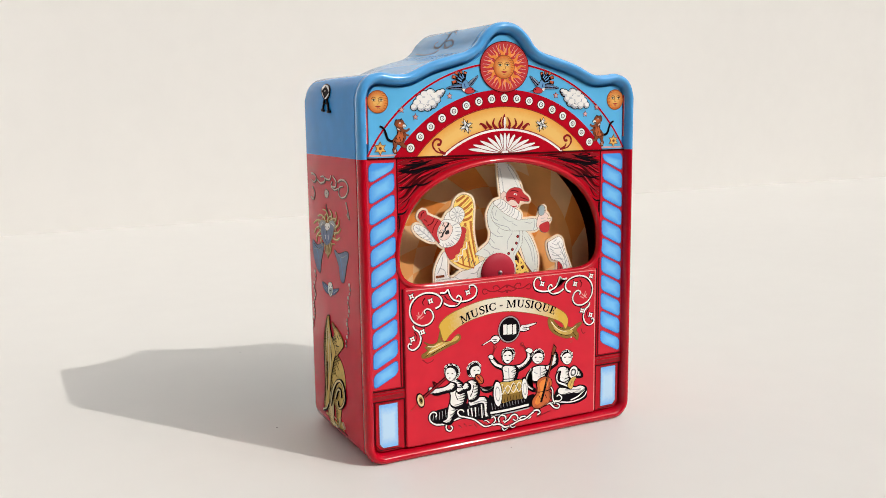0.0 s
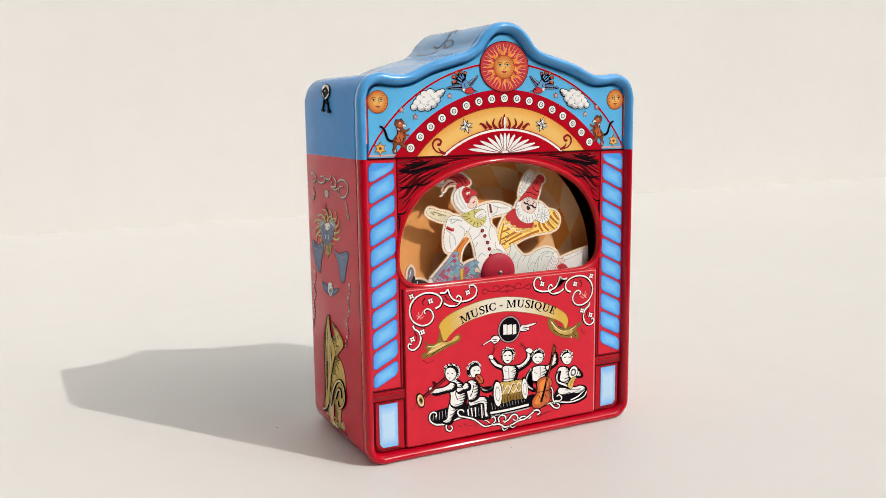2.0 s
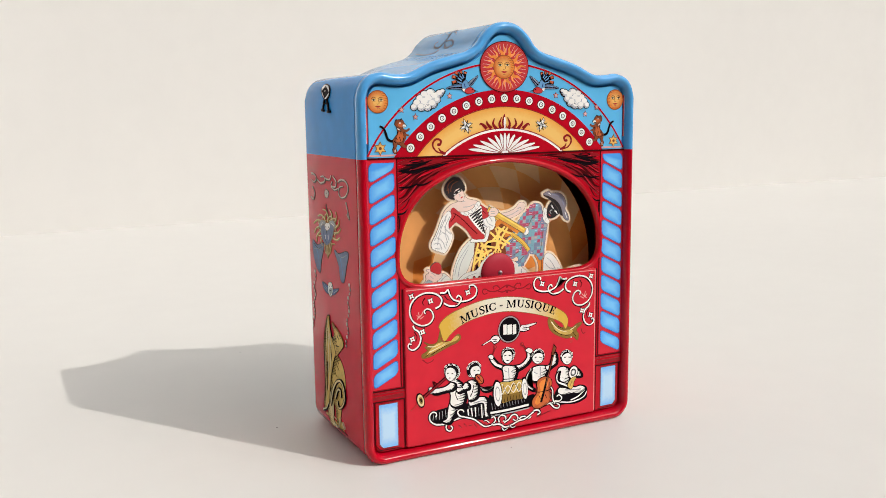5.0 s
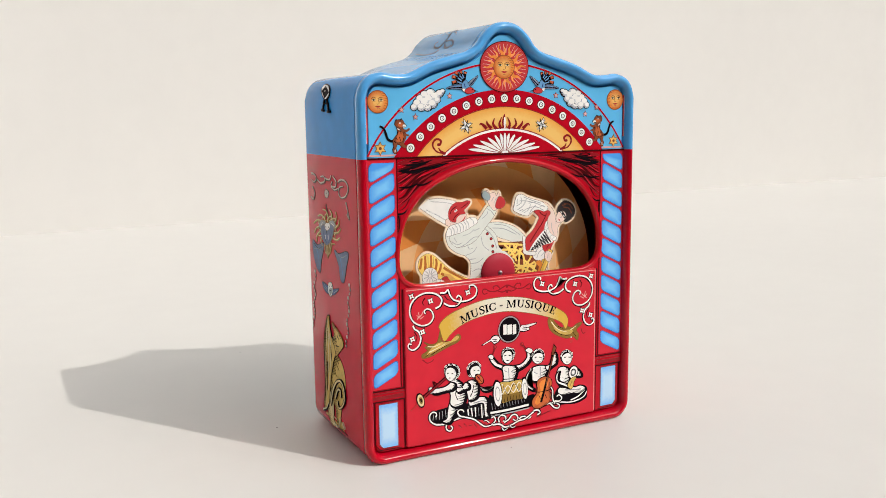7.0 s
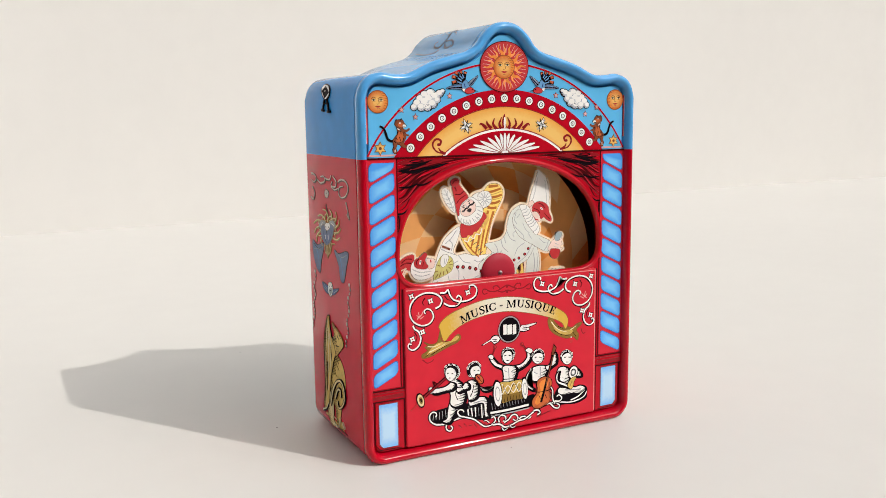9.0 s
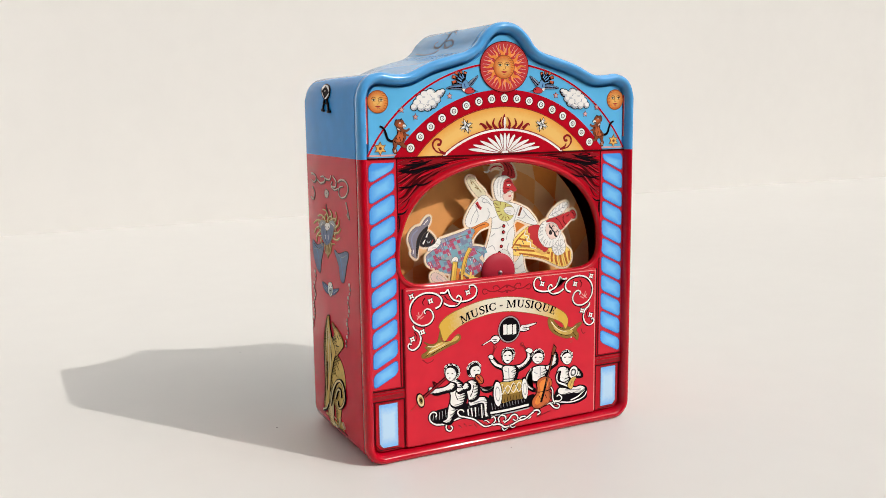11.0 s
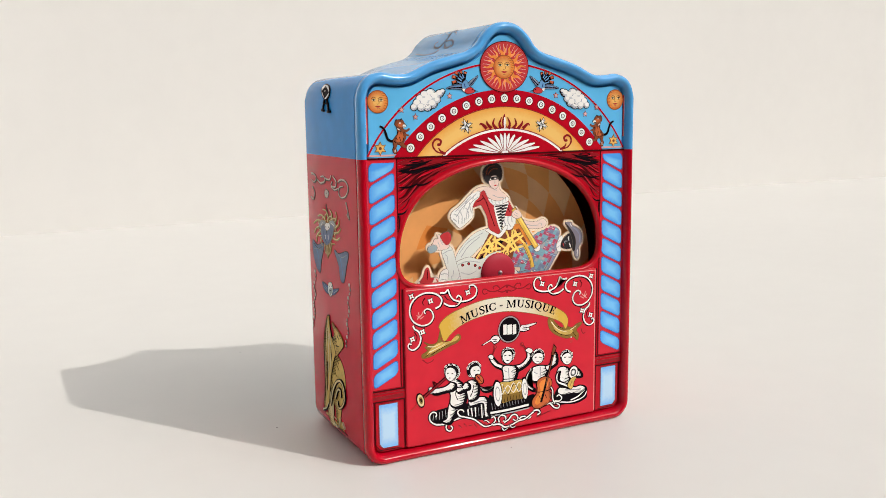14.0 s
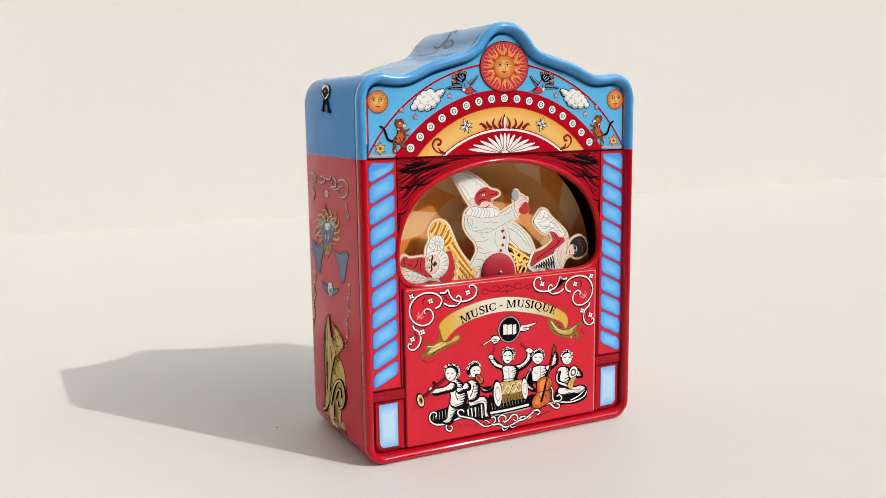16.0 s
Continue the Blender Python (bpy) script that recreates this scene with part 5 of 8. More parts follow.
fiddler.curls((-19.1, 32.7), (-19.1, 35.1), (-17.5, 36.8), (-14.7, 37.4), (-12.6, 36.1), (-12.1, 34.1), (-13.7, 33.3), (-15.3, 31.6), (-16.4, 30.3), (-18.1, 30.5))
o = fiddler.fill(white, (-17.5, 32.9), (-16.4, 34.7), (-14, 34.9), (-12.6, 33.4), (-12.9, 31.5), (-14.5, 30.3), (-16.4, 30.5))
fiddler.engrave(o, grey, gap=0.5, reach=0.22, w=0.22, seed=9, lean=0.35)
fiddler.line(black, 0.5, (-15.9, 33.2), (-15.1, 33.3), end=0.25)
fiddler.line(black, 0.5, (-14, 33.1), (-13.2, 32.8), end=0.25)
fiddler.line(black, 0.35, (-15.1, 31.3), (-14, 31.2), end=0.15)
fiddler.dots(black, 1.7, (-13.2, 29.1), tall=1.7, turn=38)
fiddler.dots(cello, 1.35, (-13.2, 29.1), tall=1.75, turn=38)
fiddler.dots(card_red, 0.7, (-13.5, 29.6), tall=1.3, turn=38)
fiddler.line(black, 0.28, (-12.1, 27.7), (-14.8, 31.3))
fiddler.line(black, 0.35, (-14.8, 27.1), (-12.7, 25.8), (-8.8, 23.7))
fiddler.line(dark_red, 0.4, (-15.9, 30.2), (-13.7, 27.9))
printed("cherub", fiddler.rows, plate, "white printed cherub playing a fiddle")

drummer = Drawing(1.0, step=0.0025, edge=0.3, ink_=black)
drummer.drop((-2.1, 31.7), (-3.2, 32.1), (-6, 33.7), (-8.2, 36.5), (-8.2, 38.2), (-6.5, 37.8), (-4.3, 35.2), (-1.6, 33.6), (0.7, 32.8))
o = drummer.fill(white, (-2.1, 31.7), (-3.2, 32.1), (-6, 33.7), (-8.2, 36.5), (-8.2, 38.2), (-6.5, 37.8), (-4.3, 35.2), (-1.6, 33.6), (0.7, 32.8), inset=0.5)
drummer.engrave(o, black, gap=0.6, reach=0.3, w=0.42, seed=10, lean=0.35)
drummer.drop((3.5, 32.4), (7.5, 33), (10.1, 35.2), (10.3, 37.9), (12.1, 38), (12.6, 35.6), (11.8, 33.2), (8.9, 31.1), (4.6, 29.9))
o = drummer.fill(white, (3.5, 32.4), (7.5, 33), (10.1, 35.2), (10.3, 37.9), (12.1, 38), (12.6, 35.6), (11.8, 33.2), (8.9, 31.1), (4.6, 29.9), inset=0.5)
drummer.engrave(o, black, gap=0.6, reach=0.4, w=0.42, seed=11, lean=0.35)
drummer.drop((-2.1, 32.7), (0.7, 33.3), (4.6, 32.2), (5.5, 30), (4.6, 26.6), (4.3, 24.2), (-1.3, 25), (-1.6, 28.6))
o = drummer.fill(white, (-2.1, 32.7), (0.7, 33.3), (4.6, 32.2), (5.5, 30), (4.6, 26.6), (4.3, 24.2), (-1.3, 25), (-1.6, 28.6), inset=0.5)
drummer.engrave(o, black, gap=0.7, reach=0.35, w=0.42, seed=12, lean=0.35)
drummer.line(grey, 0.35, (1.2, 31.7), (1.5, 25.6))
drummer.line(grey, 0.3, (-1, 31), (0.7, 30))
drummer.line(grey, 0.3, (2.4, 30), (4.1, 30.3))
drummer.line(black, 0.3, (-1.6, 27.1), (4.3, 26.7))
drummer.curls((-2.4, 37.2), (-2.1, 39.9), (-0.1, 41.1), (2.7, 40.7), (4.6, 38.7), (4.3, 36.2), (2.9, 34.4), (0.1, 33.6), (-1.8, 35.1))
o = drummer.fill(white, (-1.8, 37.1), (-0.7, 38.9), (1.3, 39.4), (2.9, 37.9), (2.9, 35.4), (1.2, 33.9), (-0.7, 34.7))
drummer.engrave(o, grey, gap=0.5, reach=0.22, w=0.22, seed=13, lean=0.35)
drummer.line(black, 0.5, (-1, 37.5), (0.1, 37.6), end=0.25)
drummer.line(black, 0.5, (1.2, 37.4), (2.4, 37.3), end=0.25)
drummer.line(black, 0.35, (0.1, 35.3), (1.5, 35.1), end=0.15)
drummer.line(deep_red, 0.55, (-7.1, 38.3), (-6, 40.1), (-5.4, 41.8))
drummer.dots(deep_red, 0.75, (-5.4, 42))
drummer.dots(card_red, 0.5, (-5.4, 42))
drummer.line(deep_red, 0.55, (10.6, 37.9), (9.5, 39.8), (8.3, 41.2))
drummer.dots(deep_red, 0.75, (8, 41.5))
drummer.dots(card_red, 0.5, (8, 41.5))
drummer.fill(white, (-8.7, 38.1), (-7.6, 38.9), (-6.3, 38), (-7.1, 36.8), edge=0.25)
drummer.fill(white, (9.8, 38.3), (11.2, 39.3), (13.2, 38.1), (12.1, 36.9), edge=0.25)
printed("cherub", drummer.rows, plate, "white printed cherub with raised drumsticks")

drum_body = Drawing(1.3, step=0.0025, edge=0.3, ink_=black)
drum_body.fill(gold, (-3.3, 25.8), (1.2, 25.6), (8.1, 25.6), (9.8, 21.8), (9.2, 17.5), (2.9, 17.3), (-3.3, 17), (-5.5, 21.7))
drum_ = printed("drum", drum_body.rows, plate, "gold printed drum with white hoops")

drum_shade = Drawing(1.32, step=0.0025, edge=0, ink_=black)
drum_shade.fill(gold_dark, (-3.3, 20.3), (2.3, 20.2), (9.2, 20.4), (9.2, 17.5), (2.9, 17.3), (-3.3, 17), sharp=False)
drum_shade.line(black, 0.3, (-2.5, 17.1), (-2.2, 19.1), end=0.1)
drum_shade.line(black, 0.3, (-1.1, 17.2), (-0.8, 19.2), end=0.1)
drum_shade.line(black, 0.3, (0.4, 17.3), (0.6, 19.3), end=0.1)
drum_shade.line(black, 0.3, (1.8, 17.4), (2.1, 19.4), end=0.1)
drum_shade.line(black, 0.3, (3.2, 17.4), (3.5, 19.5), end=0.1)
drum_shade.line(black, 0.3, (4.9, 17.5), (5.2, 19.6), end=0.1)
drum_shade.line(black, 0.3, (6.3, 17.5), (6.6, 19.7), end=0.1)
drum_shade.line(black, 0.3, (7.8, 17.6), (8.1, 19.8), end=0.1)
printed("drum_shading", drum_shade.rows, drum_)

cords = Drawing(1.4, step=0.0025, edge=0, ink_=black)
cords.line(white, 0.32, (-2.2, 25.2), (0.6, 20.7), (3.5, 25), (6.3, 20.6), (8.6, 25))
cords.line(white, 0.32, (-2.2, 20.6), (0.7, 24.2), (3.5, 20.7), (6.3, 24.9), (8.6, 21))
cords.line(black, 0.22, (-1.9, 24.6), (0.9, 20.1), (3.8, 24.5), (6.6, 20))
printed("drum_cord", cords.rows, drum_)

hoop_a = Drawing(1.44, step=0.0025, edge=0, ink_=black)
hoop_a.dots(black, 2.30, (-4.4, 21.2), tall=2.75, turn=4)
hoop_a.dots(white, 2.00, (-4.4, 21.2), tall=2.75, turn=4)
hoop_a.dots(grey, 1.24, (-4.4, 21.2), tall=2.75, turn=4)
hoop_a.dots(white, 1.00, (-4.4, 21.2), tall=2.75, turn=4)
printed("drum_hoop", hoop_a.rows, drum_)

hoop_b = Drawing(1.44, step=0.0025, edge=0, ink_=black)
hoop_b.dots(black, 1.72, (9.2, 21.4), tall=3.1, turn=4)
hoop_b.dots(white, 1.50, (9.2, 21.4), tall=3.1, turn=4)
hoop_b.dots(grey, 0.93, (9.2, 21.4), tall=3.1, turn=4)
hoop_b.dots(white, 0.75, (9.2, 21.4), tall=3.1, turn=4)
printed("drum_hoop", hoop_b.rows, drum_)

cellist = Drawing(1.0, step=0.0025, edge=0.3, ink_=black)
cellist.drop((12.7, 30), (16.1, 31), (20.2, 30.2), (21.4, 28.2), (20.3, 25.8), (18.5, 23.5), (13.8, 23.7), (12.1, 27.1))
o = cellist.fill(white, (12.7, 30), (16.1, 31), (20.2, 30.2), (21.4, 28.2), (20.3, 25.8), (18.5, 23.5), (13.8, 23.7), (12.1, 27.1), inset=0.5)
cellist.engrave(o, black, gap=0.7, reach=0.4, w=0.42, seed=14, lean=0.35)
cellist.drop((12.9, 30), (11.8, 27.6), (10.9, 24.7), (12.7, 21.9), (14.4, 20.6), (13.3, 19.7), (10.4, 21.7), (9.2, 24.4), (10.3, 27.8))
o = cellist.fill(white, (12.9, 30), (11.8, 27.6), (10.9, 24.7), (12.7, 21.9), (14.4, 20.6), (13.3, 19.7), (10.4, 21.7), (9.2, 24.4), (10.3, 27.8), inset=0.5)
cellist.engrave(o, black, gap=0.6, reach=0.45, w=0.42, seed=15, lean=0.35)
cellist.drop((19.7, 30), (22, 30.7), (23.2, 33.1), (23.2, 35.7), (25.2, 35.7), (26.1, 32.7), (25.6, 30.2), (23.2, 29), (20.8, 27.6))
o = cellist.fill(white, (19.7, 30), (22, 30.7), (23.2, 33.1), (23.2, 35.7), (25.2, 35.7), (26.1, 32.7), (25.6, 30.2), (23.2, 29), (20.8, 27.6), inset=0.5)
cellist.engrave(o, black, gap=0.6, reach=0.4, w=0.42, seed=16, lean=0.35)
cellist.line(grey, 0.35, (17.3, 29.9), (17.3, 25.2))
cellist.line(grey, 0.3, (13.8, 28.3), (15.9, 27))
cellist.curls((12.6, 34.6), (13.2, 37), (15.5, 38.5), (18.4, 37.6), (19.6, 35.1), (19.1, 32.7), (16.7, 31.2), (14.1, 32.4))
o = cellist.fill(white, (13.2, 34.5), (14.7, 36.1), (17.3, 36.2), (18.7, 34.8), (18.2, 32.5), (16.1, 31.6), (14.1, 32.6))
cellist.engrave(o, grey, gap=0.5, reach=0.22, w=0.22, seed=17, lean=0.35)
cellist.line(black, 0.5, (14.4, 34.6), (15.5, 34.7), end=0.25)
cellist.line(black, 0.5, (16.7, 34.5), (17.9, 34.1), end=0.25)
cellist.line(black, 0.35, (15.3, 32.7), (16.7, 32.5), end=0.15)
cellist.fill(cello, (15.6, 22.9), (17.3, 24.7), (20.3, 25.1), (22.6, 23.9), (23.3, 21.3), (21.5, 19.2), (22.7, 16.7), (21.8, 13.4), (19.2, 12.1), (16.2, 11.3), (13.6, 12.5), (13.3, 15.6), (15.3, 17.9), (15.9, 20.3))
cellist.fill(sun_orange, (16.8, 22.3), (18.5, 23.8), (20.6, 24), (21.2, 21.1), (19.1, 18.8), (18.5, 15.3), (16.2, 13.1), (14.7, 13.8), (15.3, 16.3), (17.4, 18.6), edge=0)
cellist.line(brown, 0.45, (22.1, 22.5), (21.8, 19.4), (22.1, 15.2))
cellist.line(black, 0.3, (16.5, 17.2), (17.4, 15.5))
cellist.line(black, 0.3, (19.7, 17.2), (20.6, 15.5))
cellist.line(brown, 0.3, (14.4, 12.3), (17.4, 11.8), (20.9, 13.3))
cellist.line(black, 1.15, (17.7, 13.9), (19.4, 19.3), (22, 27.9), (24, 35.1))
cellist.line(brown, 0.5, (20.3, 21.7), (22, 27.6), (23.8, 33.6))
cellist.line(brown, 1.6, (23.8, 34.6), (24.9, 38.5), end=1.2)
cellist.line(black, 0.4, (24.3, 35), (25.5, 37.4), (24.3, 39.1))
cellist.line(black, 0.35, (11.8, 20.5), (16.2, 18.7), (22.7, 18.8))
printed("cherub", cellist.rows, plate, "white printed cherub bowing an orange cello")

horn_player = Drawing(1.0, step=0.0025, edge=0.3, ink_=black)
horn_player.drop((26.3, 18.2), (28.6, 19.7), (32.3, 19.4), (35.9, 18.3), (38.4, 18.7), (40.9, 17.8), (41.8, 15.8), (39.7, 14.2), (34.8, 15), (29.9, 15), (26.9, 16))
o = horn_player.fill(white, (26.3, 18.2), (28.6, 19.7), (32.3, 19.4), (35.9, 18.3), (38.4, 18.7), (40.9, 17.8), (41.8, 15.8), (39.7, 14.2), (34.8, 15), (29.9, 15), (26.9, 16), inset=0.5)
horn_player.engrave(o, black, gap=0.6, reach=0.4, w=0.42, seed=18, lean=0.35)
horn_player.drop((26.2, 27.5), (28.6, 28.8), (31.6, 27.8), (33.1, 25), (32.9, 21.9), (31.1, 19.5), (27.4, 19.6), (25.6, 23))
o = horn_player.fill(white, (26.2, 27.5), (28.6, 28.8), (31.6, 27.8), (33.1, 25), (32.9, 21.9), (31.1, 19.5), (27.4, 19.6), (25.6, 23), inset=0.5)
horn_player.engrave(o, black, gap=0.65, reach=0.5, w=0.42, seed=19, lean=0.35)
horn_player.drop((27.4, 26.9), (26.8, 23.8), (27.4, 22.2), (31.1, 20.6), (33.5, 19.2), (32.9, 17.9), (29.3, 19.3), (25.9, 21.4), (25.3, 25.1))
o = horn_player.fill(white, (27.4, 26.9), (26.8, 23.8), (27.4, 22.2), (31.1, 20.6), (33.5, 19.2), (32.9, 17.9), (29.3, 19.3), (25.9, 21.4), (25.3, 25.1), inset=0.5)
horn_player.engrave(o, black, gap=0.6, reach=0.4, w=0.42, seed=20, lean=0.35)
horn_player.drop((34.6, 27.4), (37.1, 26.5), (39.3, 23.8), (39, 22.5), (36.5, 22.6), (34.7, 24.2))
o = horn_player.fill(white, (34.6, 27.4), (37.1, 26.5), (39.3, 23.8), (39, 22.5), (36.5, 22.6), (34.7, 24.2), inset=0.5)
horn_player.engrave(o, black, gap=0.55, reach=0.4, w=0.42, seed=21, lean=0.35)
horn_player.curls((27.6, 32.5), (28.2, 35), (30.6, 36), (33.6, 35), (34.6, 32.6), (33.7, 30.1), (31.6, 28.8), (29.2, 30))
o = horn_player.fill(white, (28.5, 32.4), (29.7, 33.8), (32.1, 34.2), (33.7, 32.4), (33.4, 30.1), (31.6, 29.1), (29.5, 30.2))
horn_player.engrave(o, grey, gap=0.5, reach=0.22, w=0.22, seed=22, lean=0.35)
horn_player.line(black, 0.5, (29.7, 32.5), (30.9, 32.6), end=0.25)
horn_player.line(black, 0.5, (32.1, 32.4), (33.4, 32), end=0.25)
horn_player.line(black, 0.35, (30.7, 30.3), (32.2, 30.1), end=0.15)
horn_player.dots(black, 2.7, (34.7, 25), tall=1.2, turn=-15)
horn_player.dots(white, 2.3, (34.7, 25), tall=1.2, turn=-15)
horn_player.dots(black, 1.45, (34.7, 25), tall=1.2, turn=-15)
horn_player.dots(grey, 1.1, (34.7, 25), tall=1.2, turn=-15)
horn_player.dots(white, 0.7, (34.7, 25), tall=1.2, turn=-15)
horn_player.fill(gold, (31.7, 19.4), (32.9, 21.6), (34.7, 22.7), (36.2, 22.4), (35, 20.5), (34.4, 18.2), (33.2, 17.6), edge=0.25)
horn_player.line(gold_dark, 0.35, (32.9, 18.7), (34.1, 21.2))
horn_player.line(grey, 0.35, (30.5, 17.5), (34.7, 16.9), (39, 16.7))
printed("cherub", horn_player.rows, plate, "white printed cherub playing a horn")
# ---- prints on the side wall ----
emblem = Drawing(0.7, step=0.0025, edge=0.3, ink_=black)
emblem.fill(white, (40.8, 152.7), (34.3, 151.6), (30.8, 149.7), (30.6, 147.6), (33.2, 146.5), (37.1, 148), (40, 149.9), (41.1, 151.7), edge=0.4)
emblem.fill(black, (36.6, 150.9), (33.6, 149.7), (34.6, 148.4), (37.9, 149.8), edge=0)
emblem.dots(white, 0.5, (35.9, 150))
emblem.line(black, 0.7, (34.4, 146.3), (35.7, 144.2), (36.7, 142.2), end=0.7)
emblem.line(black, 0.7, (31.6, 146.3), (30.2, 144), (29.8, 141.7), end=0.7)
emblem.line(black, 1.0, (38.1, 142.2), (35.3, 141.9))
emblem.line(black, 1.0, (31.2, 141.5), (27.8, 141.5))
emblem.line(black, 0.6, (35.7, 144.9), (30.8, 144.7))
printed("side_emblem", emblem.rows, shell, "black and white printed emblem", plane=SIDE)

curl = Drawing(0.14, step=0.0025, edge=0, ink_=black)
curl.line(dark_red, 1.1, (55.2, 114.8), (51.4, 114.6), (48.6, 112.8), (51.8, 111.1), (54.8, 111.9), end=0.7)
curl.line(pale_print, 0.7, (55.8, 115.1), (52, 114.8), (49.2, 113.1), (52.4, 111.4), (55.4, 112.2), end=0.4)
printed("side_scroll", curl.rows, shell, "pale scroll print on red", plane=SIDE)

curl = Drawing(0.14, step=0.0025, edge=0, ink_=black)
curl.line(dark_red, 1.1, (47.2, 112.4), (42.9, 111.2), (37.7, 112.5), (38.9, 114.4), (43.3, 113.9), end=0.7)
curl.line(pale_print, 0.7, (47.7, 112.7), (43.4, 111.5), (38.2, 112.8), (39.5, 114.6), (43.9, 114.1), end=0.4)
printed("side_scroll", curl.rows, shell, "pale scroll print on red", plane=SIDE)

curl = Drawing(0.14, step=0.0025, edge=0, ink_=black)
curl.line(dark_red, 1.1, (36.9, 113.5), (32, 113.4), (29.7, 115.4), end=0.7)
curl.line(pale_print, 0.7, (37.4, 113.8), (32.5, 113.6), (30.2, 115.6), end=0.4)
printed("side_scroll", curl.rows, shell, "pale scroll print on red", plane=SIDE)

curl = Drawing(0.14, step=0.0025, edge=0, ink_=black)
curl.line(dark_red, 1.1, (27.7, 115.1), (23.8, 113), (25.4, 110.8), (30.1, 111.2), (28.6, 112.9), end=0.7)
curl.line(pale_print, 0.7, (28.2, 115.3), (24.3, 113.2), (25.9, 111), (30.6, 111.4), (29.1, 113.1), end=0.4)
printed("side_scroll", curl.rows, shell, "pale scroll print on red", plane=SIDE)

curl = Drawing(0.14, step=0.0025, edge=0, ink_=black)
curl.line(dark_red, 1.1, (21.8, 113.1), (17.8, 114.3), (12.7, 113.7), (10.4, 111.2), (13.2, 108.1), (18.4, 107), (21.6, 108.6), (20, 111), (16.1, 111.7), end=0.7)
curl.line(pale_print, 0.7, (22.3, 113.4), (18.3, 114.5), (13.2, 114), (10.9, 111.4), (13.7, 108.3), (18.9, 107.2), (22.1, 108.8), (20.6, 111.2), (16.6, 111.9), end=0.4)
printed("side_scroll", curl.rows, shell, "pale scroll print on red", plane=SIDE)

curl = Drawing(0.14, step=0.0025, edge=0, ink_=black)
curl.line(dark_red, 1.1, (54.3, 109), (51.5, 106.7), (53.4, 103.6), (56.4, 104.3), end=0.7)
curl.line(pale_print, 0.7, (54.9, 109.2), (52.1, 107), (54, 103.8), (57, 104.6), end=0.4)
printed("side_scroll", curl.rows, shell, "pale scroll print on red", plane=SIDE)

curl = Drawing(0.14, step=0.0025, edge=0, ink_=black)
curl.line(dark_red, 1.1, (13.4, 105.6), (11.8, 102.6), (10.2, 99.1), (12.6, 100.7), end=0.7)
curl.line(pale_print, 0.7, (13.9, 105.8), (12.3, 102.8), (10.7, 99.4), (13, 100.9), end=0.4)
printed("side_scroll", curl.rows, shell, "pale scroll print on red", plane=SIDE)

curl = Drawing(0.14, step=0.0025, edge=0, ink_=black)
curl.line(dark_red, 1.1, (30.1, 110.7), (26.2, 109.6), (22.1, 110.4), end=0.7)
curl.line(pale_print, 0.7, (30.7, 110.9), (26.7, 109.8), (22.6, 110.6), end=0.4)
printed("side_scroll", curl.rows, shell, "pale scroll print on red", plane=SIDE)

chain = Drawing(0.14, step=0.0025, edge=0, ink_=black)
chain.dots(dark_red, 0.75, (12.3, 72.2))
chain.dots(pale_print, 0.8, (12.6, 72.3))
chain.dots(dark_red, 0.75, (11.6, 70.5))
chain.dots(pale_print, 0.55, (11.9, 70.7))
chain.dots(dark_red, 0.75, (12.4, 68.6))
chain.dots(pale_print, 0.55, (12.7, 68.8))
chain.dots(dark_red, 0.75, (14, 66.5))
chain.dots(pale_print, 0.8, (14.3, 66.7))
chain.dots(dark_red, 0.75, (14.6, 64.6))
chain.dots(pale_print, 0.55, (14.9, 64.8))
chain.dots(dark_red, 0.75, (13.8, 63))
chain.dots(pale_print, 0.55, (14.1, 63.1))
chain.dots(dark_red, 0.75, (13.4, 61.3))
chain.dots(pale_print, 0.8, (13.7, 61.4))
chain.dots(dark_red, 0.75, (14.4, 59.3))
chain.dots(pale_print, 0.55, (14.7, 59.4))
chain.dots(dark_red, 0.75, (16, 57.1))
chain.dots(pale_print, 0.55, (16.3, 57.3))
chain.dots(dark_red, 0.75, (16.3, 55.3))
chain.dots(pale_print, 0.8, (16.6, 55.4))
chain.dots(dark_red, 0.75, (15.4, 53.6))
chain.dots(pale_print, 0.55, (15.7, 53.8))
chain.dots(dark_red, 0.75, (15.2, 51.9))
chain.dots(pale_print, 0.55, (15.5, 52))
chain.dots(dark_red, 0.75, (16.5, 49.8))
chain.dots(pale_print, 0.8, (16.8, 49.9))
chain.dots(dark_red, 0.75, (18, 47.6))
chain.dots(pale_print, 0.55, (18.3, 47.8))
chain.dots(dark_red, 0.75, (18, 45.8))
chain.dots(pale_print, 0.55, (18.3, 45.9))
printed("side_beads", chain.rows, shell, "pale beaded line print", plane=SIDE)

chain = Drawing(0.14, step=0.0025, edge=0, ink_=black)
chain.dots(dark_red, 0.75, (54.9, 71.2))
chain.dots(pale_print, 0.8, (55.2, 71.4))
chain.dots(dark_red, 0.75, (53.9, 69.7))
chain.dots(pale_print, 0.55, (54.3, 69.9))
chain.dots(dark_red, 0.75, (54.8, 67.8))
chain.dots(pale_print, 0.55, (55.2, 68))
chain.dots(dark_red, 0.75, (56.6, 65.7))
chain.dots(pale_print, 0.8, (57, 65.9))
chain.dots(dark_red, 0.75, (57.2, 63.9))
chain.dots(pale_print, 0.55, (57.6, 64.1))
chain.dots(dark_red, 0.75, (56.1, 62.3))
chain.dots(pale_print, 0.55, (56.5, 62.5))
chain.dots(dark_red, 0.75, (55.4, 60.7))
chain.dots(pale_print, 0.8, (55.8, 60.9))
chain.dots(dark_red, 0.75, (56.6, 58.7))
chain.dots(pale_print, 0.55, (57, 58.9))
chain.dots(dark_red, 0.75, (58.4, 56.6))
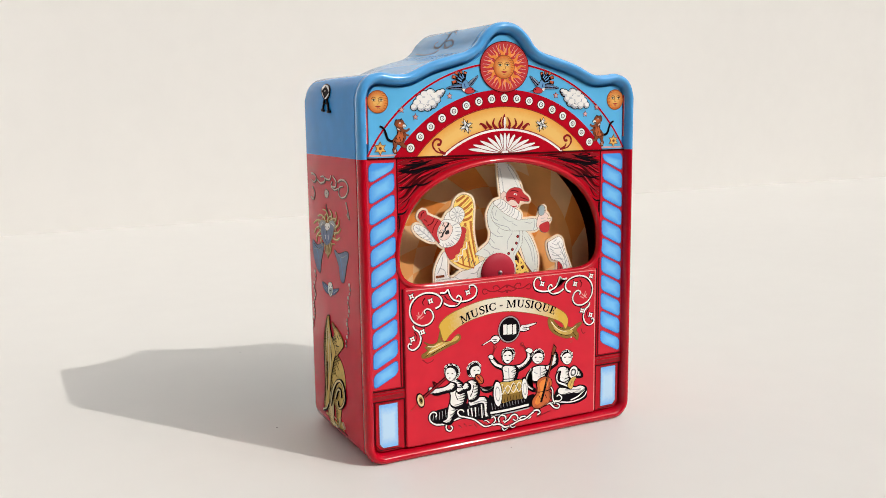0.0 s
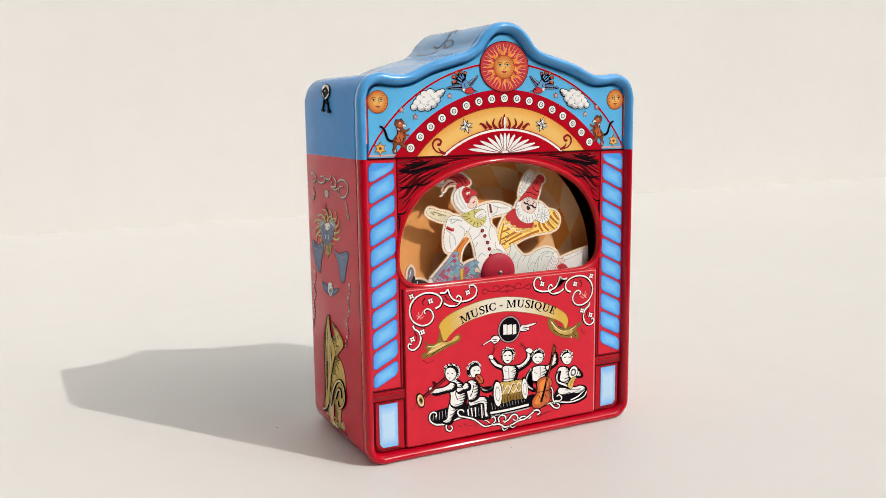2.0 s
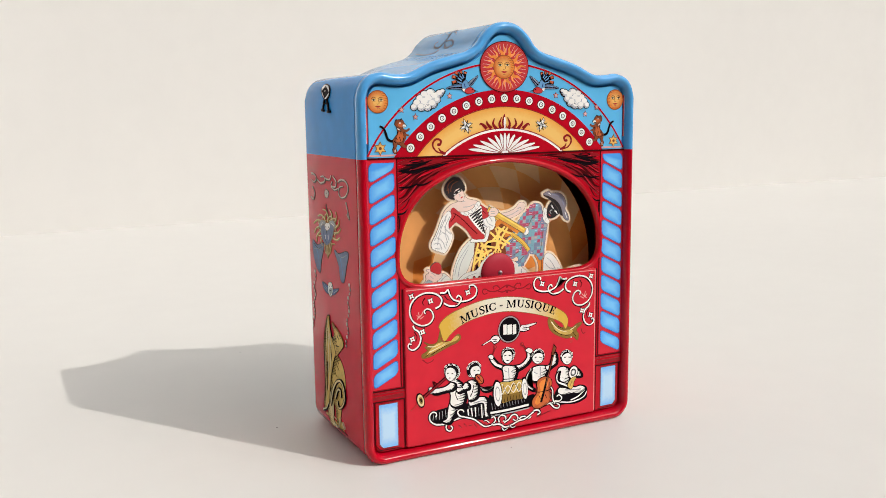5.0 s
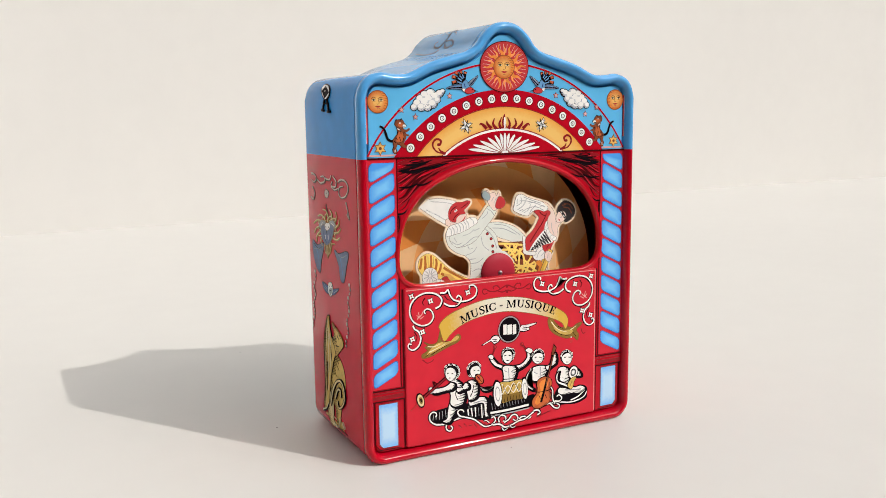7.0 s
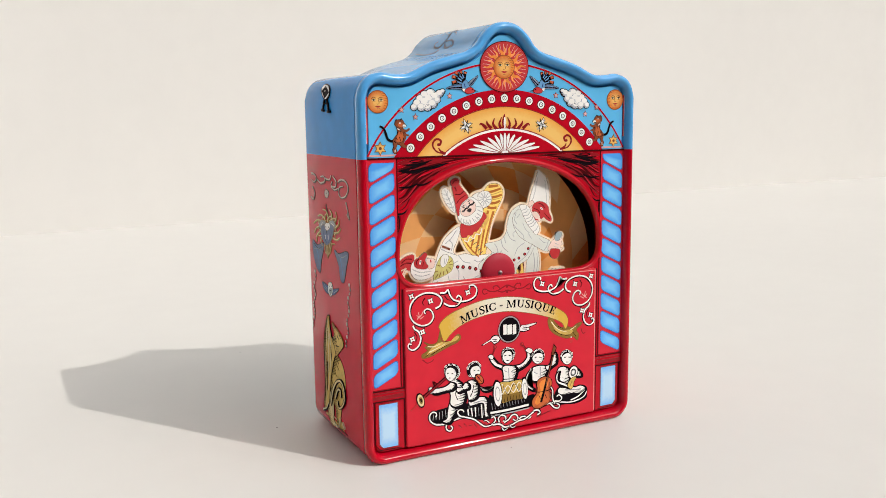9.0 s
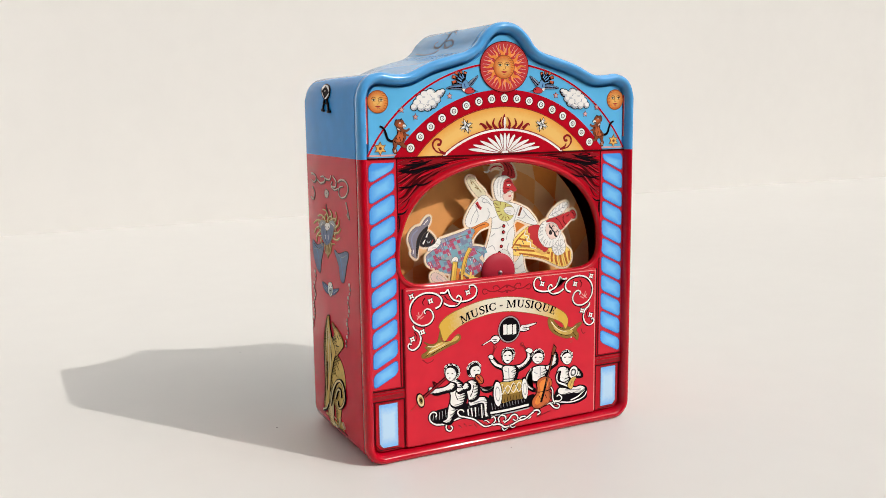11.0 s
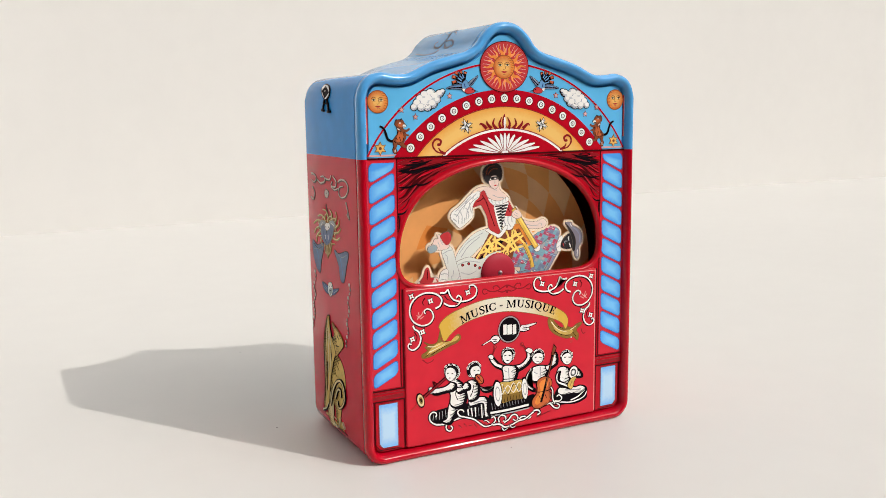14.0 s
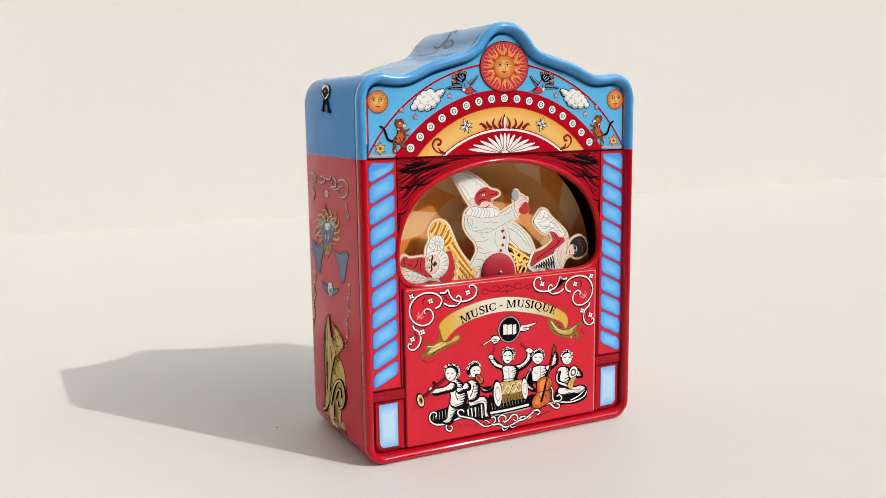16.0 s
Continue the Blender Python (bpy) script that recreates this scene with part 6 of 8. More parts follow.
chain.dots(pale_print, 0.55, (58.8, 56.8))
chain.dots(dark_red, 0.75, (58.6, 54.8))
chain.dots(pale_print, 0.8, (59, 55))
chain.dots(dark_red, 0.75, (57.4, 53.3))
chain.dots(pale_print, 0.55, (57.8, 53.5))
chain.dots(dark_red, 0.75, (57, 51.6))
chain.dots(pale_print, 0.55, (57.3, 51.8))
chain.dots(dark_red, 0.75, (58.4, 49.5))
chain.dots(pale_print, 0.8, (58.8, 49.7))
chain.dots(dark_red, 0.75, (60.1, 47.4))
chain.dots(pale_print, 0.55, (60.5, 47.6))
chain.dots(dark_red, 0.75, (60, 45.7))
chain.dots(pale_print, 0.55, (60.4, 45.8))
printed("side_beads", chain.rows, shell, "pale beaded line print", plane=SIDE)

bead = Drawing(0.14, step=0.0025, edge=0.3, ink_=black)
bead.fill(pale_print, (36.4, 109.1), (33.7, 107.9), (35.4, 105.9), (38.2, 106.1), (38.7, 108))
bead.dots(black, 0.35, (36.3, 107.5))
printed("side_bead", bead.rows, shell, "pale printed bead", plane=SIDE)

mask = Drawing(0.15, step=0.0025, edge=0.2, ink_=gold_dark)
mask.line(dark_red, 1.2, (37.8, 102.8), (36.1, 98.6), (35.6, 95.8), end=2.2)
mask.line(gold_dark, 1.5, (30, 93.1), (29.7, 93.6), (26.3, 93.1), (25.5, 91.8), end=0.5)
mask.line(straw, 0.95, (30.4, 93.3), (30.1, 93.8), (26.7, 93.3), (25.9, 92), end=0.3)
mask.line(gold_dark, 1.5, (30.4, 92.4), (28.3, 91.6), (23.2, 92.4), (20.2, 94.3), end=0.5)
mask.line(straw, 0.95, (30.8, 92.5), (28.7, 91.8), (23.6, 92.6), (20.6, 94.5), end=0.3)
mask.line(gold_dark, 1.5, (31.1, 91.6), (29.5, 91.9), (27.1, 90.5), (27.8, 88.6), end=0.5)
mask.line(straw, 0.95, (31.5, 91.8), (29.9, 92.1), (27.5, 90.7), (28.2, 88.8), end=0.3)
mask.line(gold_dark, 1.5, (32.1, 90.9), (30.9, 89.5), (25.8, 88.9), (21.5, 90.3), end=0.5)
mask.line(straw, 0.95, (32.5, 91.1), (31.2, 89.7), (26.2, 89.1), (21.9, 90.5), end=0.3)
mask.line(gold_dark, 1.5, (33.3, 90.3), (32.4, 90.6), (32, 88.8), (34, 87.2), end=0.5)
mask.line(straw, 0.95, (33.7, 90.5), (32.8, 90.8), (32.4, 88.9), (34.4, 87.4), end=0.3)
mask.line(gold_dark, 1.5, (34.7, 89.9), (35.3, 88.4), (32.2, 86.7), (27.8, 87), end=0.5)
mask.line(straw, 0.95, (35.1, 90.1), (35.7, 88.6), (32.6, 86.9), (28.2, 87.2), end=0.3)
mask.line(gold_dark, 1.5, (36.2, 89.6), (35.2, 89.2), (36.8, 86.9), (40.4, 85.6), end=0.5)
mask.line(straw, 0.95, (36.7, 89.8), (35.6, 89.3), (37.2, 87.1), (40.8, 85.8), end=0.3)
mask.line(gold_dark, 1.5, (37.8, 89.4), (39.9, 87.7), (39.1, 85), (35.2, 84.2), end=0.5)
mask.line(straw, 0.95, (38.2, 89.6), (40.4, 87.9), (39.5, 85.2), (35.6, 84.4), end=0.3)
mask.line(gold_dark, 1.5, (39.2, 89.5), (38.5, 89.3), (41.6, 87.6), (45, 87.2), end=0.5)
mask.line(straw, 0.95, (39.6, 89.7), (38.9, 89.5), (42, 87.8), (45.4, 87.4), end=0.3)
mask.line(gold_dark, 1.5, (40.5, 89.7), (43.3, 88.7), (45.3, 85.9), (43.2, 84.2), end=0.5)
mask.line(straw, 0.95, (40.9, 89.9), (43.8, 88.9), (45.8, 86.1), (43.6, 84.4), end=0.3)
mask.line(gold_dark, 1.5, (41.5, 90.1), (41.9, 89.3), (46.4, 88.2), (49.8, 88.7), end=0.5)
mask.line(straw, 0.95, (41.9, 90.3), (42.3, 89.5), (46.9, 88.4), (50.3, 88.9), end=0.3)
mask.line(gold_dark, 1.5, (42.3, 90.7), (46, 90.2), (50.6, 87.6), (50.8, 85.1), end=0.5)
mask.line(straw, 0.95, (42.7, 90.9), (46.4, 90.4), (51.1, 87.8), (51.3, 85.3), end=0.3)
mask.line(gold_dark, 1.5, (42.6, 91.4), (42.8, 90.9), (46.8, 90.8), (48.5, 92), end=0.5)
mask.line(straw, 0.95, (43, 91.6), (43.2, 91.1), (47.2, 91), (48.9, 92.2), end=0.3)
mask.line(gold_dark, 1.5, (42.6, 92.1), (45.3, 92.5), (50.9, 91.1), (53.3, 88.8), end=0.5)
mask.line(straw, 0.95, (43, 92.3), (45.7, 92.7), (51.3, 91.3), (53.8, 89), end=0.3)
mask.line(gold_dark, 1.5, (42.3, 92.9), (43.8, 92.4), (47.2, 93.4), (47.4, 95.3), end=0.5)
mask.line(straw, 0.95, (42.7, 93.1), (44.2, 92.6), (47.7, 93.6), (47.8, 95.5), end=0.3)
mask.line(gold_dark, 1.5, (41.5, 93.6), (43.6, 94.9), (49.5, 94.8), (54, 92.9), end=0.5)
mask.line(straw, 0.95, (41.9, 93.8), (44, 95.1), (49.9, 95), (54.4, 93.1), end=0.3)
mask.line(gold_dark, 1.5, (40.4, 94.3), (41.3, 94), (42.8, 95.6), (41.3, 97.3), end=0.5)
mask.line(straw, 0.95, (40.8, 94.5), (41.8, 94.2), (43.2, 95.8), (41.7, 97.5), end=0.3)
mask.line(gold_dark, 1.5, (39.2, 94.9), (39.4, 96.4), (43.5, 97.6), (48.3, 96.8), end=0.5)
mask.line(straw, 0.95, (39.6, 95.1), (39.8, 96.6), (44, 97.8), (48.7, 97), end=0.3)
mask.line(gold_dark, 1.5, (37.7, 95.4), (39.1, 95.6), (38.5, 97.9), (35.4, 99.3), end=0.5)
mask.line(straw, 0.95, (38.2, 95.6), (39.5, 95.8), (38.9, 98.1), (35.8, 99.5), end=0.3)
mask.line(gold_dark, 1.5, (36.2, 95.6), (34.9, 97.4), (37, 99.8), (41.6, 100.2), end=0.5)
mask.line(straw, 0.95, (36.6, 95.8), (35.3, 97.6), (37.4, 100), (42, 100.4), end=0.3)
mask.line(gold_dark, 1.5, (34.7, 95.8), (35.6, 95.9), (33.3, 97.7), (30.1, 98.4), end=0.5)
mask.line(straw, 0.95, (35.1, 96), (36, 96.1), (33.7, 97.9), (30.5, 98.6), end=0.3)
mask.line(gold_dark, 1.5, (33.3, 95.7), (31, 96.9), (30.4, 99.5), (33.2, 100.8), end=0.5)
mask.line(straw, 0.95, (33.7, 95.9), (31.4, 97.1), (30.8, 99.7), (33.6, 101), end=0.3)
mask.line(gold_dark, 1.5, (32.1, 95.4), (32.1, 96.2), (28.2, 97.6), (24.8, 97.5), end=0.5)
mask.line(straw, 0.95, (32.5, 95.6), (32.5, 96.4), (28.6, 97.8), (25.2, 97.7), end=0.3)
mask.line(gold_dark, 1.5, (31.1, 95), (27.6, 95.9), (24.6, 98.5), (25.5, 100.6), end=0.5)
mask.line(straw, 0.95, (31.5, 95.2), (28, 96), (24.9, 98.7), (25.9, 100.8), end=0.3)
mask.line(gold_dark, 1.5, (30.4, 94.5), (30.5, 94.9), (26.7, 95.4), (24.5, 94.6), end=0.5)
mask.line(straw, 0.95, (30.8, 94.7), (30.9, 95.1), (27.1, 95.6), (24.9, 94.8), end=0.3)
mask.line(gold_dark, 1.5, (30, 93.8), (27.2, 93.8), (22.7, 95.6), (21.6, 97.8), end=0.5)
mask.line(straw, 0.95, (30.4, 94), (27.6, 93.9), (23.1, 95.8), (21.9, 98), end=0.3)
mask.line(gold_dark, 1.3, (40.2, 86.1), (39.8, 82.2), (38.5, 81.4), end=0.3)
mask.line(straw, 0.7, (40.5, 86), (40.2, 82.2), (38.8, 81.9), end=0.2)
mask.line(gold_dark, 1.3, (38, 86.4), (38.2, 82.4), (37.7, 80.5), end=0.3)
mask.line(straw, 0.7, (38.4, 86.3), (38.6, 82.4), (38, 81), end=0.2)
mask.line(gold_dark, 1.3, (35.8, 86.6), (36.6, 82.6), (36.9, 79.7), end=0.3)
mask.line(straw, 0.7, (36.2, 86.6), (37, 82.6), (37.2, 80.1), end=0.2)
mask.line(gold_dark, 1.3, (33.7, 86.9), (35.1, 82.9), (36, 80.8), end=0.3)
mask.line(straw, 0.7, (34, 86.9), (35.4, 82.8), (36.3, 81.2), end=0.2)
mask.line(gold_dark, 1.3, (31.6, 87.2), (33.5, 83.1), (35, 81.9), end=0.3)
mask.line(straw, 0.7, (31.9, 87.1), (33.8, 83), (35.3, 82.3), end=0.2)
mask.fill(grey, (46.8, 93.1), (43.6, 95.4), (38.5, 95.3), (39.5, 92.5), (44.7, 91.7))
mask.fill(grey, (33.5, 95.8), (28.6, 96.8), (26, 94.9), (29.6, 93.1), (33.8, 93.1))
mask.fill(slate_blue, (43.9, 92.5), (36.4, 94.8), (28.8, 94.2), (29.8, 90.7), (32.9, 87.5), (37.4, 85.5), (41.6, 86.4), (44.3, 89))
mask.fill(white, (38.6, 94.5), (34.3, 95.2), (33, 93.7), (36.7, 91.8), (39.5, 93))
mask.dots(black, 0.4, (38, 93.1), (34.4, 93.5))
mask.line(white, 0.8, (39.1, 89.6), (38.9, 87.7), end=0.4)
mask.line(white, 0.8, (35.5, 90.1), (35.3, 87.9), end=0.4)
mask.line(navy, 0.4, (41.9, 90.8), (40, 88.1), (37.3, 86.2))
mask.line(navy, 0.4, (31, 92.5), (32.7, 89.4), (35.8, 86.4))
mask.line(black, 0.5, (37.5, 91.5), (36.9, 89.9))
mask.line(white, 0.4, (42.2, 94.6), (44.6, 93.1))
mask.line(white, 0.4, (30.8, 95.6), (28.1, 94.7))
printed("bearded_mask", mask.rows, shell, "printed slate blue mask with straw-coloured hair", plane=SIDE)

horn_a = Drawing(0.15, step=0.0025, edge=0.3, ink_=black)
horn_a.fill(slate_blue, (56.8, 85.2), (50.8, 83.7), (43.1, 85.7), (42.6, 83.3), (46.2, 77.3), (48.3, 72), (52.6, 73.9), (56, 78.5))
horn_a.line(card_blue, 0.7, (53.2, 82.9), (49.8, 79.3), (48.9, 73.4), end=0.3)
horn_a.line(black, 0.45, (55.4, 84.1), (49.4, 82.4), (44, 84.1), end=0.2)
horn_a.line(grey, 0.3, (55.7, 81.6), (49.4, 82.4), (44.3, 81.6))
printed("trumpet", horn_a.rows, shell, "slate blue printed trumpet", plane=SIDE)

horn_b = Drawing(0.15, step=0.0025, edge=0.3, ink_=black)
horn_b.fill(slate_blue, (29, 84.4), (23.7, 83.5), (15.6, 85.5), (12.5, 84.6), (15.6, 78.6), (18.7, 72.5), (22.6, 73.2), (24.1, 78.7))
horn_b.line(card_blue, 0.7, (21.8, 81.9), (20.2, 77.4), (19.3, 73.3), end=0.3)
horn_b.line(black, 0.45, (26.4, 83.8), (20.5, 82.5), (14.4, 84.3), end=0.2)
horn_b.line(grey, 0.3, (26.4, 83.8), (20.5, 82.5), (14.4, 84.3))
printed("trumpet", horn_b.rows, shell, "slate blue printed trumpet", plane=SIDE)

wings = Drawing(0.15, step=0.0025, edge=0.2, ink_=black)
wings.fill(navy, (45.7, 68.2), (40.6, 67.8), (37, 66.9), (36.5, 64.5), (40.9, 64.3), (44.4, 65.9))
wings.fill(navy, (25, 68.5), (29.2, 67.8), (32.8, 66.7), (33.7, 64.6), (30.1, 65.5))
wings.line(grey, 0.4, (43.5, 67.5), (39.3, 66))
wings.line(grey, 0.4, (26.5, 67.8), (31.5, 65.7))
wings.line(grey, 0.3, (44.3, 66.6), (39.4, 65))
wings.fill(white, (37.6, 68.8), (33.9, 69.7), (32.7, 68.2), (32.9, 65.7), (35.2, 63.6), (38, 64.8))
wings.fill(grey, (37.1, 66.4), (33.4, 67.3), (33.6, 65.6), (35.9, 63.9), edge=0)
wings.dots(black, 0.3, (36.2, 67.8), (34.1, 68.2))
wings.line(black, 0.35, (36.4, 66), (34.2, 66.4))
printed("winged_head", wings.rows, shell, "white printed winged head", plane=SIDE)

lion = Drawing(0.15, step=0.0025, edge=0.18, ink_=black)
lion.fill(dark_red, (49.4, 9.3), (37.6, 7.7), (26.4, 7.2), (19.6, 6.4), (23.7, 6.1), (36.3, 6.6), edge=0)
lion.line(gold, 0.8, (46.4, 8.6), (34.7, 8.1), (23.6, 7.1), end=0.5)
lion.line(straw, 0.4, (43.3, 10.1), (33.1, 9.6), (22.1, 8.6))
o = lion.fill(gold, (30.5, 38.6), (25.1, 37.5), (21.4, 33.5), (20.6, 26.4), (25.5, 17.5), (27.4, 10.9), (23.4, 9.2), (27.8, 6.8), (31.8, 8.5), (34.1, 15), (38, 18.9), (43.8, 19.8), (41.6, 27.2), (36.6, 33.6))
lion.engrave(o, gold_dark, gap=0.95, reach=0.5, w=0.6, seed=1, lean=0.9)
lion.engrave(o, black, gap=1.3, reach=0.4, w=0.4, seed=8, lean=-0.6)
o = lion.fill(straw, (42.3, 20.3), (36.5, 19.3), (35.6, 13.5), (36.1, 8.7), (33.4, 7), (37.8, 5.6), (42, 7.9), (44.5, 12.9))
lion.engrave(o, gold_dark, gap=0.95, reach=0.5, w=0.6, seed=2, lean=0.9)
lion.engrave(o, black, gap=1.3, reach=0.4, w=0.4, seed=9, lean=-0.6)
o = lion.fill(gold, (35.7, 43.3), (31.7, 48.2), (34.9, 51.5), (30.7, 51.4), (26.8, 49.3), (22.8, 47.8), (21, 45.3), (25.4, 41.8), (30.5, 38.6), (34.7, 38.6))
lion.engrave(o, gold_dark, gap=0.95, reach=0.55, w=0.6, seed=3, lean=0.9)
lion.engrave(o, black, gap=1.3, reach=0.4, w=0.4, seed=10, lean=-0.6)
lion.line(gold_dark, 0.9, (34.2, 52.2), (29.4, 50.7), (24.1, 48.9), (20.9, 46.8), end=0.4)
lion.line(black, 0.6, (32.7, 45.5), (28.5, 45), end=0.2)
lion.line(black, 0.6, (30.1, 43.2), (25.9, 43.7), end=0.2)
lion.line(black, 0.6, (34.5, 40.6), (30.3, 40.6), end=0.2)
lion.line(black, 0.6, (28.3, 48), (25.6, 46.6), end=0.2)
lion.dots(black, 0.45, (29.8, 46.2))
o = lion.fill(gold, (40.5, 53.3), (37.5, 54.4), (37.2, 50.5), (34.8, 45), (31, 40.5), (33.6, 35.3), (37.1, 28.4), (39.3, 21.1), (41.5, 13.3), (44.7, 10.7), (47.6, 12), (45.9, 21.9), (45.6, 32.3), (45.4, 41.6))
lion.engrave(o, gold_dark, gap=0.95, reach=0.5, w=0.6, seed=4, lean=0.9)
lion.engrave(o, black, gap=1.3, reach=0.4, w=0.4, seed=11, lean=-0.6)
lion.line(pale_gold, 0.5, (39.1, 52.6), (41.5, 43.5), (43.3, 32.9), (43.8, 19.8), (45.3, 12.6), end=0.25)
lion.line(pale_gold, 0.5, (37.5, 46.9), (36.1, 39.8), (37.5, 31.8), (40.8, 20.7), end=0.25)
lion.line(pale_gold, 0.5, (38.7, 49.2), (39, 39), (40.8, 28.4), end=0.25)
lion.line(black, 0.45, (42.7, 45.8), (44.8, 32.5), (45.6, 16.7), end=0.2)
lion.line(black, 0.45, (36.5, 42.1), (35.1, 35), end=0.2)
lion.line(black, 0.45, (41, 33.5), (42.3, 20.3), end=0.2)
lion.line(black, 2.0, (38.4, 14.7), (34.8, 22.4), (30.1, 27.2), (24.5, 28.8), (21.3, 26.2), (21, 21.8), (24, 18), (28.3, 16.2), (29.5, 18.9), end=1.2)
lion.line(straw, 1.1, (38.4, 14.7), (34.8, 22.4), (30.1, 27.2), (24.5, 28.8), (21.3, 26.2), (21, 21.8), (24, 18), (28.3, 16.2), (29.5, 18.9), end=0.6)
lion.line(black, 2.0, (32.2, 19.6), (29, 24), (25.5, 24.5), (25.1, 21.6), end=1.2)
lion.line(straw, 1.1, (32.2, 19.6), (29, 24), (25.5, 24.5), (25.1, 21.6), end=0.6)
lion.line(black, 1.6, (48.6, 9.5), (43.9, 11.5), (41.4, 14.3), end=0.8)
lion.line(pale_gold, 0.8, (48.6, 9.8), (43.9, 11.8), (41.4, 14.6), end=0.4)
lion.line(pale_gold, 0.5, (27.3, 12), (29.1, 7.3), end=0.3)
lion.line(pale_gold, 0.5, (24.7, 10.8), (22.1, 8.6), end=0.3)
lion.line(pale_gold, 0.5, (34.8, 7.6), (31.3, 6.6), end=0.3)
printed("winged_lion", lion.rows, shell, "golden printed winged lion", plane=SIDE)
LETTER_ARC = ((-21.3, 53.8), (0.8, 58.2), (24.4, 52.4))
lettering()
swirl = Drawing(0.12, step=0.0025, edge=0, ink_=black)
swirl.line(silver, 0.5, (-10.6, 38.9), (-11.4, 40.2), (-12.4, 38.8), (-12.8, 34.7), (-11.8, 32.1), (-9.9, 31.5), (-7.7, 32.6), (-2.4, 39.6), (-4.7, 32.5), end=0.9)
swirl.line(silver, 0.4, (-7.6, 40.5), (-6.4, 39.5), (-7.7, 33.1), end=0.4)
swirl.line(silver, 1.0, (-5.1, 36), (-8.9, 31.9), (-11.3, 30.4), (-12.8, 28.1), (-13.3, 24.5), (-12.4, 23), end=0.5)
swirl.line(silver, 0.5, (-11, 30), (-10.8, 26.5), (-11.4, 23), (-12.6, 21.2), (-13, 22.4), end=0.7)
swirl.line(silver, 0.7, (-6.2, 31.7), (-6.7, 28.8), (-8.3, 26.2), end=0.4)
swirl.line(silver, 0.4, (-14.5, 53.6), (-16, 41.1), (-15.5, 34.1), (-13.9, 31.9), end=0.9)
printed("top_monogram", swirl.rows, shell, "silver printed monogram swirl on the top", plane=TOP)


# ---- specks on the paper ----
dust = paint("dust_grey", (0.16, 0.14, 0.12), 0.8, vary=0.2)


def speck(x, y, r, seed):
    bm = bmesh.new()
    bmesh.ops.create_icosphere(bm, subdivisions=1, radius=r)
    rnd_ = random.Random(seed)
    for v in bm.verts:
        v.co *= rnd_.uniform(0.7, 1.2)
        v.co.z = max(v.co.z * 0.6, -0.4 * r)
    ob = part("dust_speck", bm, dust)
    ob.matrix_world = pose(x, y, 0.4 * r)
    tagged(ob, "tiny dark speck of dust on white paper", "dust", group="specks on the paper")


speck(-0.0838, 0.0613, 0.0003, 1)
speck(-0.0668, 0.1959, 0.00028, 2)
speck(-0.0033, -0.0108, 0.00025, 3)

# ---- the turning wheel with its printed backdrop ----
HUB = (0.15, 72.7)
TURN = [-1.5, -17.8, -39.5, -60.2, -83.2, -106.3, -131.5, -155.8, -181.4, -204.8, -226.2, -247.0, -268.5, -289.8, -310.6, -328.0, -347.3,
        -366.5, -387.0, -407.5, -428.8, -451.0, -474.0, -497.8, -521.3, -544.2, -567.3, -589.8, -612.0, -633.5, -655.5, -675.5, -695.0]


def wheel_pose(t):
    return pose(HUB[0] * MM, 0.0065, HUB[1] * MM, 0, -TURN[round(t * 2)], 0)


def backdrop_disc():
    """A printed disc of twisted checks, 8.5 mm behind the puppets, with its axle."""
    bm = bmesh.new()
    y, n, m, R = 8.5, 20, 6, 53.8
    k = 3 * n
    vs = [[bm.verts.new((r * math.cos(2 * math.pi * (u / 3 + tw) / n) * MM, y * MM, r * math.sin(2 * math.pi * (u / 3 + tw) / n) * MM)) for u in range(k)]
          for r, tw in [(2.0, 0.0)] + [(R * (i + 1) / m, 0.5 * (i + 1)) for i in range(m)]]
    rnd_ = random.Random(3)
    for a in range(m):
        for s in range(n):
            mi = rnd_.choice((0, 0, 0, 0, 1)) if (s + a) % 2 else rnd_.choice((0, 2, 2, 2))
            for u in range(3):
                i, j = 3 * s + u, (3 * s + u + 1) % k
                f = bm.faces.new((vs[a][i], vs[a][j], vs[a + 1][j], vs[a + 1][i]))
                f.material_index = mi
    rim = ellipse(0, 0, R, n=96)
    loft(bm, [[(x * MM, yy * MM, z * MM) for x, z in rim] for yy in (y, y + 1.0)])
    axle = ellipse(0, 0, 2.0, n=16)
    loft(bm, [[(x * MM, yy * MM, z * MM) for x, z in axle] for yy in (-1.0, 24.0)])
    return bm


tan = paint("backdrop_tan", (0.96, 0.44, 0.14), 0.6, vary=0.05)
amber = paint("backdrop_amber", (0.93, 0.32, 0.06), 0.6, vary=0.05)
sand = paint("backdrop_sand", (0.98, 0.60, 0.29), 0.6, vary=0.05)
wheel = part("puppet_wheel", backdrop_disc(), [tan, amber, sand], tin, "turning stage disc printed in tan and orange checks")
bm = bmesh.new()
loft(bm, [[(r * math.cos(a) * MM, y * MM, r * math.sin(a) * MM) for a in [2 * math.pi * i / 40 for i in range(40)]]
          for r, y in ((8.2, 0.5), (8.2, -1.0), (7.9, -1.5), (5.0, -2.1), (1.4, -2.6), (1.0, -2.6))])
part("hub", bm, hub_red, wheel, "dark red round hub cap", flat=False)
bm = bmesh.new()
loft(bm, [[(r * math.cos(a) * MM, y * MM, r * math.sin(a) * MM) for a in [2 * math.pi * i / 16 for i in range(16)]]
          for r, y in ((0.9, -2.0), (0.9, -3.0), (0.6, -3.3), (0.02, -3.4))])
part("pin", bm, steel, wheel, "small steel pin", flat=False)

# ---- puppets on the wheel ----
lattice = paint("card_lattice", (0.97, 0.70, 0.17), 0.6, vary=0.06, size=300)
coat_white = paint("card_coat", (0.74, 0.76, 0.70), 0.62, vary=0.03, size=250)
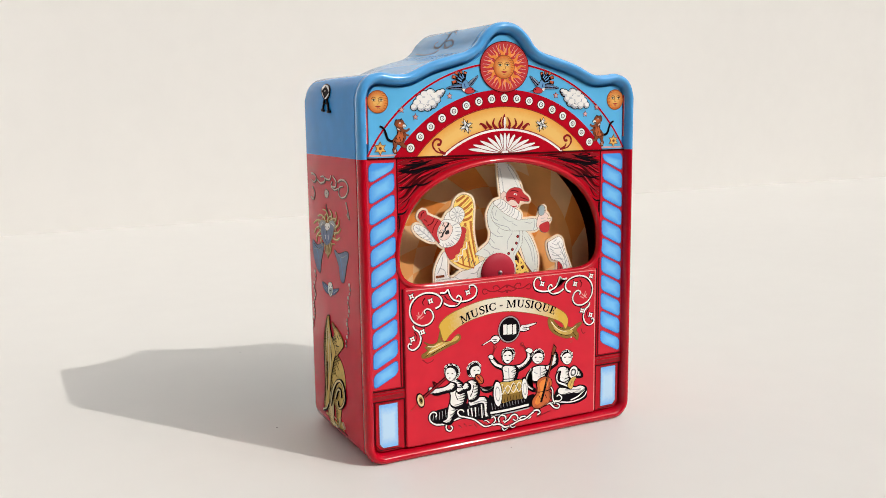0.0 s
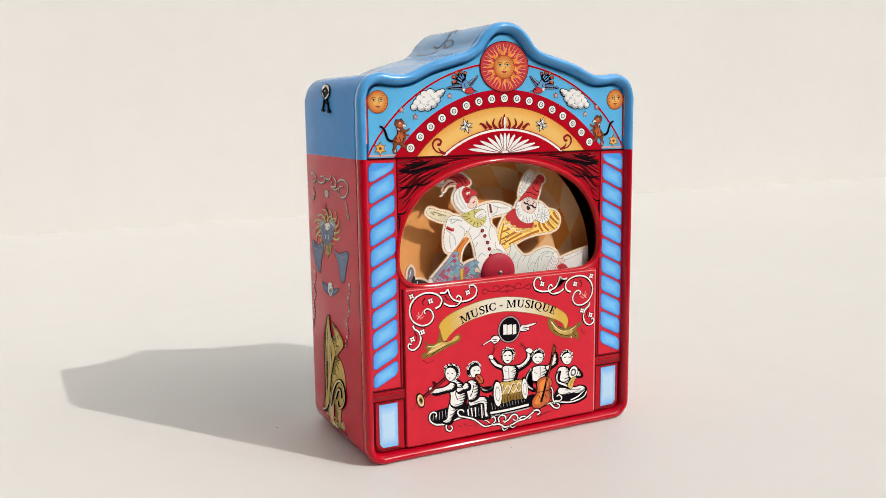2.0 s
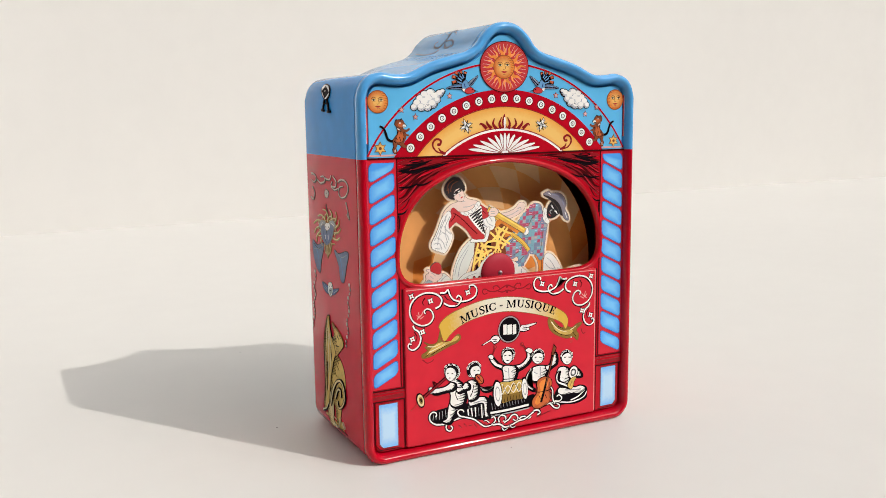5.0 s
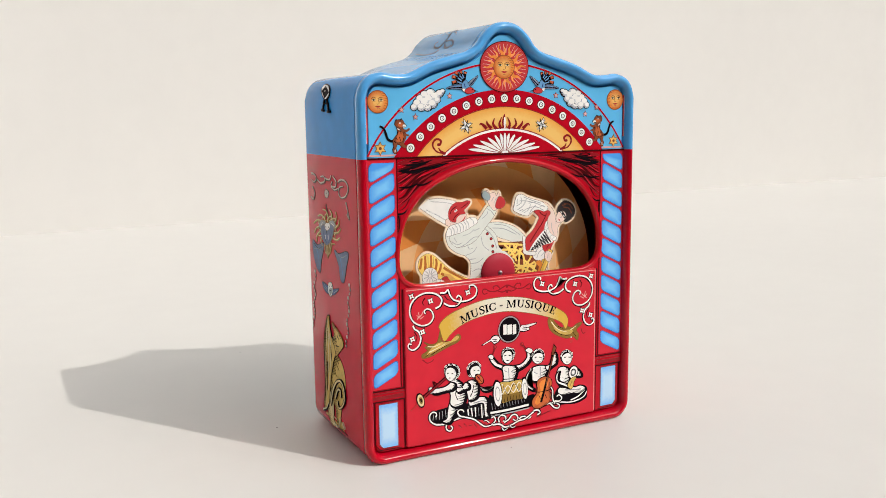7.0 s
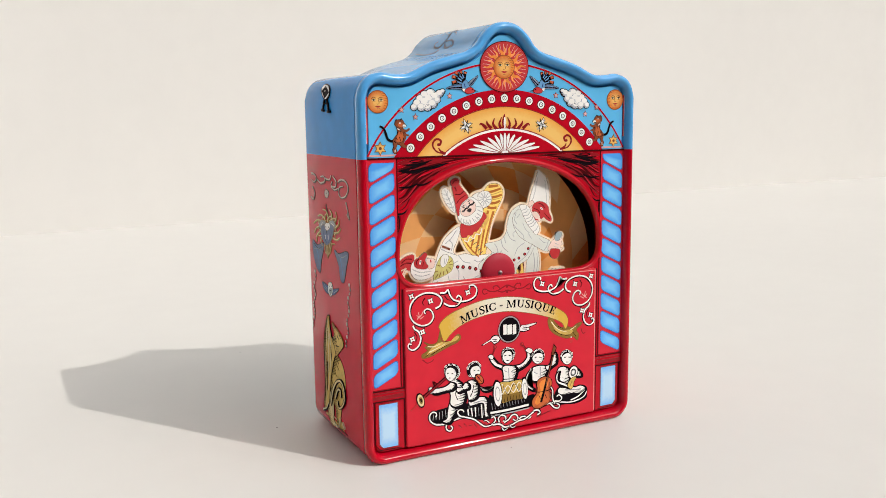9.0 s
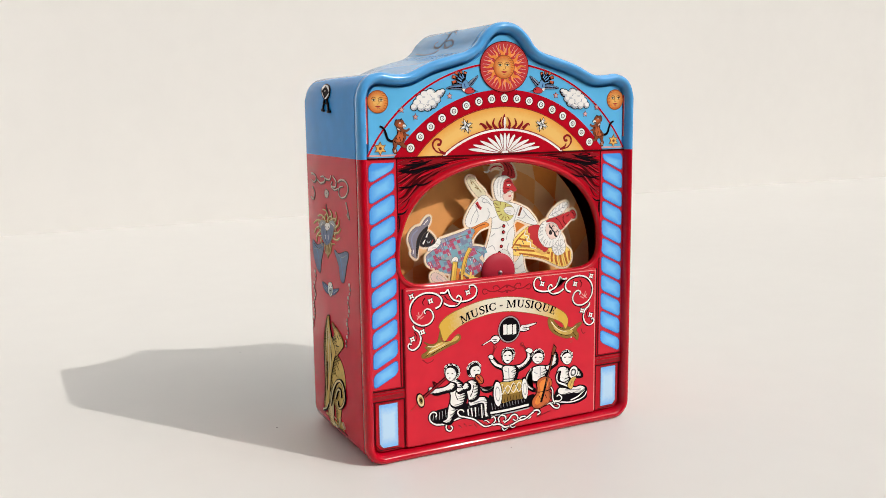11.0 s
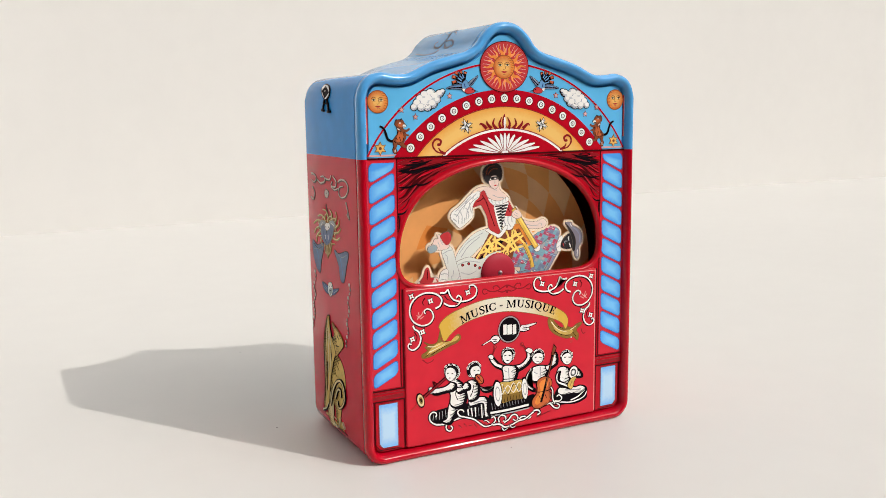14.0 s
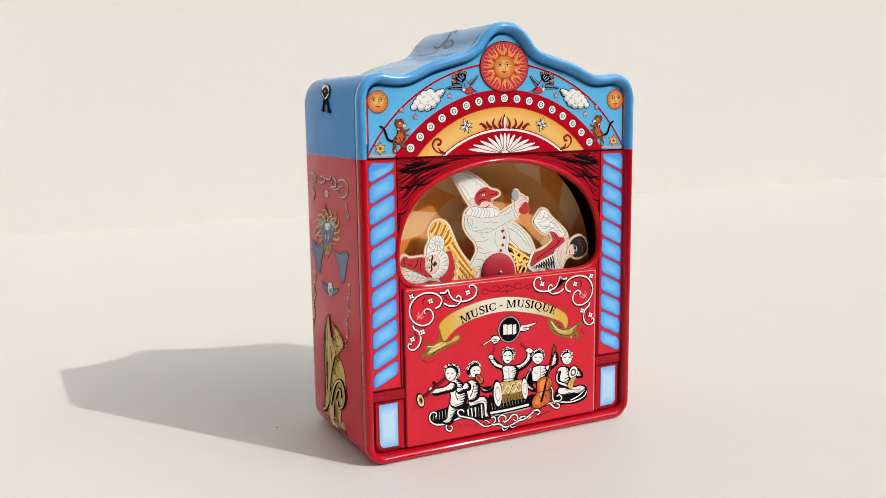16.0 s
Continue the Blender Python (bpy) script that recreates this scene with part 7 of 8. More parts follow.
lilac = paint("card_lilac", (0.27, 0.29, 0.42), 0.62, vary=0.08, size=300)
garland = paint("card_garland", (0.66, 0.60, 0.20), 0.62, vary=0.12, size=500)


sleeve_brown = paint("card_rust", (0.50, 0.15, 0.025), 0.62, vary=0.1)
ink = paint("card_ink", (0.16, 0.11, 0.09), 0.62, vary=0.2)


def inside(pt, o):
    x, z = pt
    hit_ = False
    for (ax, az), (bx, bz) in zip(o, o[1:] + o[:1]):
        if (az > z) != (bz > z) and x < ax + (z - az) / (bz - az) * (bx - ax):
            hit_ = not hit_
    return hit_


def puppet(drawing, turn, label):
    """A flat card cut-out with a cream margin, standing out from the hub; one mesh."""
    c_, s_ = math.cos(radians(turn)), math.sin(radians(turn))
    rows = [(o, cream, 0.40 + 0.0012 * i) for i, o in enumerate(drawing.back)] + drawing.rows
    rows = [([(c_ * x - s_ * z, s_ * x + c_ * z) for x, z in o], m, h) for o, m, h in rows]
    mats = []
    for r in rows:
        if r[1] not in mats:
            mats.append(r[1])
    return part("puppet", art([(o, mats.index(m), h) for o, m, h in rows], FRONT, base=-0.3), mats, wheel, label)


teal = paint("card_teal", (0.20, 0.42, 0.50), 0.62, vary=0.1)
rose = paint("card_rose", (0.52, 0.08, 0.15), 0.62, vary=0.1)
slate = paint("card_slate", (0.20, 0.24, 0.36), 0.62, vary=0.1)
cup_grey = paint("card_cup_grey", (0.32, 0.40, 0.42), 0.5, vary=0.1)
hat_grey = paint("card_hat_grey", (0.24, 0.22, 0.27), 0.6, vary=0.1)
man = Drawing(0.46, margin=1.0, edge=0.14, ink_=ink)
man.fill(coat_white, (10.2, 18.7), (14.5, 15.9), (17.9, 10.7), (19.7, 5.5), (19.4, -1.5), (16.2, -2.2), (13.3, 5.3), (10.5, 11.3))
man.line(card_grey, 0.3, (11.6, 15.4), (15.1, 10.9), (17.4, 4.7))
man.line(card_grey, 0.25, (13.3, 16), (16.8, 10.8), (18.6, 3.1))
man.fill(card_white, (-5.2, 46.4), (-5.2, 46.4), (-0.1, 46), (-0.1, 46), (3.8, 42.5), (7.9, 35.8), (4.3, 35.8), (1, 34.3), (-1.2, 31.5), (-3.1, 36.4))
man.line(card_grey, 0.25, (-3.9, 44), (-1.8, 38), (-0.7, 33.2))
man.line(card_grey, 0.2, (-0.1, 45), (4.3, 39.4), (6.3, 36.2))
man.fill(skin, (-2.1, 33), (-0.7, 34.4), (1, 33.1), (1, 30.7), (-1, 30.5))
man.fill(skin, (0.4, 32.4), (6.5, 30.6), (7.1, 28.6), (5.1, 27.3), (1.5, 28.2), (-0.4, 30.3))
man.fill(card_red, (0.4, 32.9), (1.8, 35.4), (4.6, 36.5), (7.4, 36.1), (9.3, 34.1), (11.6, 32.7), (12.2, 31.2), (9.9, 30.9), (7.9, 31), (7.1, 29.6), (5.4, 30.9), (3.2, 31.3), (1.5, 30.4))
man.line(card_white, 0.75, (4.3, 33.8), (5.7, 33.5))
man.dots(card_black, 0.28, (5.1, 33.6))
man.line(dark_red, 0.35, (2.4, 34.7), (4, 35.3), (6.5, 34.7))
man.line(dark_red, 0.3, (7.4, 32.7), (9.3, 32.1), (11.3, 31.8))
man.line(dark_red, 0.3, (1.5, 31.8), (3.5, 32.2), (5.4, 31.6))
man.line(card_red, 0.45, (3.2, 28.6), (4.9, 28.3), (6.3, 28.7))
man.line(card_grey, 0.25, (1, 29.9), (2.1, 29.2))
man.fill(coat_white, (-4, 30.5), (-6.4, 28.5), (-7.8, 24.7), (-6.8, 19.9), (-5.4, 16.9), (-5.7, 13), (-8.5, 10.1), (-11.8, 7.3), (-8.5, 6.5), (-6.9, 5.4), (-8.6, 2.1), (-8.9, -3), (6.8, -4.5), (8.8, 2), (7.9, 7), (10.5, 11.8), (10.5, 17.2), (9.3, 19.7), (5.4, 24.8), (1, 28))
man.line(card_grey, 0.28, (-5.2, 16.9), (-1.9, 15.2), (0.9, 15.4))
man.line(card_grey, 0.28, (-5.5, 14.5), (-3, 12.3))
man.line(card_grey, 0.28, (-6, 12.6), (-3.5, 10.4), (-0.2, 9.7))
man.line(card_grey, 0.28, (-7.9, 9.6), (-5.2, 8.2), (-4.1, 5.1))
man.line(card_grey, 0.28, (-6.9, 5.4), (-5.8, 1.4), (-6.4, -2.5))
man.line(card_grey, 0.28, (8.8, 19.3), (9.1, 13.1), (6.8, 7.6))
man.line(card_grey, 0.25, (-3, 8.9), (-4.1, 5.1), (-3, 0.6))
man.line(card_grey, 0.25, (-4.1, 7.6), (-5.5, 6.2), (-6.9, 6.1))
man.line(card_grey, 0.25, (5.4, 17.1), (3.4, 13.5), (3.7, 9.9))
man.fill(coat_white, (-5.1, 27.9), (-2.4, 27.3), (2.1, 25.1), (6.8, 23.1), (11.6, 23.2), (16.2, 23.7), (17.3, 22.6), (17.9, 19.6), (15.6, 18.5), (9.6, 18.2), (4.5, 17.9), (0.4, 18.4), (-3.5, 20.6), (-5.9, 23.7))
man.line(card_grey, 0.28, (-4, 21.1), (-1.3, 20.2), (2.6, 19.5), (4.3, 17.9))
man.line(card_grey, 0.28, (-5.4, 26), (-4.6, 23.1), (-2.4, 22))
man.line(card_grey, 0.25, (4.8, 21.2), (7.4, 20.1))
man.line(card_grey, 0.25, (11, 22), (13.9, 21.6), (15, 22.3))
man.line(card_grey, 0.25, (-3.5, 26.4), (-4, 24))
man.line(card_grey, 0.3, (15.6, 23.5), (16.2, 20.7), (15.9, 18.8))
man.line(card_grey, 0.22, (-1.3, 19.5), (-2.1, 17.6), (-0.8, 16.5))
man.line(card_grey, 0.22, (-0.2, 23.8), (2.6, 22.1), (5.4, 21.7))
man.fill(skin, (17.3, 23.1), (17.9, 25), (18.8, 27.9), (19.6, 29.1), (20.8, 28.8), (21.1, 26.8), (22.8, 25.5), (22.5, 23.8), (24.3, 24.1), (23.1, 22.2), (21.1, 20.6), (17.6, 19.9))
man.line(card_grey, 0.22, (19.1, 24), (21.4, 24.3))
man.line(card_grey, 0.22, (19.4, 22.5), (21.7, 23.1))
man.fill(cup_grey, (17.6, 28.2), (18.5, 29.4), (20.2, 29.3), (20.5, 26.3), (19.1, 25.2), (17.9, 26), plain=True)
man.fill(card_red, (18.8, 20.8), (20.8, 22.1), (23.1, 22.7), (24, 20.7), (23.5, 18.5), (21.4, 17.9), (19.4, 19), plain=True)
man.fill(card_white, (-5.4, 29.4), (-3.4, 30.9), (-1, 31), (1.5, 29.4), (4.9, 27.8), (7.9, 26.4), (9.1, 24.4), (8.5, 22.7), (5.4, 23.4), (0.9, 25.1), (-2.9, 27.5))
man.line(card_grey, 0.28, (-3.7, 28.1), (-2.1, 29.6), (-2.3, 30.9))
man.line(card_grey, 0.28, (-1.3, 26.7), (0.4, 28.1), (0.4, 29.7))
man.line(card_grey, 0.28, (1.5, 25.3), (2.9, 26.7), (2.9, 28.6))
man.line(card_grey, 0.28, (4, 24), (5.1, 25.3), (5.4, 27.3))
man.line(card_grey, 0.28, (6.5, 23.1), (7.4, 24.5), (7.4, 26.4))
man.line(card_grey, 0.28, (-2.6, 27.3), (-1.2, 28.6), (-1, 30.1))
man.line(card_grey, 0.28, (0.1, 25.9), (1.5, 27.3), (1.8, 29.2))
man.line(card_grey, 0.28, (2.6, 24.5), (4, 25.9), (4.3, 27.8))
man.dots(dark_red, 0.68, (8.2, 15.6), (7.9, 12.7), (6.2, 9.9), (4.5, 8.1))
man.dots(card_red, 0.4, (8.2, 15.6), (7.9, 12.7), (6.2, 9.9), (4.5, 8.1))
puppet(man, 355.0, "card puppet in white with a tall pointed hat and red mask")

elder = Drawing(0.46, margin=1.0, edge=0.14, ink_=ink)
elder.fill(card_white, (-8.8, 43.5), (-7.2, 44.4), (-5.8, 42.7), (-5.3, 39.3), (-5.9, 35.1), (-7.2, 32.8), (-8.6, 35.7), (-9.3, 40))
elder.line(card_grey, 0.3, (-7.4, 43.7), (-7.2, 39), (-7.5, 33.8))
elder.line(card_grey, 0.25, (-8.5, 42.3), (-7.4, 40.9))
elder.line(card_grey, 0.25, (-6.4, 42.5), (-7.2, 41.1))
elder.line(card_grey, 0.25, (-9.1, 40.5), (-7.5, 39))
elder.line(card_grey, 0.25, (-5.8, 40.1), (-7.2, 39))
elder.line(card_grey, 0.25, (-8.8, 38.3), (-7.5, 36.8))
elder.line(card_grey, 0.25, (-5.8, 37.7), (-7.2, 36.8))
elder.line(card_grey, 0.25, (-8.6, 36.4), (-7.5, 35.2))
elder.line(card_grey, 0.25, (-6.1, 35.8), (-7.2, 34.9))
elder.fill(lattice, (7.7, 33.4), (9.9, 35.2), (12.7, 35.8), (15.9, 34.2), (17, 31), (15.6, 28.1), (12.2, 25.4), (8.5, 22.7), (4.8, 19.1), (0.9, 14), (-3.8, 8.3), (-6.8, 11.2), (-8.7, 15.7), (-9.2, 19.6), (-8.7, 22.9), (-4, 24), (2.6, 25), (5.4, 27.8))
elder.line(sleeve_brown, 1.15, (7.1, 26.2), (3.7, 22), (-0.8, 16.1), (-4.7, 10.5), end=0.7)
elder.line(sleeve_brown, 1.15, (4.8, 25.9), (0.9, 21.3), (-3, 16.2), (-6, 12.6), end=0.7)
elder.line(sleeve_brown, 1.15, (9.3, 24.6), (6.5, 21.9), (2, 16.8), (-1.3, 12.7), end=0.7)
elder.line(sleeve_brown, 1.15, (2.3, 25), (-1.3, 21.9), (-4.6, 18.3), (-7.1, 15.6), end=0.7)
elder.line(sleeve_brown, 1.2, (9.3, 28.5), (11.6, 27.4), (13.9, 27.2), end=0.9)
elder.line(sleeve_brown, 1.2, (9.9, 30.9), (12.7, 29.7), (15.9, 29.1), end=0.9)
elder.line(sleeve_brown, 1.2, (10.2, 33.1), (12.7, 32.4), (16.5, 31.7), end=0.9)
elder.line(sleeve_brown, 1.2, (11.6, 35.2), (13.6, 34.3), (15.9, 33.5), end=0.9)
elder.line(sleeve_brown, 1.2, (7.4, 27.6), (9.3, 26.1), (11.3, 25.4), end=0.9)
elder.line(gold, 0.35, (6, 26.3), (2.6, 22.1), (-1.9, 16.6), (-5.2, 11.6))
elder.line(gold, 0.35, (11, 31.5), (13.9, 30.9), (16.2, 30.5))
elder.line(gold, 0.35, (10.5, 29.4), (13.3, 28.5), (15, 28.2))
elder.line(ink, 0.35, (-6, 18.4), (-4.1, 18.5))
elder.line(ink, 0.35, (-5.4, 16.6), (-3.5, 16.7))
elder.line(ink, 0.35, (-4.9, 14.9), (-3, 15))
elder.line(ink, 0.35, (-4.6, 13.2), (-2.7, 13.3))
elder.line(ink, 0.35, (-4.4, 11.5), (-2.7, 11.8))
elder.line(ink, 0.35, (-6.2, 19.8), (-4.6, 20.2))
elder.line(sleeve_brown, 0.6, (-8.1, 19.5), (-7.1, 15.1), (-5.2, 10.6))
elder.fill(card_red, (-8.7, 21.9), (-8.1, 25.2), (-6.2, 27.3), (-2.9, 24.9), (0.9, 24.4), (4.6, 26.6), (5.1, 24.1), (2, 22.4), (-1.3, 20.9), (-5.1, 20.7))
elder.line(sun_yellow, 0.85, (-8.9, 21.2), (-7.3, 19.4), (-6, 21), (-4.3, 19.2), (-2.7, 20.8), (-1, 19.5), (0.7, 21.3), (2.3, 20.2), (4, 23), (5.1, 22.4), (6.2, 25))
elder.line(card_white, 0.4, (-8.4, 20.5), (-7.1, 18.9), (-5.4, 20.3), (-4.1, 18.7), (-2.4, 20), (-0.7, 19), (1.2, 20.8))
elder.fill(card_white, (2.4, 34.7), (4.9, 35.5), (7.7, 34.6), (10.8, 32.5), (10.2, 29.4), (7.7, 27.9), (4.6, 28.5), (2.6, 30.3))
elder.fill(card_white, (4.9, 32.9), (5.4, 34.3), (7.1, 34.9), (8.8, 34.6), (10.5, 33.3), (11, 31.3), (10.2, 29.2), (8.5, 28.1), (6.5, 28.2), (5.1, 29.2), (4.3, 31.2))
elder.petals(card_grey, 0.28, *((7.7, 31.3), 0.6, 3.0, 11))
elder.fill(card_white, (-6.7, 30.9), (-5.6, 32.7), (-4, 34.1), (1, 35.5), (3.2, 34.1), (4.6, 31.2), (5.1, 28.3), (3.7, 25.7), (0.9, 24.4), (-2.4, 24.4), (-5.1, 26), (-6.7, 28.5))
elder.fill(skin, (-4.8, 31.7), (-3.4, 33.8), (-0.7, 34.8), (1.3, 34.7), (2.6, 32.7), (2.4, 30.3), (1, 29), (-2.3, 28.7), (-4.3, 29.8), plain=True)
elder.line(card_grey, 0.3, (-5.6, 29.4), (-6.5, 28.2))
elder.line(card_grey, 0.3, (-4.8, 28.4), (-5.6, 26.8))
elder.line(card_grey, 0.3, (-3.7, 27.6), (-4.3, 25.7))
elder.line(card_grey, 0.3, (-2.4, 27), (-2.6, 24.9))
elder.line(card_grey, 0.3, (-1, 26.9), (-0.7, 24.5))
elder.line(card_grey, 0.3, (0.4, 27.1), (1.2, 24.9))
elder.line(card_grey, 0.3, (1.8, 27.7), (2.9, 25.7))
elder.line(card_grey, 0.3, (2.6, 28.9), (4.3, 27.1))
elder.line(card_grey, 0.3, (2.9, 30.3), (4.9, 29))
elder.line(card_grey, 0.3, (-5.4, 27.5), (-4.6, 26.2))
elder.line(card_grey, 0.3, (-3.5, 26.4), (-3.5, 24.7))
elder.line(card_grey, 0.3, (-0.2, 25.9), (0.1, 24.5))
elder.line(card_grey, 0.3, (1.2, 26.1), (2.3, 25))
elder.line(card_black, 0.9, (-3.4, 31.4), (-2.1, 32), (-1, 31.7), end=0.5)
elder.line(card_black, 0.9, (1.8, 32.1), (0.1, 32.4), (-1, 31.7), end=0.5)
elder.line(card_black, 0.7, (-4.2, 31.9), (-3.4, 31.4))
elder.line(card_black, 0.7, (1.8, 32.1), (2.6, 32.7))
elder.fill(card_black, (-1.8, 31.1), (-0.4, 31.2), (0.1, 30.5), (-0.7, 29.8), (-1.5, 30.3), plain=True)
elder.line(card_black, 0.3, (-3.4, 33.3), (-2, 33.7))
elder.line(card_black, 0.3, (-0.1, 34.1), (1.3, 34.3))
elder.dots(card_black, 0.33, (-2.6, 32.8), (0.4, 33.3))
elder.line(card_grey, 0.25, (-1.2, 33.7), (-1.5, 32.5), (-0.7, 32.4))
elder.fill(card_red, (-3.9, 43.1), (-2.5, 44.7), (-0.9, 43.9), (-0.1, 41), (1, 35.9), (-2.3, 35.2), (-4.5, 33.6), (-6.2, 30.8), (-6.4, 32.8), (-5.3, 37), (-4.5, 40.7))
elder.line(dark_red, 0.4, (-3.9, 39.8), (-2, 38.7), (0.2, 39.1))
elder.line(dark_red, 0.3, (-5, 36), (-2.9, 36.9), (0.4, 37.2))
elder.line(dark_red, 0.3, (-2.8, 43.3), (-2.8, 40.7))
elder.fill(card_red, (-3.9, 44), (-3.3, 45.6), (-1.2, 45.8), (0.2, 44.6), (-0.6, 42.9), (-2.8, 42.8))
elder.line(dark_red, 0.35, (-3.1, 44.2), (-1.7, 44.9), (-0.6, 44.4))
puppet(elder, 51.9, "card puppet in red turban and yellow striped coat")

jester = Drawing(0.46, margin=1.0, edge=0.14, ink_=ink)
jester.line(card_red, 1.7, (2.7, 40.9), (1, 43.6), (-1.2, 44.8), (-3.9, 44.7), (-5.8, 43.4), end=0.7)
jester.line(cream, 0.45, (1.6, 42.6), (-0.1, 44.1), (-2.3, 44.7), (-5, 43.8))
jester.line(card_white, 0.8, (-5.8, 43.6), (-6.9, 42.5), (-8, 42.8), end=0.5)
jester.fill(card_red, (0.5, 41), (0.7, 43.6), (-0.3, 45.8), (-2, 47), (-3.9, 46.4), (-5, 47.4), (-2.8, 48.9), (0.5, 48.6), (3.5, 46.8), (5.7, 44.3), (6.6, 40.2))
jester.line(dark_red, 0.4, (3.2, 41.3), (3.2, 43.7), (1.6, 46.2), (-1.2, 47.7))
jester.line(dark_red, 0.35, (4.9, 41), (4.9, 43.4), (3.2, 45.6))
jester.line(cream, 0.4, (1, 43.1), (0.2, 45.3), (-1.7, 46.8))
jester.fill(card_white, (-3.9, 46.4), (-5.2, 46.7), (-6, 47.9), (-4.4, 48.5), (-3.1, 47.8))
jester.fill(pale_gold, (-16.5, 39.2), (-15.5, 40.8), (-13.6, 40.4), (-11.5, 37.8), (-7.5, 34.2), (-8.3, 31.7), (-11, 32.3), (-14.2, 35.5))
jester.line(gold_dark, 0.4, (-14.7, 39.3), (-13.9, 37.4))
jester.line(gold_dark, 0.35, (-12.6, 36.4), (-11, 35.4))
jester.line(gold_dark, 0.3, (-13.9, 39), (-9.4, 34.1))
jester.fill(card_white, (-3.4, 30.2), (-6.2, 32.3), (-8.6, 32.9), (-10.5, 31.8), (-12.9, 29.3), (-14.8, 26.6), (-16.5, 22.5), (-15.7, 20), (-13.3, 19.6), (-10, 20.8), (-6.2, 22.5), (-4, 23.5), (-3.8, 20.1), (-4.6, 15.4), (-6.3, 9.5), (-6.9, 5.4), (-5.3, -1.6), (5.9, -2.7), (7.6, 4.1), (6.8, 11.6), (7.6, 16.4), (6.8, 20.4), (8.8, 22.4), (13.3, 20.9), (17.3, 19.9), (18.8, 20.8), (16.2, 24.2), (13.3, 26.8), (9.3, 28.5), (4.9, 29.7))
jester.line(card_grey, 0.28, (-9.4, 32), (-6.7, 30.9), (-4, 28.3))
jester.line(card_grey, 0.28, (-8.6, 30), (-6.2, 29.9), (-4, 28.3))
jester.line(card_grey, 0.28, (-11.1, 27.3), (-13.2, 24.1), (-14.1, 20.9))
jester.line(card_grey, 0.28, (-6.2, 27.5), (-5.1, 25), (-6.2, 22.7))
jester.line(card_grey, 0.28, (-12.1, 28.8), (-10.5, 24.4), (-11.7, 21.2))
jester.line(card_grey, 0.28, (-4, 23), (-1.8, 23.9))
jester.line(card_grey, 0.28, (-3.5, 18.7), (-0.2, 18.9), (0.9, 19.8))
jester.line(card_grey, 0.28, (-4.1, 15.3), (-2.1, 16.6))
jester.line(card_grey, 0.28, (7.1, 19.9), (4.3, 17.1), (3.7, 13.8))
jester.line(card_grey, 0.28, (-5.2, 10.6), (-3, 11.4), (-1.6, 9.3))
jester.line(card_grey, 0.28, (5.9, 7.2), (4.2, 9.8), (5.1, 12.2))
jester.line(card_grey, 0.28, (9.3, 28), (8.2, 25.2), (7.1, 21.3))
jester.line(card_grey, 0.28, (11.6, 26.4), (13.9, 23.8), (17.3, 21.6))
jester.line(card_grey, 0.28, (13.3, 24.8), (11.6, 23), (8.8, 23.2))
jester.line(card_grey, 0.28, (3.4, 21.6), (4.6, 19.6))
jester.line(card_grey, 0.28, (-2.2, 7.4), (-3.3, 4.1))
jester.line(card_grey, 0.28, (4.2, 5.9), (5.1, 2.4))
jester.line(card_grey, 0.28, (-7.8, 31.9), (-8.9, 30.5), (-7.3, 29.5))
jester.line(card_red, 1.3, (-11.6, 30), (-10.5, 28.2), (-9.2, 27.2))
jester.line(dark_red, 0.4, (-11.6, 29.3), (-10.2, 27.5))
jester.line(brown, 1.0, (10.5, 27.7), (9.9, 25.8), (9.3, 23.9))
jester.fill(garland, (-3.4, 30.4), (-0.1, 30.3), (3.5, 29.3), (6.3, 27.7), (6.8, 25.2), (5.7, 22.9), (3.2, 21.8), (0.4, 22.5), (-1.3, 25), (-2.6, 27.8))
jester.line(gold_dark, 0.38, (-2.9, 29.7), (-1.2, 28.6))
jester.line(gold_dark, 0.38, (-2.4, 28), (-0.4, 27.4))
jester.line(gold_dark, 0.38, (-1.5, 26), (0.1, 26.1))
jester.line(gold_dark, 0.38, (-0.7, 24), (0.9, 24.9))
jester.line(gold_dark, 0.38, (0.9, 22.5), (1.8, 23.9))
jester.line(gold_dark, 0.38, (2.9, 22.1), (2.9, 23.6))
jester.line(gold_dark, 0.38, (4.6, 22.7), (3.7, 24))
jester.line(gold_dark, 0.38, (6, 24.3), (4.6, 24.9))
jester.line(gold_dark, 0.38, (-0.1, 30), (0.1, 28.8))
jester.line(gold_dark, 0.38, (2.6, 29.1), (2.3, 27.9))
jester.fill(card_white, (1.8, 26.8), (3.5, 27.9), (6.3, 27.5), (7.1, 25.7), (6, 24.3), (3.2, 25))
jester.line(card_grey, 0.25, (2.6, 26.2), (5.4, 26.1))
jester.line(card_grey, 0.25, (3.2, 25.5), (5.4, 25.1))
jester.fill(card_white, (-3.4, 35), (-3.4, 38.1), (-1.7, 40.4), (1, 41.2), (3.8, 40.4), (5.2, 36.4), (5.4, 32.1), (4.3, 30.2), (0.4, 30.2), (-2.1, 31.3))
jester.line(card_grey, 0.28, (-1.2, 39.6), (-2, 36.3), (-1.2, 32.5))
jester.line(card_grey, 0.28, (1, 40.7), (-0.4, 37.2), (0.1, 31.9))
jester.fill(skin, (1, 32.8), (2.1, 34), (5.1, 34.3), (5.4, 31.9), (4.3, 30.5), (1.8, 30.9), plain=True)
jester.fill(card_red, (1, 34.7), (1.3, 38.6), (2.9, 39.9), (4.6, 39.6), (6, 37.4), (7.7, 35.4), (6.8, 34.4), (4.9, 35), (3.5, 34.6), (2.1, 33.5), plain=True)
jester.line(card_white, 0.8, (2.9, 37.3), (4.6, 37))
jester.dots(card_black, 0.25, (4, 37))
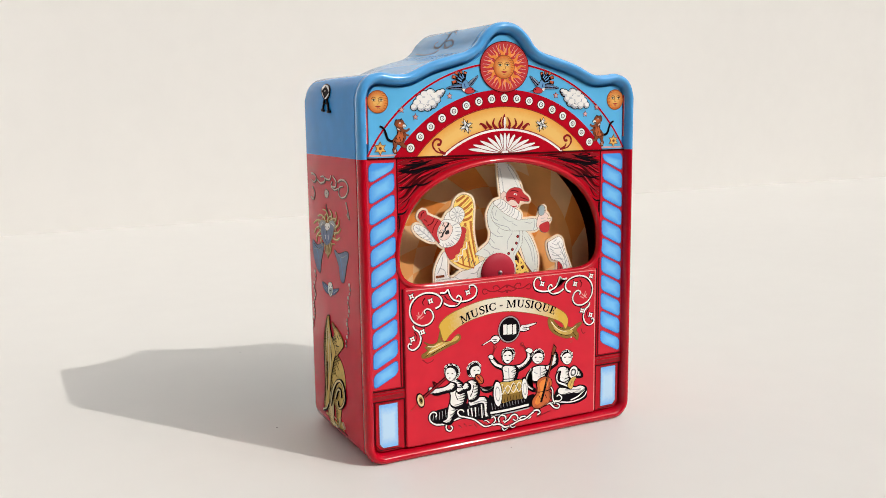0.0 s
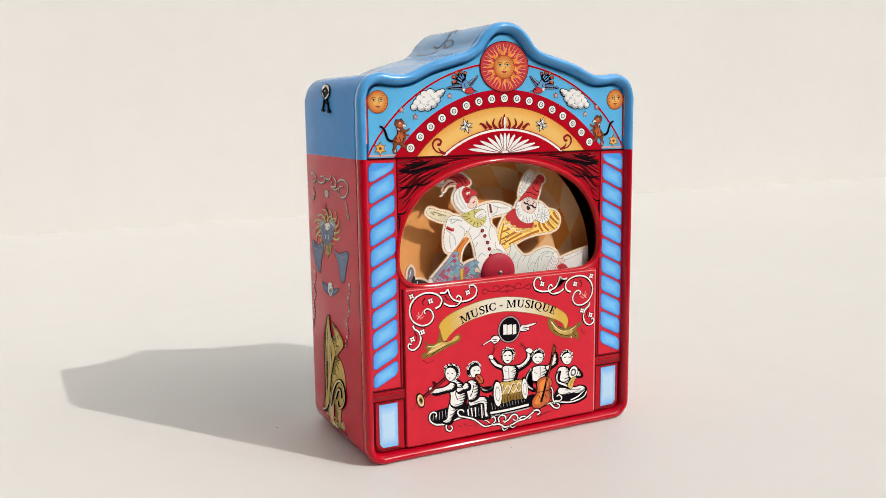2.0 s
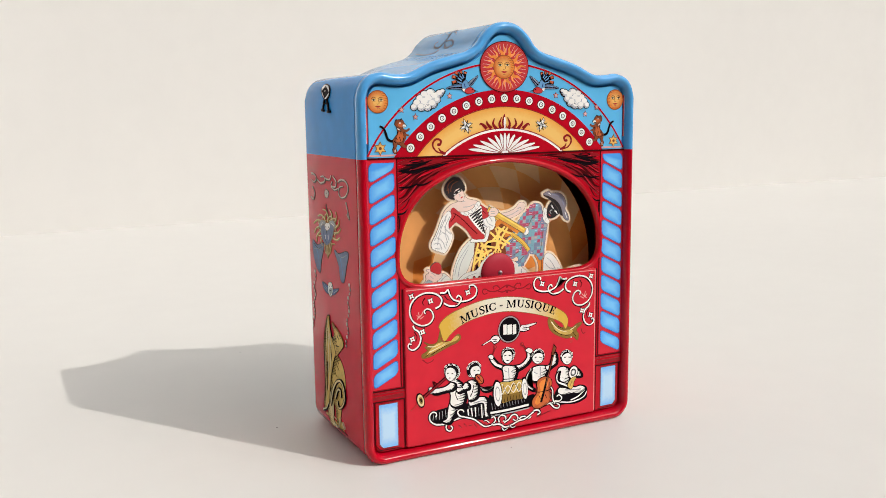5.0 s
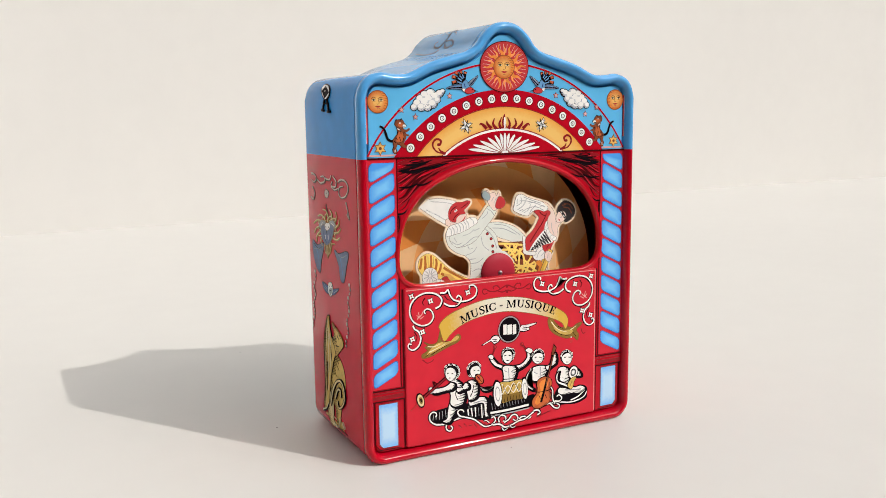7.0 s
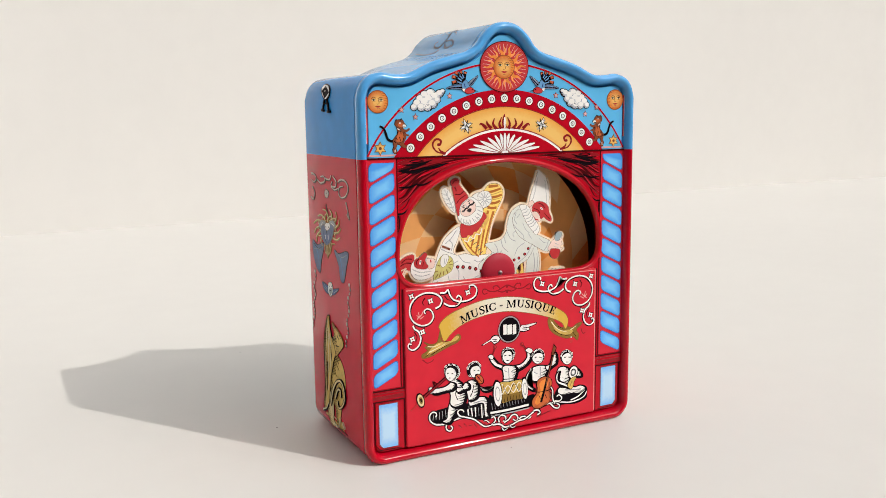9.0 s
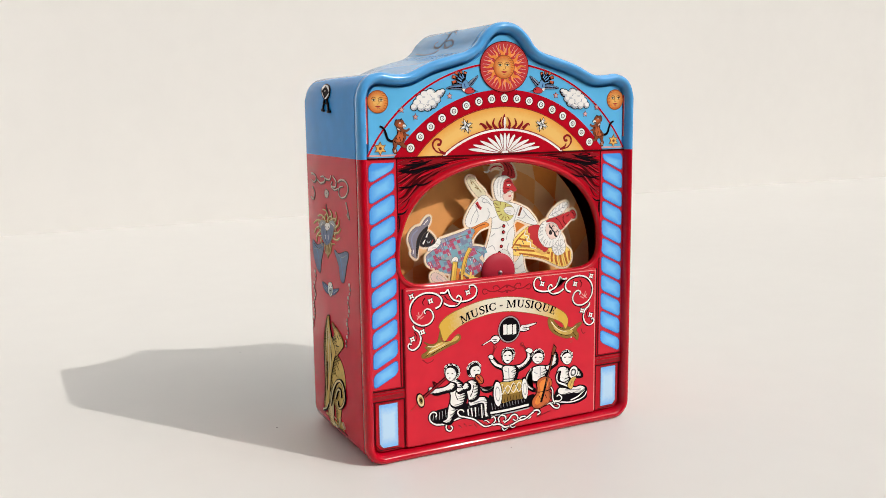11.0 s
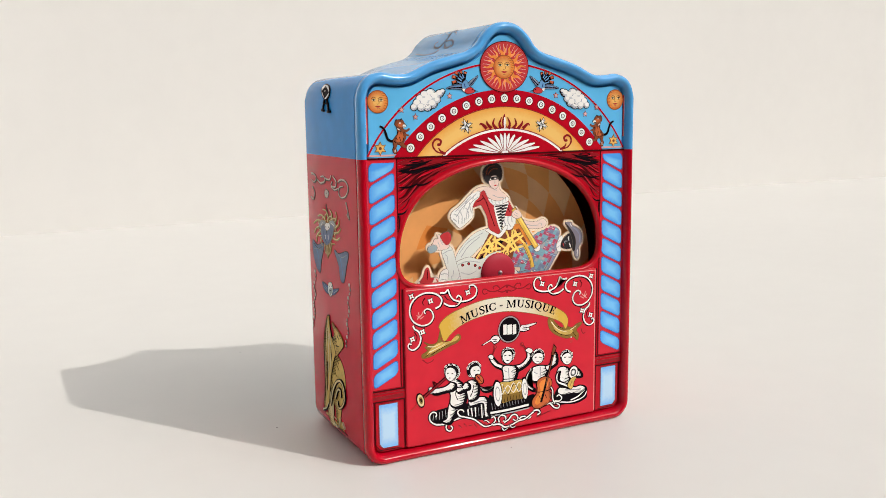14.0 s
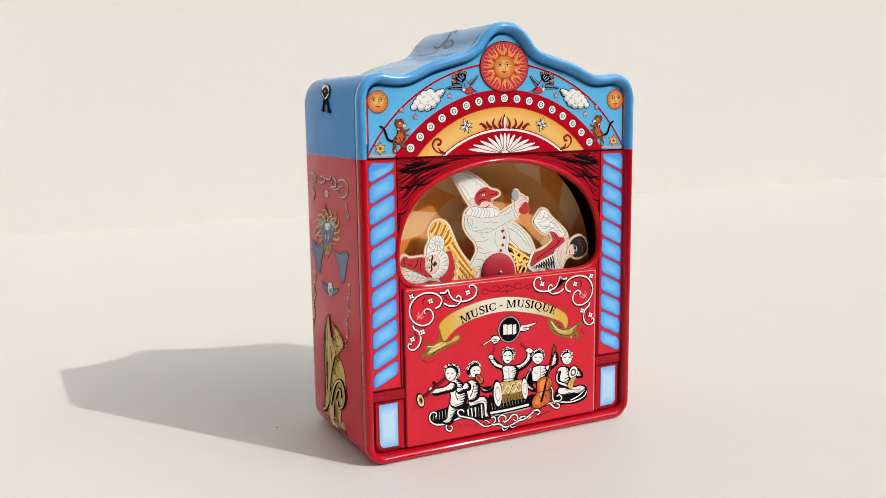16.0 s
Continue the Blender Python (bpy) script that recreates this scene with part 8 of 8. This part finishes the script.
jester.line(dark_red, 0.35, (2.4, 38.5), (4, 38.9), (5.2, 37.9))
jester.line(dark_red, 0.3, (2.1, 35.9), (4, 35.8))
jester.line(card_red, 0.55, (3.7, 32.4), (4.9, 32.6))
jester.dots(dark_red, 0.8, (2, 19.7), (2, 17.1), (1.7, 13.9), (1.2, 11), (0.3, 8.2))
jester.dots(card_red, 0.45, (2, 19.7), (2, 17.1), (1.7, 13.9), (1.2, 11), (0.3, 8.2))
puppet(jester, 111.3, "card puppet jester in white with a red horned cap")

harlequin = Drawing(0.46, margin=1.0, edge=0.14, ink_=ink)
harlequin.fill(card_blue, (-6.3, 11.6), (-2.5, 8.7), (1.4, 7.1), (5.4, 10.2), (7.1, 8.1), (6.5, 2.2), (4.8, -2.6), (-5.3, -1.6), (-6.6, 4.4))
harlequin.line(navy, 0.4, (-4.1, 8.1), (-3.6, 0.7))
harlequin.line(navy, 0.4, (-0.2, 6.8), (-0.6, -0.6))
harlequin.line(pale_blue, 0.4, (3.4, 7.4), (3.7, 2.5))
harlequin.fill(sun_orange, (9.1, 17.3), (12.5, 19.5), (15.6, 17.3), (17.9, 13.7), (17.1, 11.7), (14.5, 14.7), (11.6, 16.4))
harlequin.line(brown, 0.35, (12.8, 18.5), (15.3, 16.3), (17.1, 13.7))
harlequin.fill(lilac, (-7, 33), (-4, 34.8), (-0.7, 32.9), (3.7, 31.7), (6.3, 28.7), (10.2, 23.3), (13, 19.9), (12.8, 17.3), (9.6, 17.7), (6.2, 16), (1.5, 17.6), (-2.4, 16.7), (-5.7, 16.4), (-7.1, 19.9), (-7.8, 24.3), (-7.5, 29.5))
harlequin.patches()
harlequin.fill(lilac, (-6.5, 14.6), (-3.5, 16.3), (0.9, 16.4), (6.2, 16), (7.6, 10.5), (7.1, 7.1), (4.8, 9.8), (2.8, 10.9), (0.9, 7.9), (-2.5, 8.7), (-5.5, 11.1))
harlequin.patches()
harlequin.line(ink, 0.28, (4.6, 27.8), (8.2, 23.2), (10.5, 19.6))
harlequin.line(ink, 0.28, (-2.3, 31.6), (-3.4, 28.3), (-2.4, 24.4))
harlequin.line(ink, 0.28, (0.9, 10.1), (2, 13.4), (1.5, 15.9))
harlequin.line(ink, 0.28, (-3.5, 15.3), (-4.6, 12.5))
harlequin.line(ink, 0.28, (4.8, 10.7), (5.4, 13.6))
harlequin.line(ink, 2.1, (-6.3, 16), (-3, 16.7), (1.5, 17.1), (5.4, 16.6))
harlequin.line(card_yellow, 1.75, (-6.3, 16), (-3, 16.7), (1.5, 17.1), (5.4, 16.6))
harlequin.line(gold_dark, 0.25, (-5.7, 15.7), (-2.4, 16.4), (1.5, 16.6), (4.8, 16.1))
harlequin.line(ink, 2.5, (-23.4, 14.7), (-13.8, 17.3), (-2.9, 20.6), end=2.1)
harlequin.line(card_yellow, 2.1, (-23.2, 14.7), (-13.8, 17.3), (-3.2, 20.6), end=1.7)
harlequin.line(lattice, 0.6, (-22.6, 15.3), (-13.8, 18), (-4, 20.9))
harlequin.fill(card_white, (-3.8, 21.1), (-3.2, 22.8), (-1.6, 23.1), (-0.2, 22.1), (-0.5, 20.6), (-2.4, 20), plain=True)
harlequin.line(card_grey, 0.25, (-2.7, 22), (-1.3, 21.2))
harlequin.line(card_grey, 0.25, (-2.9, 21), (-1.6, 20.5))
harlequin.fill(card_white, (-1.8, 34.7), (-0.1, 35.3), (2.1, 33.2), (4.6, 32.6), (4, 31), (1, 31.4), plain=True)
harlequin.line(card_grey, 0.25, (-0.1, 33.8), (0.7, 31.9))
harlequin.line(card_grey, 0.25, (2.1, 32.8), (2.4, 31.3))
harlequin.fill(card_black, (-0.6, 40.1), (1.6, 41.2), (4.9, 40.5), (5.7, 37.9), (4.6, 34.8), (2.6, 33.2), (0.4, 34.8), (-0.9, 37.7))
harlequin.line(card_grey, 0.3, (1.8, 37.1), (1.5, 35.9), (2.6, 35.6))
harlequin.line(card_red, 0.4, (1.8, 34.7), (3.2, 34.6))
harlequin.line(card_white, 0.8, (0.2, 38.4), (1, 38.1), (2.1, 38), end=0.4)
harlequin.line(card_white, 0.8, (3.2, 37.7), (4, 37.9), (5.2, 37.7), end=0.4)
harlequin.fill(hat_grey, (-6.4, 38.9), (-5.3, 41.7), (-3.9, 41.9), (-2.5, 43.2), (-0.1, 45), (2.7, 45.2), (5.4, 43.9), (6.8, 41.9), (9.9, 41), (11.6, 39.5), (9.4, 38.7), (6.8, 39.5), (4, 41.1), (0.2, 41.5), (-2.8, 40.2), (-4.5, 39.3))
harlequin.fill(card_black, (-6.1, 38.7), (-3.4, 40.2), (-0.1, 41.2), (2.7, 41.4), (5.4, 40.5), (7.7, 39), (6, 38.6), (3.5, 39.6), (-0.1, 39.8), (-3.4, 39.3), plain=True)
harlequin.line(lilac, 0.5, (-2.8, 41.8), (-0.6, 43.4), (2.1, 44), (4.9, 42.7))
harlequin.line(card_white, 0.35, (-5, 41), (-3.4, 41.4))
harlequin.line(card_white, 0.35, (7.7, 40.9), (10.2, 39.8))
puppet(harlequin, 181.4, "card puppet harlequin in lilac diamond patches and black mask")

woman = Drawing(0.46, margin=1.0, edge=0.14, ink_=ink)
woman.fill(skin, (13.3, 22.9), (15.6, 19.8), (19.1, 18), (22.6, 17.3), (25.5, 17.8), (27.3, 16.2), (26.1, 14.3), (22.6, 14.1), (17.9, 15.2), (14.8, 16.9), (12.8, 19.5))
woman.line(card_grey, 0.25, (15, 18.3), (19.1, 16.3), (23.2, 15.5))
woman.line(card_grey, 0.25, (23.2, 16.3), (24.6, 15.9), (24.4, 14.9))
woman.fill(brown, (-10.4, 7.4), (-6.3, 11.6), (-3, 15.5), (-0.2, 18), (3.4, 15), (6.8, 17), (10.2, 17.7), (13.3, 16), (15.9, 9.3), (17.1, 5.8), (12.5, 3.7), (-0.2, 4.8))
woman.fill(black, (-5.2, 9.1), (-2.4, 13.3), (-0.8, 8.8), sharp=True, plain=True, edge=0)
woman.fill(black, (0.9, 14), (4.8, 12.7), (2.6, 9.9), sharp=True, plain=True, edge=0)
woman.fill(black, (5.9, 8.7), (7.6, 14.4), (9.9, 9.3), sharp=True, plain=True, edge=0)
woman.fill(black, (10.5, 15.7), (12.8, 14.5), (12.2, 11.6), sharp=True, plain=True, edge=0)
woman.fill(black, (-8.5, 7.2), (-6.3, 9.2), (-5.2, 7.2), sharp=True, plain=True, edge=0)
woman.fill(sun_orange, (-0.2, 12.1), (1.4, 9.5), (-1.3, 9.3), sharp=True, plain=True, edge=0)
woman.fill(sun_orange, (7.6, 11.5), (9.3, 9.4), (6.5, 8.6), sharp=True, plain=True, edge=0)
woman.fill(sun_orange, (12.8, 12.1), (13.9, 9), (11, 10.2), sharp=True, plain=True, edge=0)
woman.line(lattice, 0.95, (-9.6, 7.6), (-5.2, 12), (-0.2, 16.3))
woman.line(lattice, 0.95, (-5.2, 12.5), (-1.9, 8.4), (1.4, 5.6))
woman.line(lattice, 0.95, (-2.4, 15.2), (-1.1, 10.2), (-2.5, 6.2))
woman.line(lattice, 0.95, (-0.2, 14.6), (3.1, 11.4), (6.5, 7.9))
woman.line(lattice, 0.95, (-6.9, 10), (-1.3, 10.5), (3.1, 9.7))
woman.line(lattice, 0.95, (0.9, 15.9), (0.9, 11.1), (-0.2, 6.3))
woman.line(lattice, 0.95, (3.4, 13.8), (6.8, 11.6), (9.9, 6.9))
woman.line(lattice, 0.95, (6.8, 16.5), (7.6, 12), (5.9, 7.2))
woman.line(lattice, 0.95, (4.2, 8.3), (9.6, 10.8), (15.1, 12.9))
woman.line(lattice, 0.95, (10.5, 16.7), (12.8, 12.1), (16.2, 7.3))
woman.line(lattice, 0.95, (5.4, 12.7), (9.9, 13.3), (13.9, 14))
woman.line(lattice, 0.95, (7.1, 7.1), (11.6, 8.2), (16.8, 7.8))
woman.line(lattice, 0.95, (9.9, 16.2), (9.3, 11.9), (11.6, 6.2))
woman.line(lattice, 0.95, (-5.8, 7.7), (-0.8, 12.7), (3.7, 13.8))
woman.line(lattice, 0.95, (2.6, 7), (7.1, 10.6), (11, 14.7))
woman.line(lattice, 0.95, (-3.5, 13.4), (-0.2, 11.6))
woman.dots(lattice, 1.0, (3.4, 7.7), (5.6, 6.7), (1.2, 7.6))
woman.dots(brown, 0.4, (3.4, 7.7), (5.6, 6.7), (1.2, 7.6))
woman.line(sun_orange, 2.4, (10.5, 17.2), (13.9, 16.9), (15.9, 12.3), (17.7, 7.7), end=1.6)
woman.fill(card_white, (6.5, 23.6), (9.3, 23.9), (11.6, 22.2), (11.9, 19.5), (9.3, 16.8), (6.8, 17.4), (5.1, 20))
woman.line(card_grey, 0.28, (7.1, 22.8), (6.5, 19.9), (7.6, 17.9))
woman.line(card_grey, 0.28, (8.8, 23.2), (8.2, 20.3), (9.3, 17.8))
woman.line(card_grey, 0.28, (10.2, 22.6), (10.2, 19.7))
woman.line(card_grey, 0.28, (6, 20.9), (7.1, 19.4))
woman.fill(card_white, (-3, 18.9), (-0.7, 19.4), (2.9, 16), (6.5, 18.9), (7.6, 17.9), (3.4, 14.5), (0.9, 15.9), plain=True)
woman.fill(skin, (-7.8, 35.2), (-5, 37.2), (-1.2, 37.5), (2.1, 36.6), (2.7, 38.5), (5.7, 37.6), (6.5, 34.5), (9.3, 31.4), (9.6, 29), (6.8, 28.2), (2.6, 28.9), (-0.1, 31.5), (-4, 33.1))
woman.line(card_grey, 0.25, (2.6, 33.2), (4.9, 31.7), (7.7, 31))
woman.line(card_grey, 0.22, (3.5, 35.6), (4.9, 34.5))
woman.fill(card_red, (-7.8, 30), (-6.1, 32.7), (-3.4, 35), (-1.2, 35.8), (-0.1, 32.9), (2.1, 30.4), (3.5, 28.8), (3.2, 24.5), (4.6, 19.6), (3.1, 16.3), (0.9, 17.4), (-1.3, 19.5), (-1.5, 24.3), (-2.9, 28.7), (-4, 30.2))
woman.line(dark_red, 0.4, (-2.3, 34), (-0.7, 30), (0.4, 24.7), (1.5, 19.8))
woman.line(dark_red, 0.35, (-5.6, 31.8), (-3.4, 32.1), (-1.8, 33))
woman.fill(card_red, (7.4, 28.6), (9.3, 29.7), (10.8, 26.5), (11.6, 23.5), (9.3, 22.6), (6, 24.3))
woman.line(dark_red, 0.3, (8.8, 27.6), (9.6, 24.1))
woman.fill(card_white, (0.4, 32.1), (2.6, 30.8), (6, 29.9), (9.3, 30.9), (9.9, 29.4), (7.1, 28.1), (3.2, 28.4), (1, 30.2))
woman.line(card_grey, 0.25, (1.5, 31.1), (2.1, 29.6))
woman.line(card_grey, 0.25, (3.2, 30.3), (3.5, 28.8))
woman.line(card_grey, 0.25, (5.1, 29.9), (5.1, 28.5))
woman.line(card_grey, 0.25, (7.1, 30.1), (6.8, 28.6))
woman.line(card_grey, 0.25, (8.5, 30.5), (8.5, 29))
woman.fill(card_white, (2.6, 28.9), (5.4, 28.2), (9.6, 28.5), (7.7, 24.7), (5.7, 21.2), (4.3, 17.1), (3.2, 20.1), (2.6, 24.5), plain=True)
woman.line(card_black, 0.62, (2.9, 28.1), (9.1, 27.5))
woman.line(card_black, 0.45, (9.1, 27.5), (3.1, 26.9))
woman.line(card_black, 0.62, (3.1, 26.9), (8.5, 26.3))
woman.line(card_black, 0.45, (8.5, 26.3), (3.2, 25.6))
woman.line(card_black, 0.62, (3.2, 25.6), (7.9, 25.1))
woman.line(card_black, 0.45, (7.9, 25.1), (3.4, 24.3))
woman.line(card_black, 0.62, (3.4, 24.3), (7.4, 23.8))
woman.line(card_black, 0.45, (7.4, 23.8), (3.6, 23))
woman.line(card_black, 0.62, (3.6, 23), (6.8, 22.6))
woman.line(card_black, 0.45, (6.8, 22.6), (3.7, 21.8))
woman.line(card_black, 0.62, (3.7, 21.8), (6.2, 21.3))
woman.line(card_black, 0.45, (6.2, 21.3), (3.9, 20.5))
woman.line(card_black, 0.62, (3.9, 20.5), (5.7, 20.1))
woman.line(card_black, 0.45, (5.7, 20.1), (4.1, 19.2))
woman.line(card_black, 0.62, (4.1, 19.2), (5.1, 18.8))
woman.line(card_black, 0.45, (5.1, 18.8), (4.3, 17.9))
woman.fill(card_white, (-12.1, 32.8), (-8.8, 35), (-5.6, 36.3), (-3.4, 35.7), (-4, 33.6), (-6.2, 32.3), (-7.8, 30), (-8.1, 26.7), (-9.5, 25.3), (-11.6, 24), (-14.9, 22.8), (-16.4, 24.4), (-18.5, 27.8), (-17.4, 30.1), (-14.8, 31.3))
woman.line(card_grey, 0.3, (-5, 35.3), (-9.4, 32.9), (-13.2, 30.3), (-15.9, 27.6))
woman.line(card_grey, 0.3, (-4.5, 33.8), (-8.3, 31.9), (-10.5, 28.7), (-11.6, 25.5))
woman.line(card_grey, 0.3, (-7.8, 34.7), (-12.1, 32.1), (-15.9, 30))
woman.line(card_grey, 0.3, (-16.9, 29.1), (-14.8, 27.6), (-15.4, 24.8))
woman.line(card_grey, 0.3, (-14.2, 30.4), (-13.2, 27.5), (-13.8, 24.2))
woman.line(card_grey, 0.3, (-11, 30.6), (-10, 28.2), (-10.5, 25.9))
woman.line(card_grey, 0.3, (-8.9, 32.4), (-8.9, 29.6), (-8.4, 27.6))
woman.line(card_grey, 0.3, (-17.5, 27.3), (-15.9, 25.7))
woman.line(card_grey, 0.3, (-12.7, 24.6), (-12.1, 26.4))
woman.line(card_grey, 0.3, (-6.1, 35.1), (-7.2, 33.3))
woman.line(card_grey, 0.3, (-9.9, 33.4), (-12.1, 30.2))
woman.line(cream, 0.4, (-6.7, 35.9), (-3.9, 36.7), (-1.2, 36.8))
woman.line(ink, 2.5, (11.6, 25.4), (16.2, 15.5), (20.6, 6))
woman.line(card_yellow, 2.1, (11.6, 25.2), (16.2, 15.3), (20.6, 6.2))
woman.line(lattice, 0.6, (12.5, 24.2), (16.8, 15.2), (20.6, 7))
woman.fill(skin, (10.5, 23.3), (12.5, 24.6), (14.5, 23.5), (15, 21.3), (12.8, 20.7), (11, 21.8), plain=True)
woman.line(card_grey, 0.22, (11.9, 23.7), (13.6, 22.4))
woman.line(card_grey, 0.22, (11.6, 22.7), (13.3, 21.6))
woman.fill(skin, (1.3, 39.5), (2.1, 41.1), (4.6, 41.5), (6.3, 40), (6, 37.4), (4.3, 35.5), (2.4, 36.6))
woman.fill(card_black, (-0.6, 41), (-0.4, 44.1), (1.9, 45.9), (5.2, 46.3), (7.7, 45), (8.5, 42.5), (7.9, 39.4), (6.5, 38.5), (6, 40.5), (4.1, 41.3), (1.8, 40.4), (1.3, 38.3), (0.2, 39.3))
woman.line(card_black, 1.3, (1.6, 40), (3.5, 40.1), (6, 39.8))
woman.line(card_white, 0.45, (2.1, 39.9), (2.9, 39.9))
woman.line(card_white, 0.45, (4.3, 39.8), (5.2, 39.8))
woman.line(card_red, 0.5, (3.8, 37), (4.9, 36.9))
woman.line(card_grey, 0.22, (4, 39.1), (4.3, 38.2), (3.8, 38))
woman.line(brown, 0.3, (0.7, 43.3), (2.7, 45.2), (5.4, 45.1))
woman.line(brown, 0.3, (1.6, 42.1), (3.8, 43.9), (6.6, 43.6))
woman.line(brown, 0.3, (0.5, 41.9), (1.6, 43.8))
puppet(woman, 620.6, "card puppet woman in a red laced dress")


def motions():
    walk(wheel, [(i * 0.5, wheel_pose(i * 0.5)) for i in range(33)])


motions()
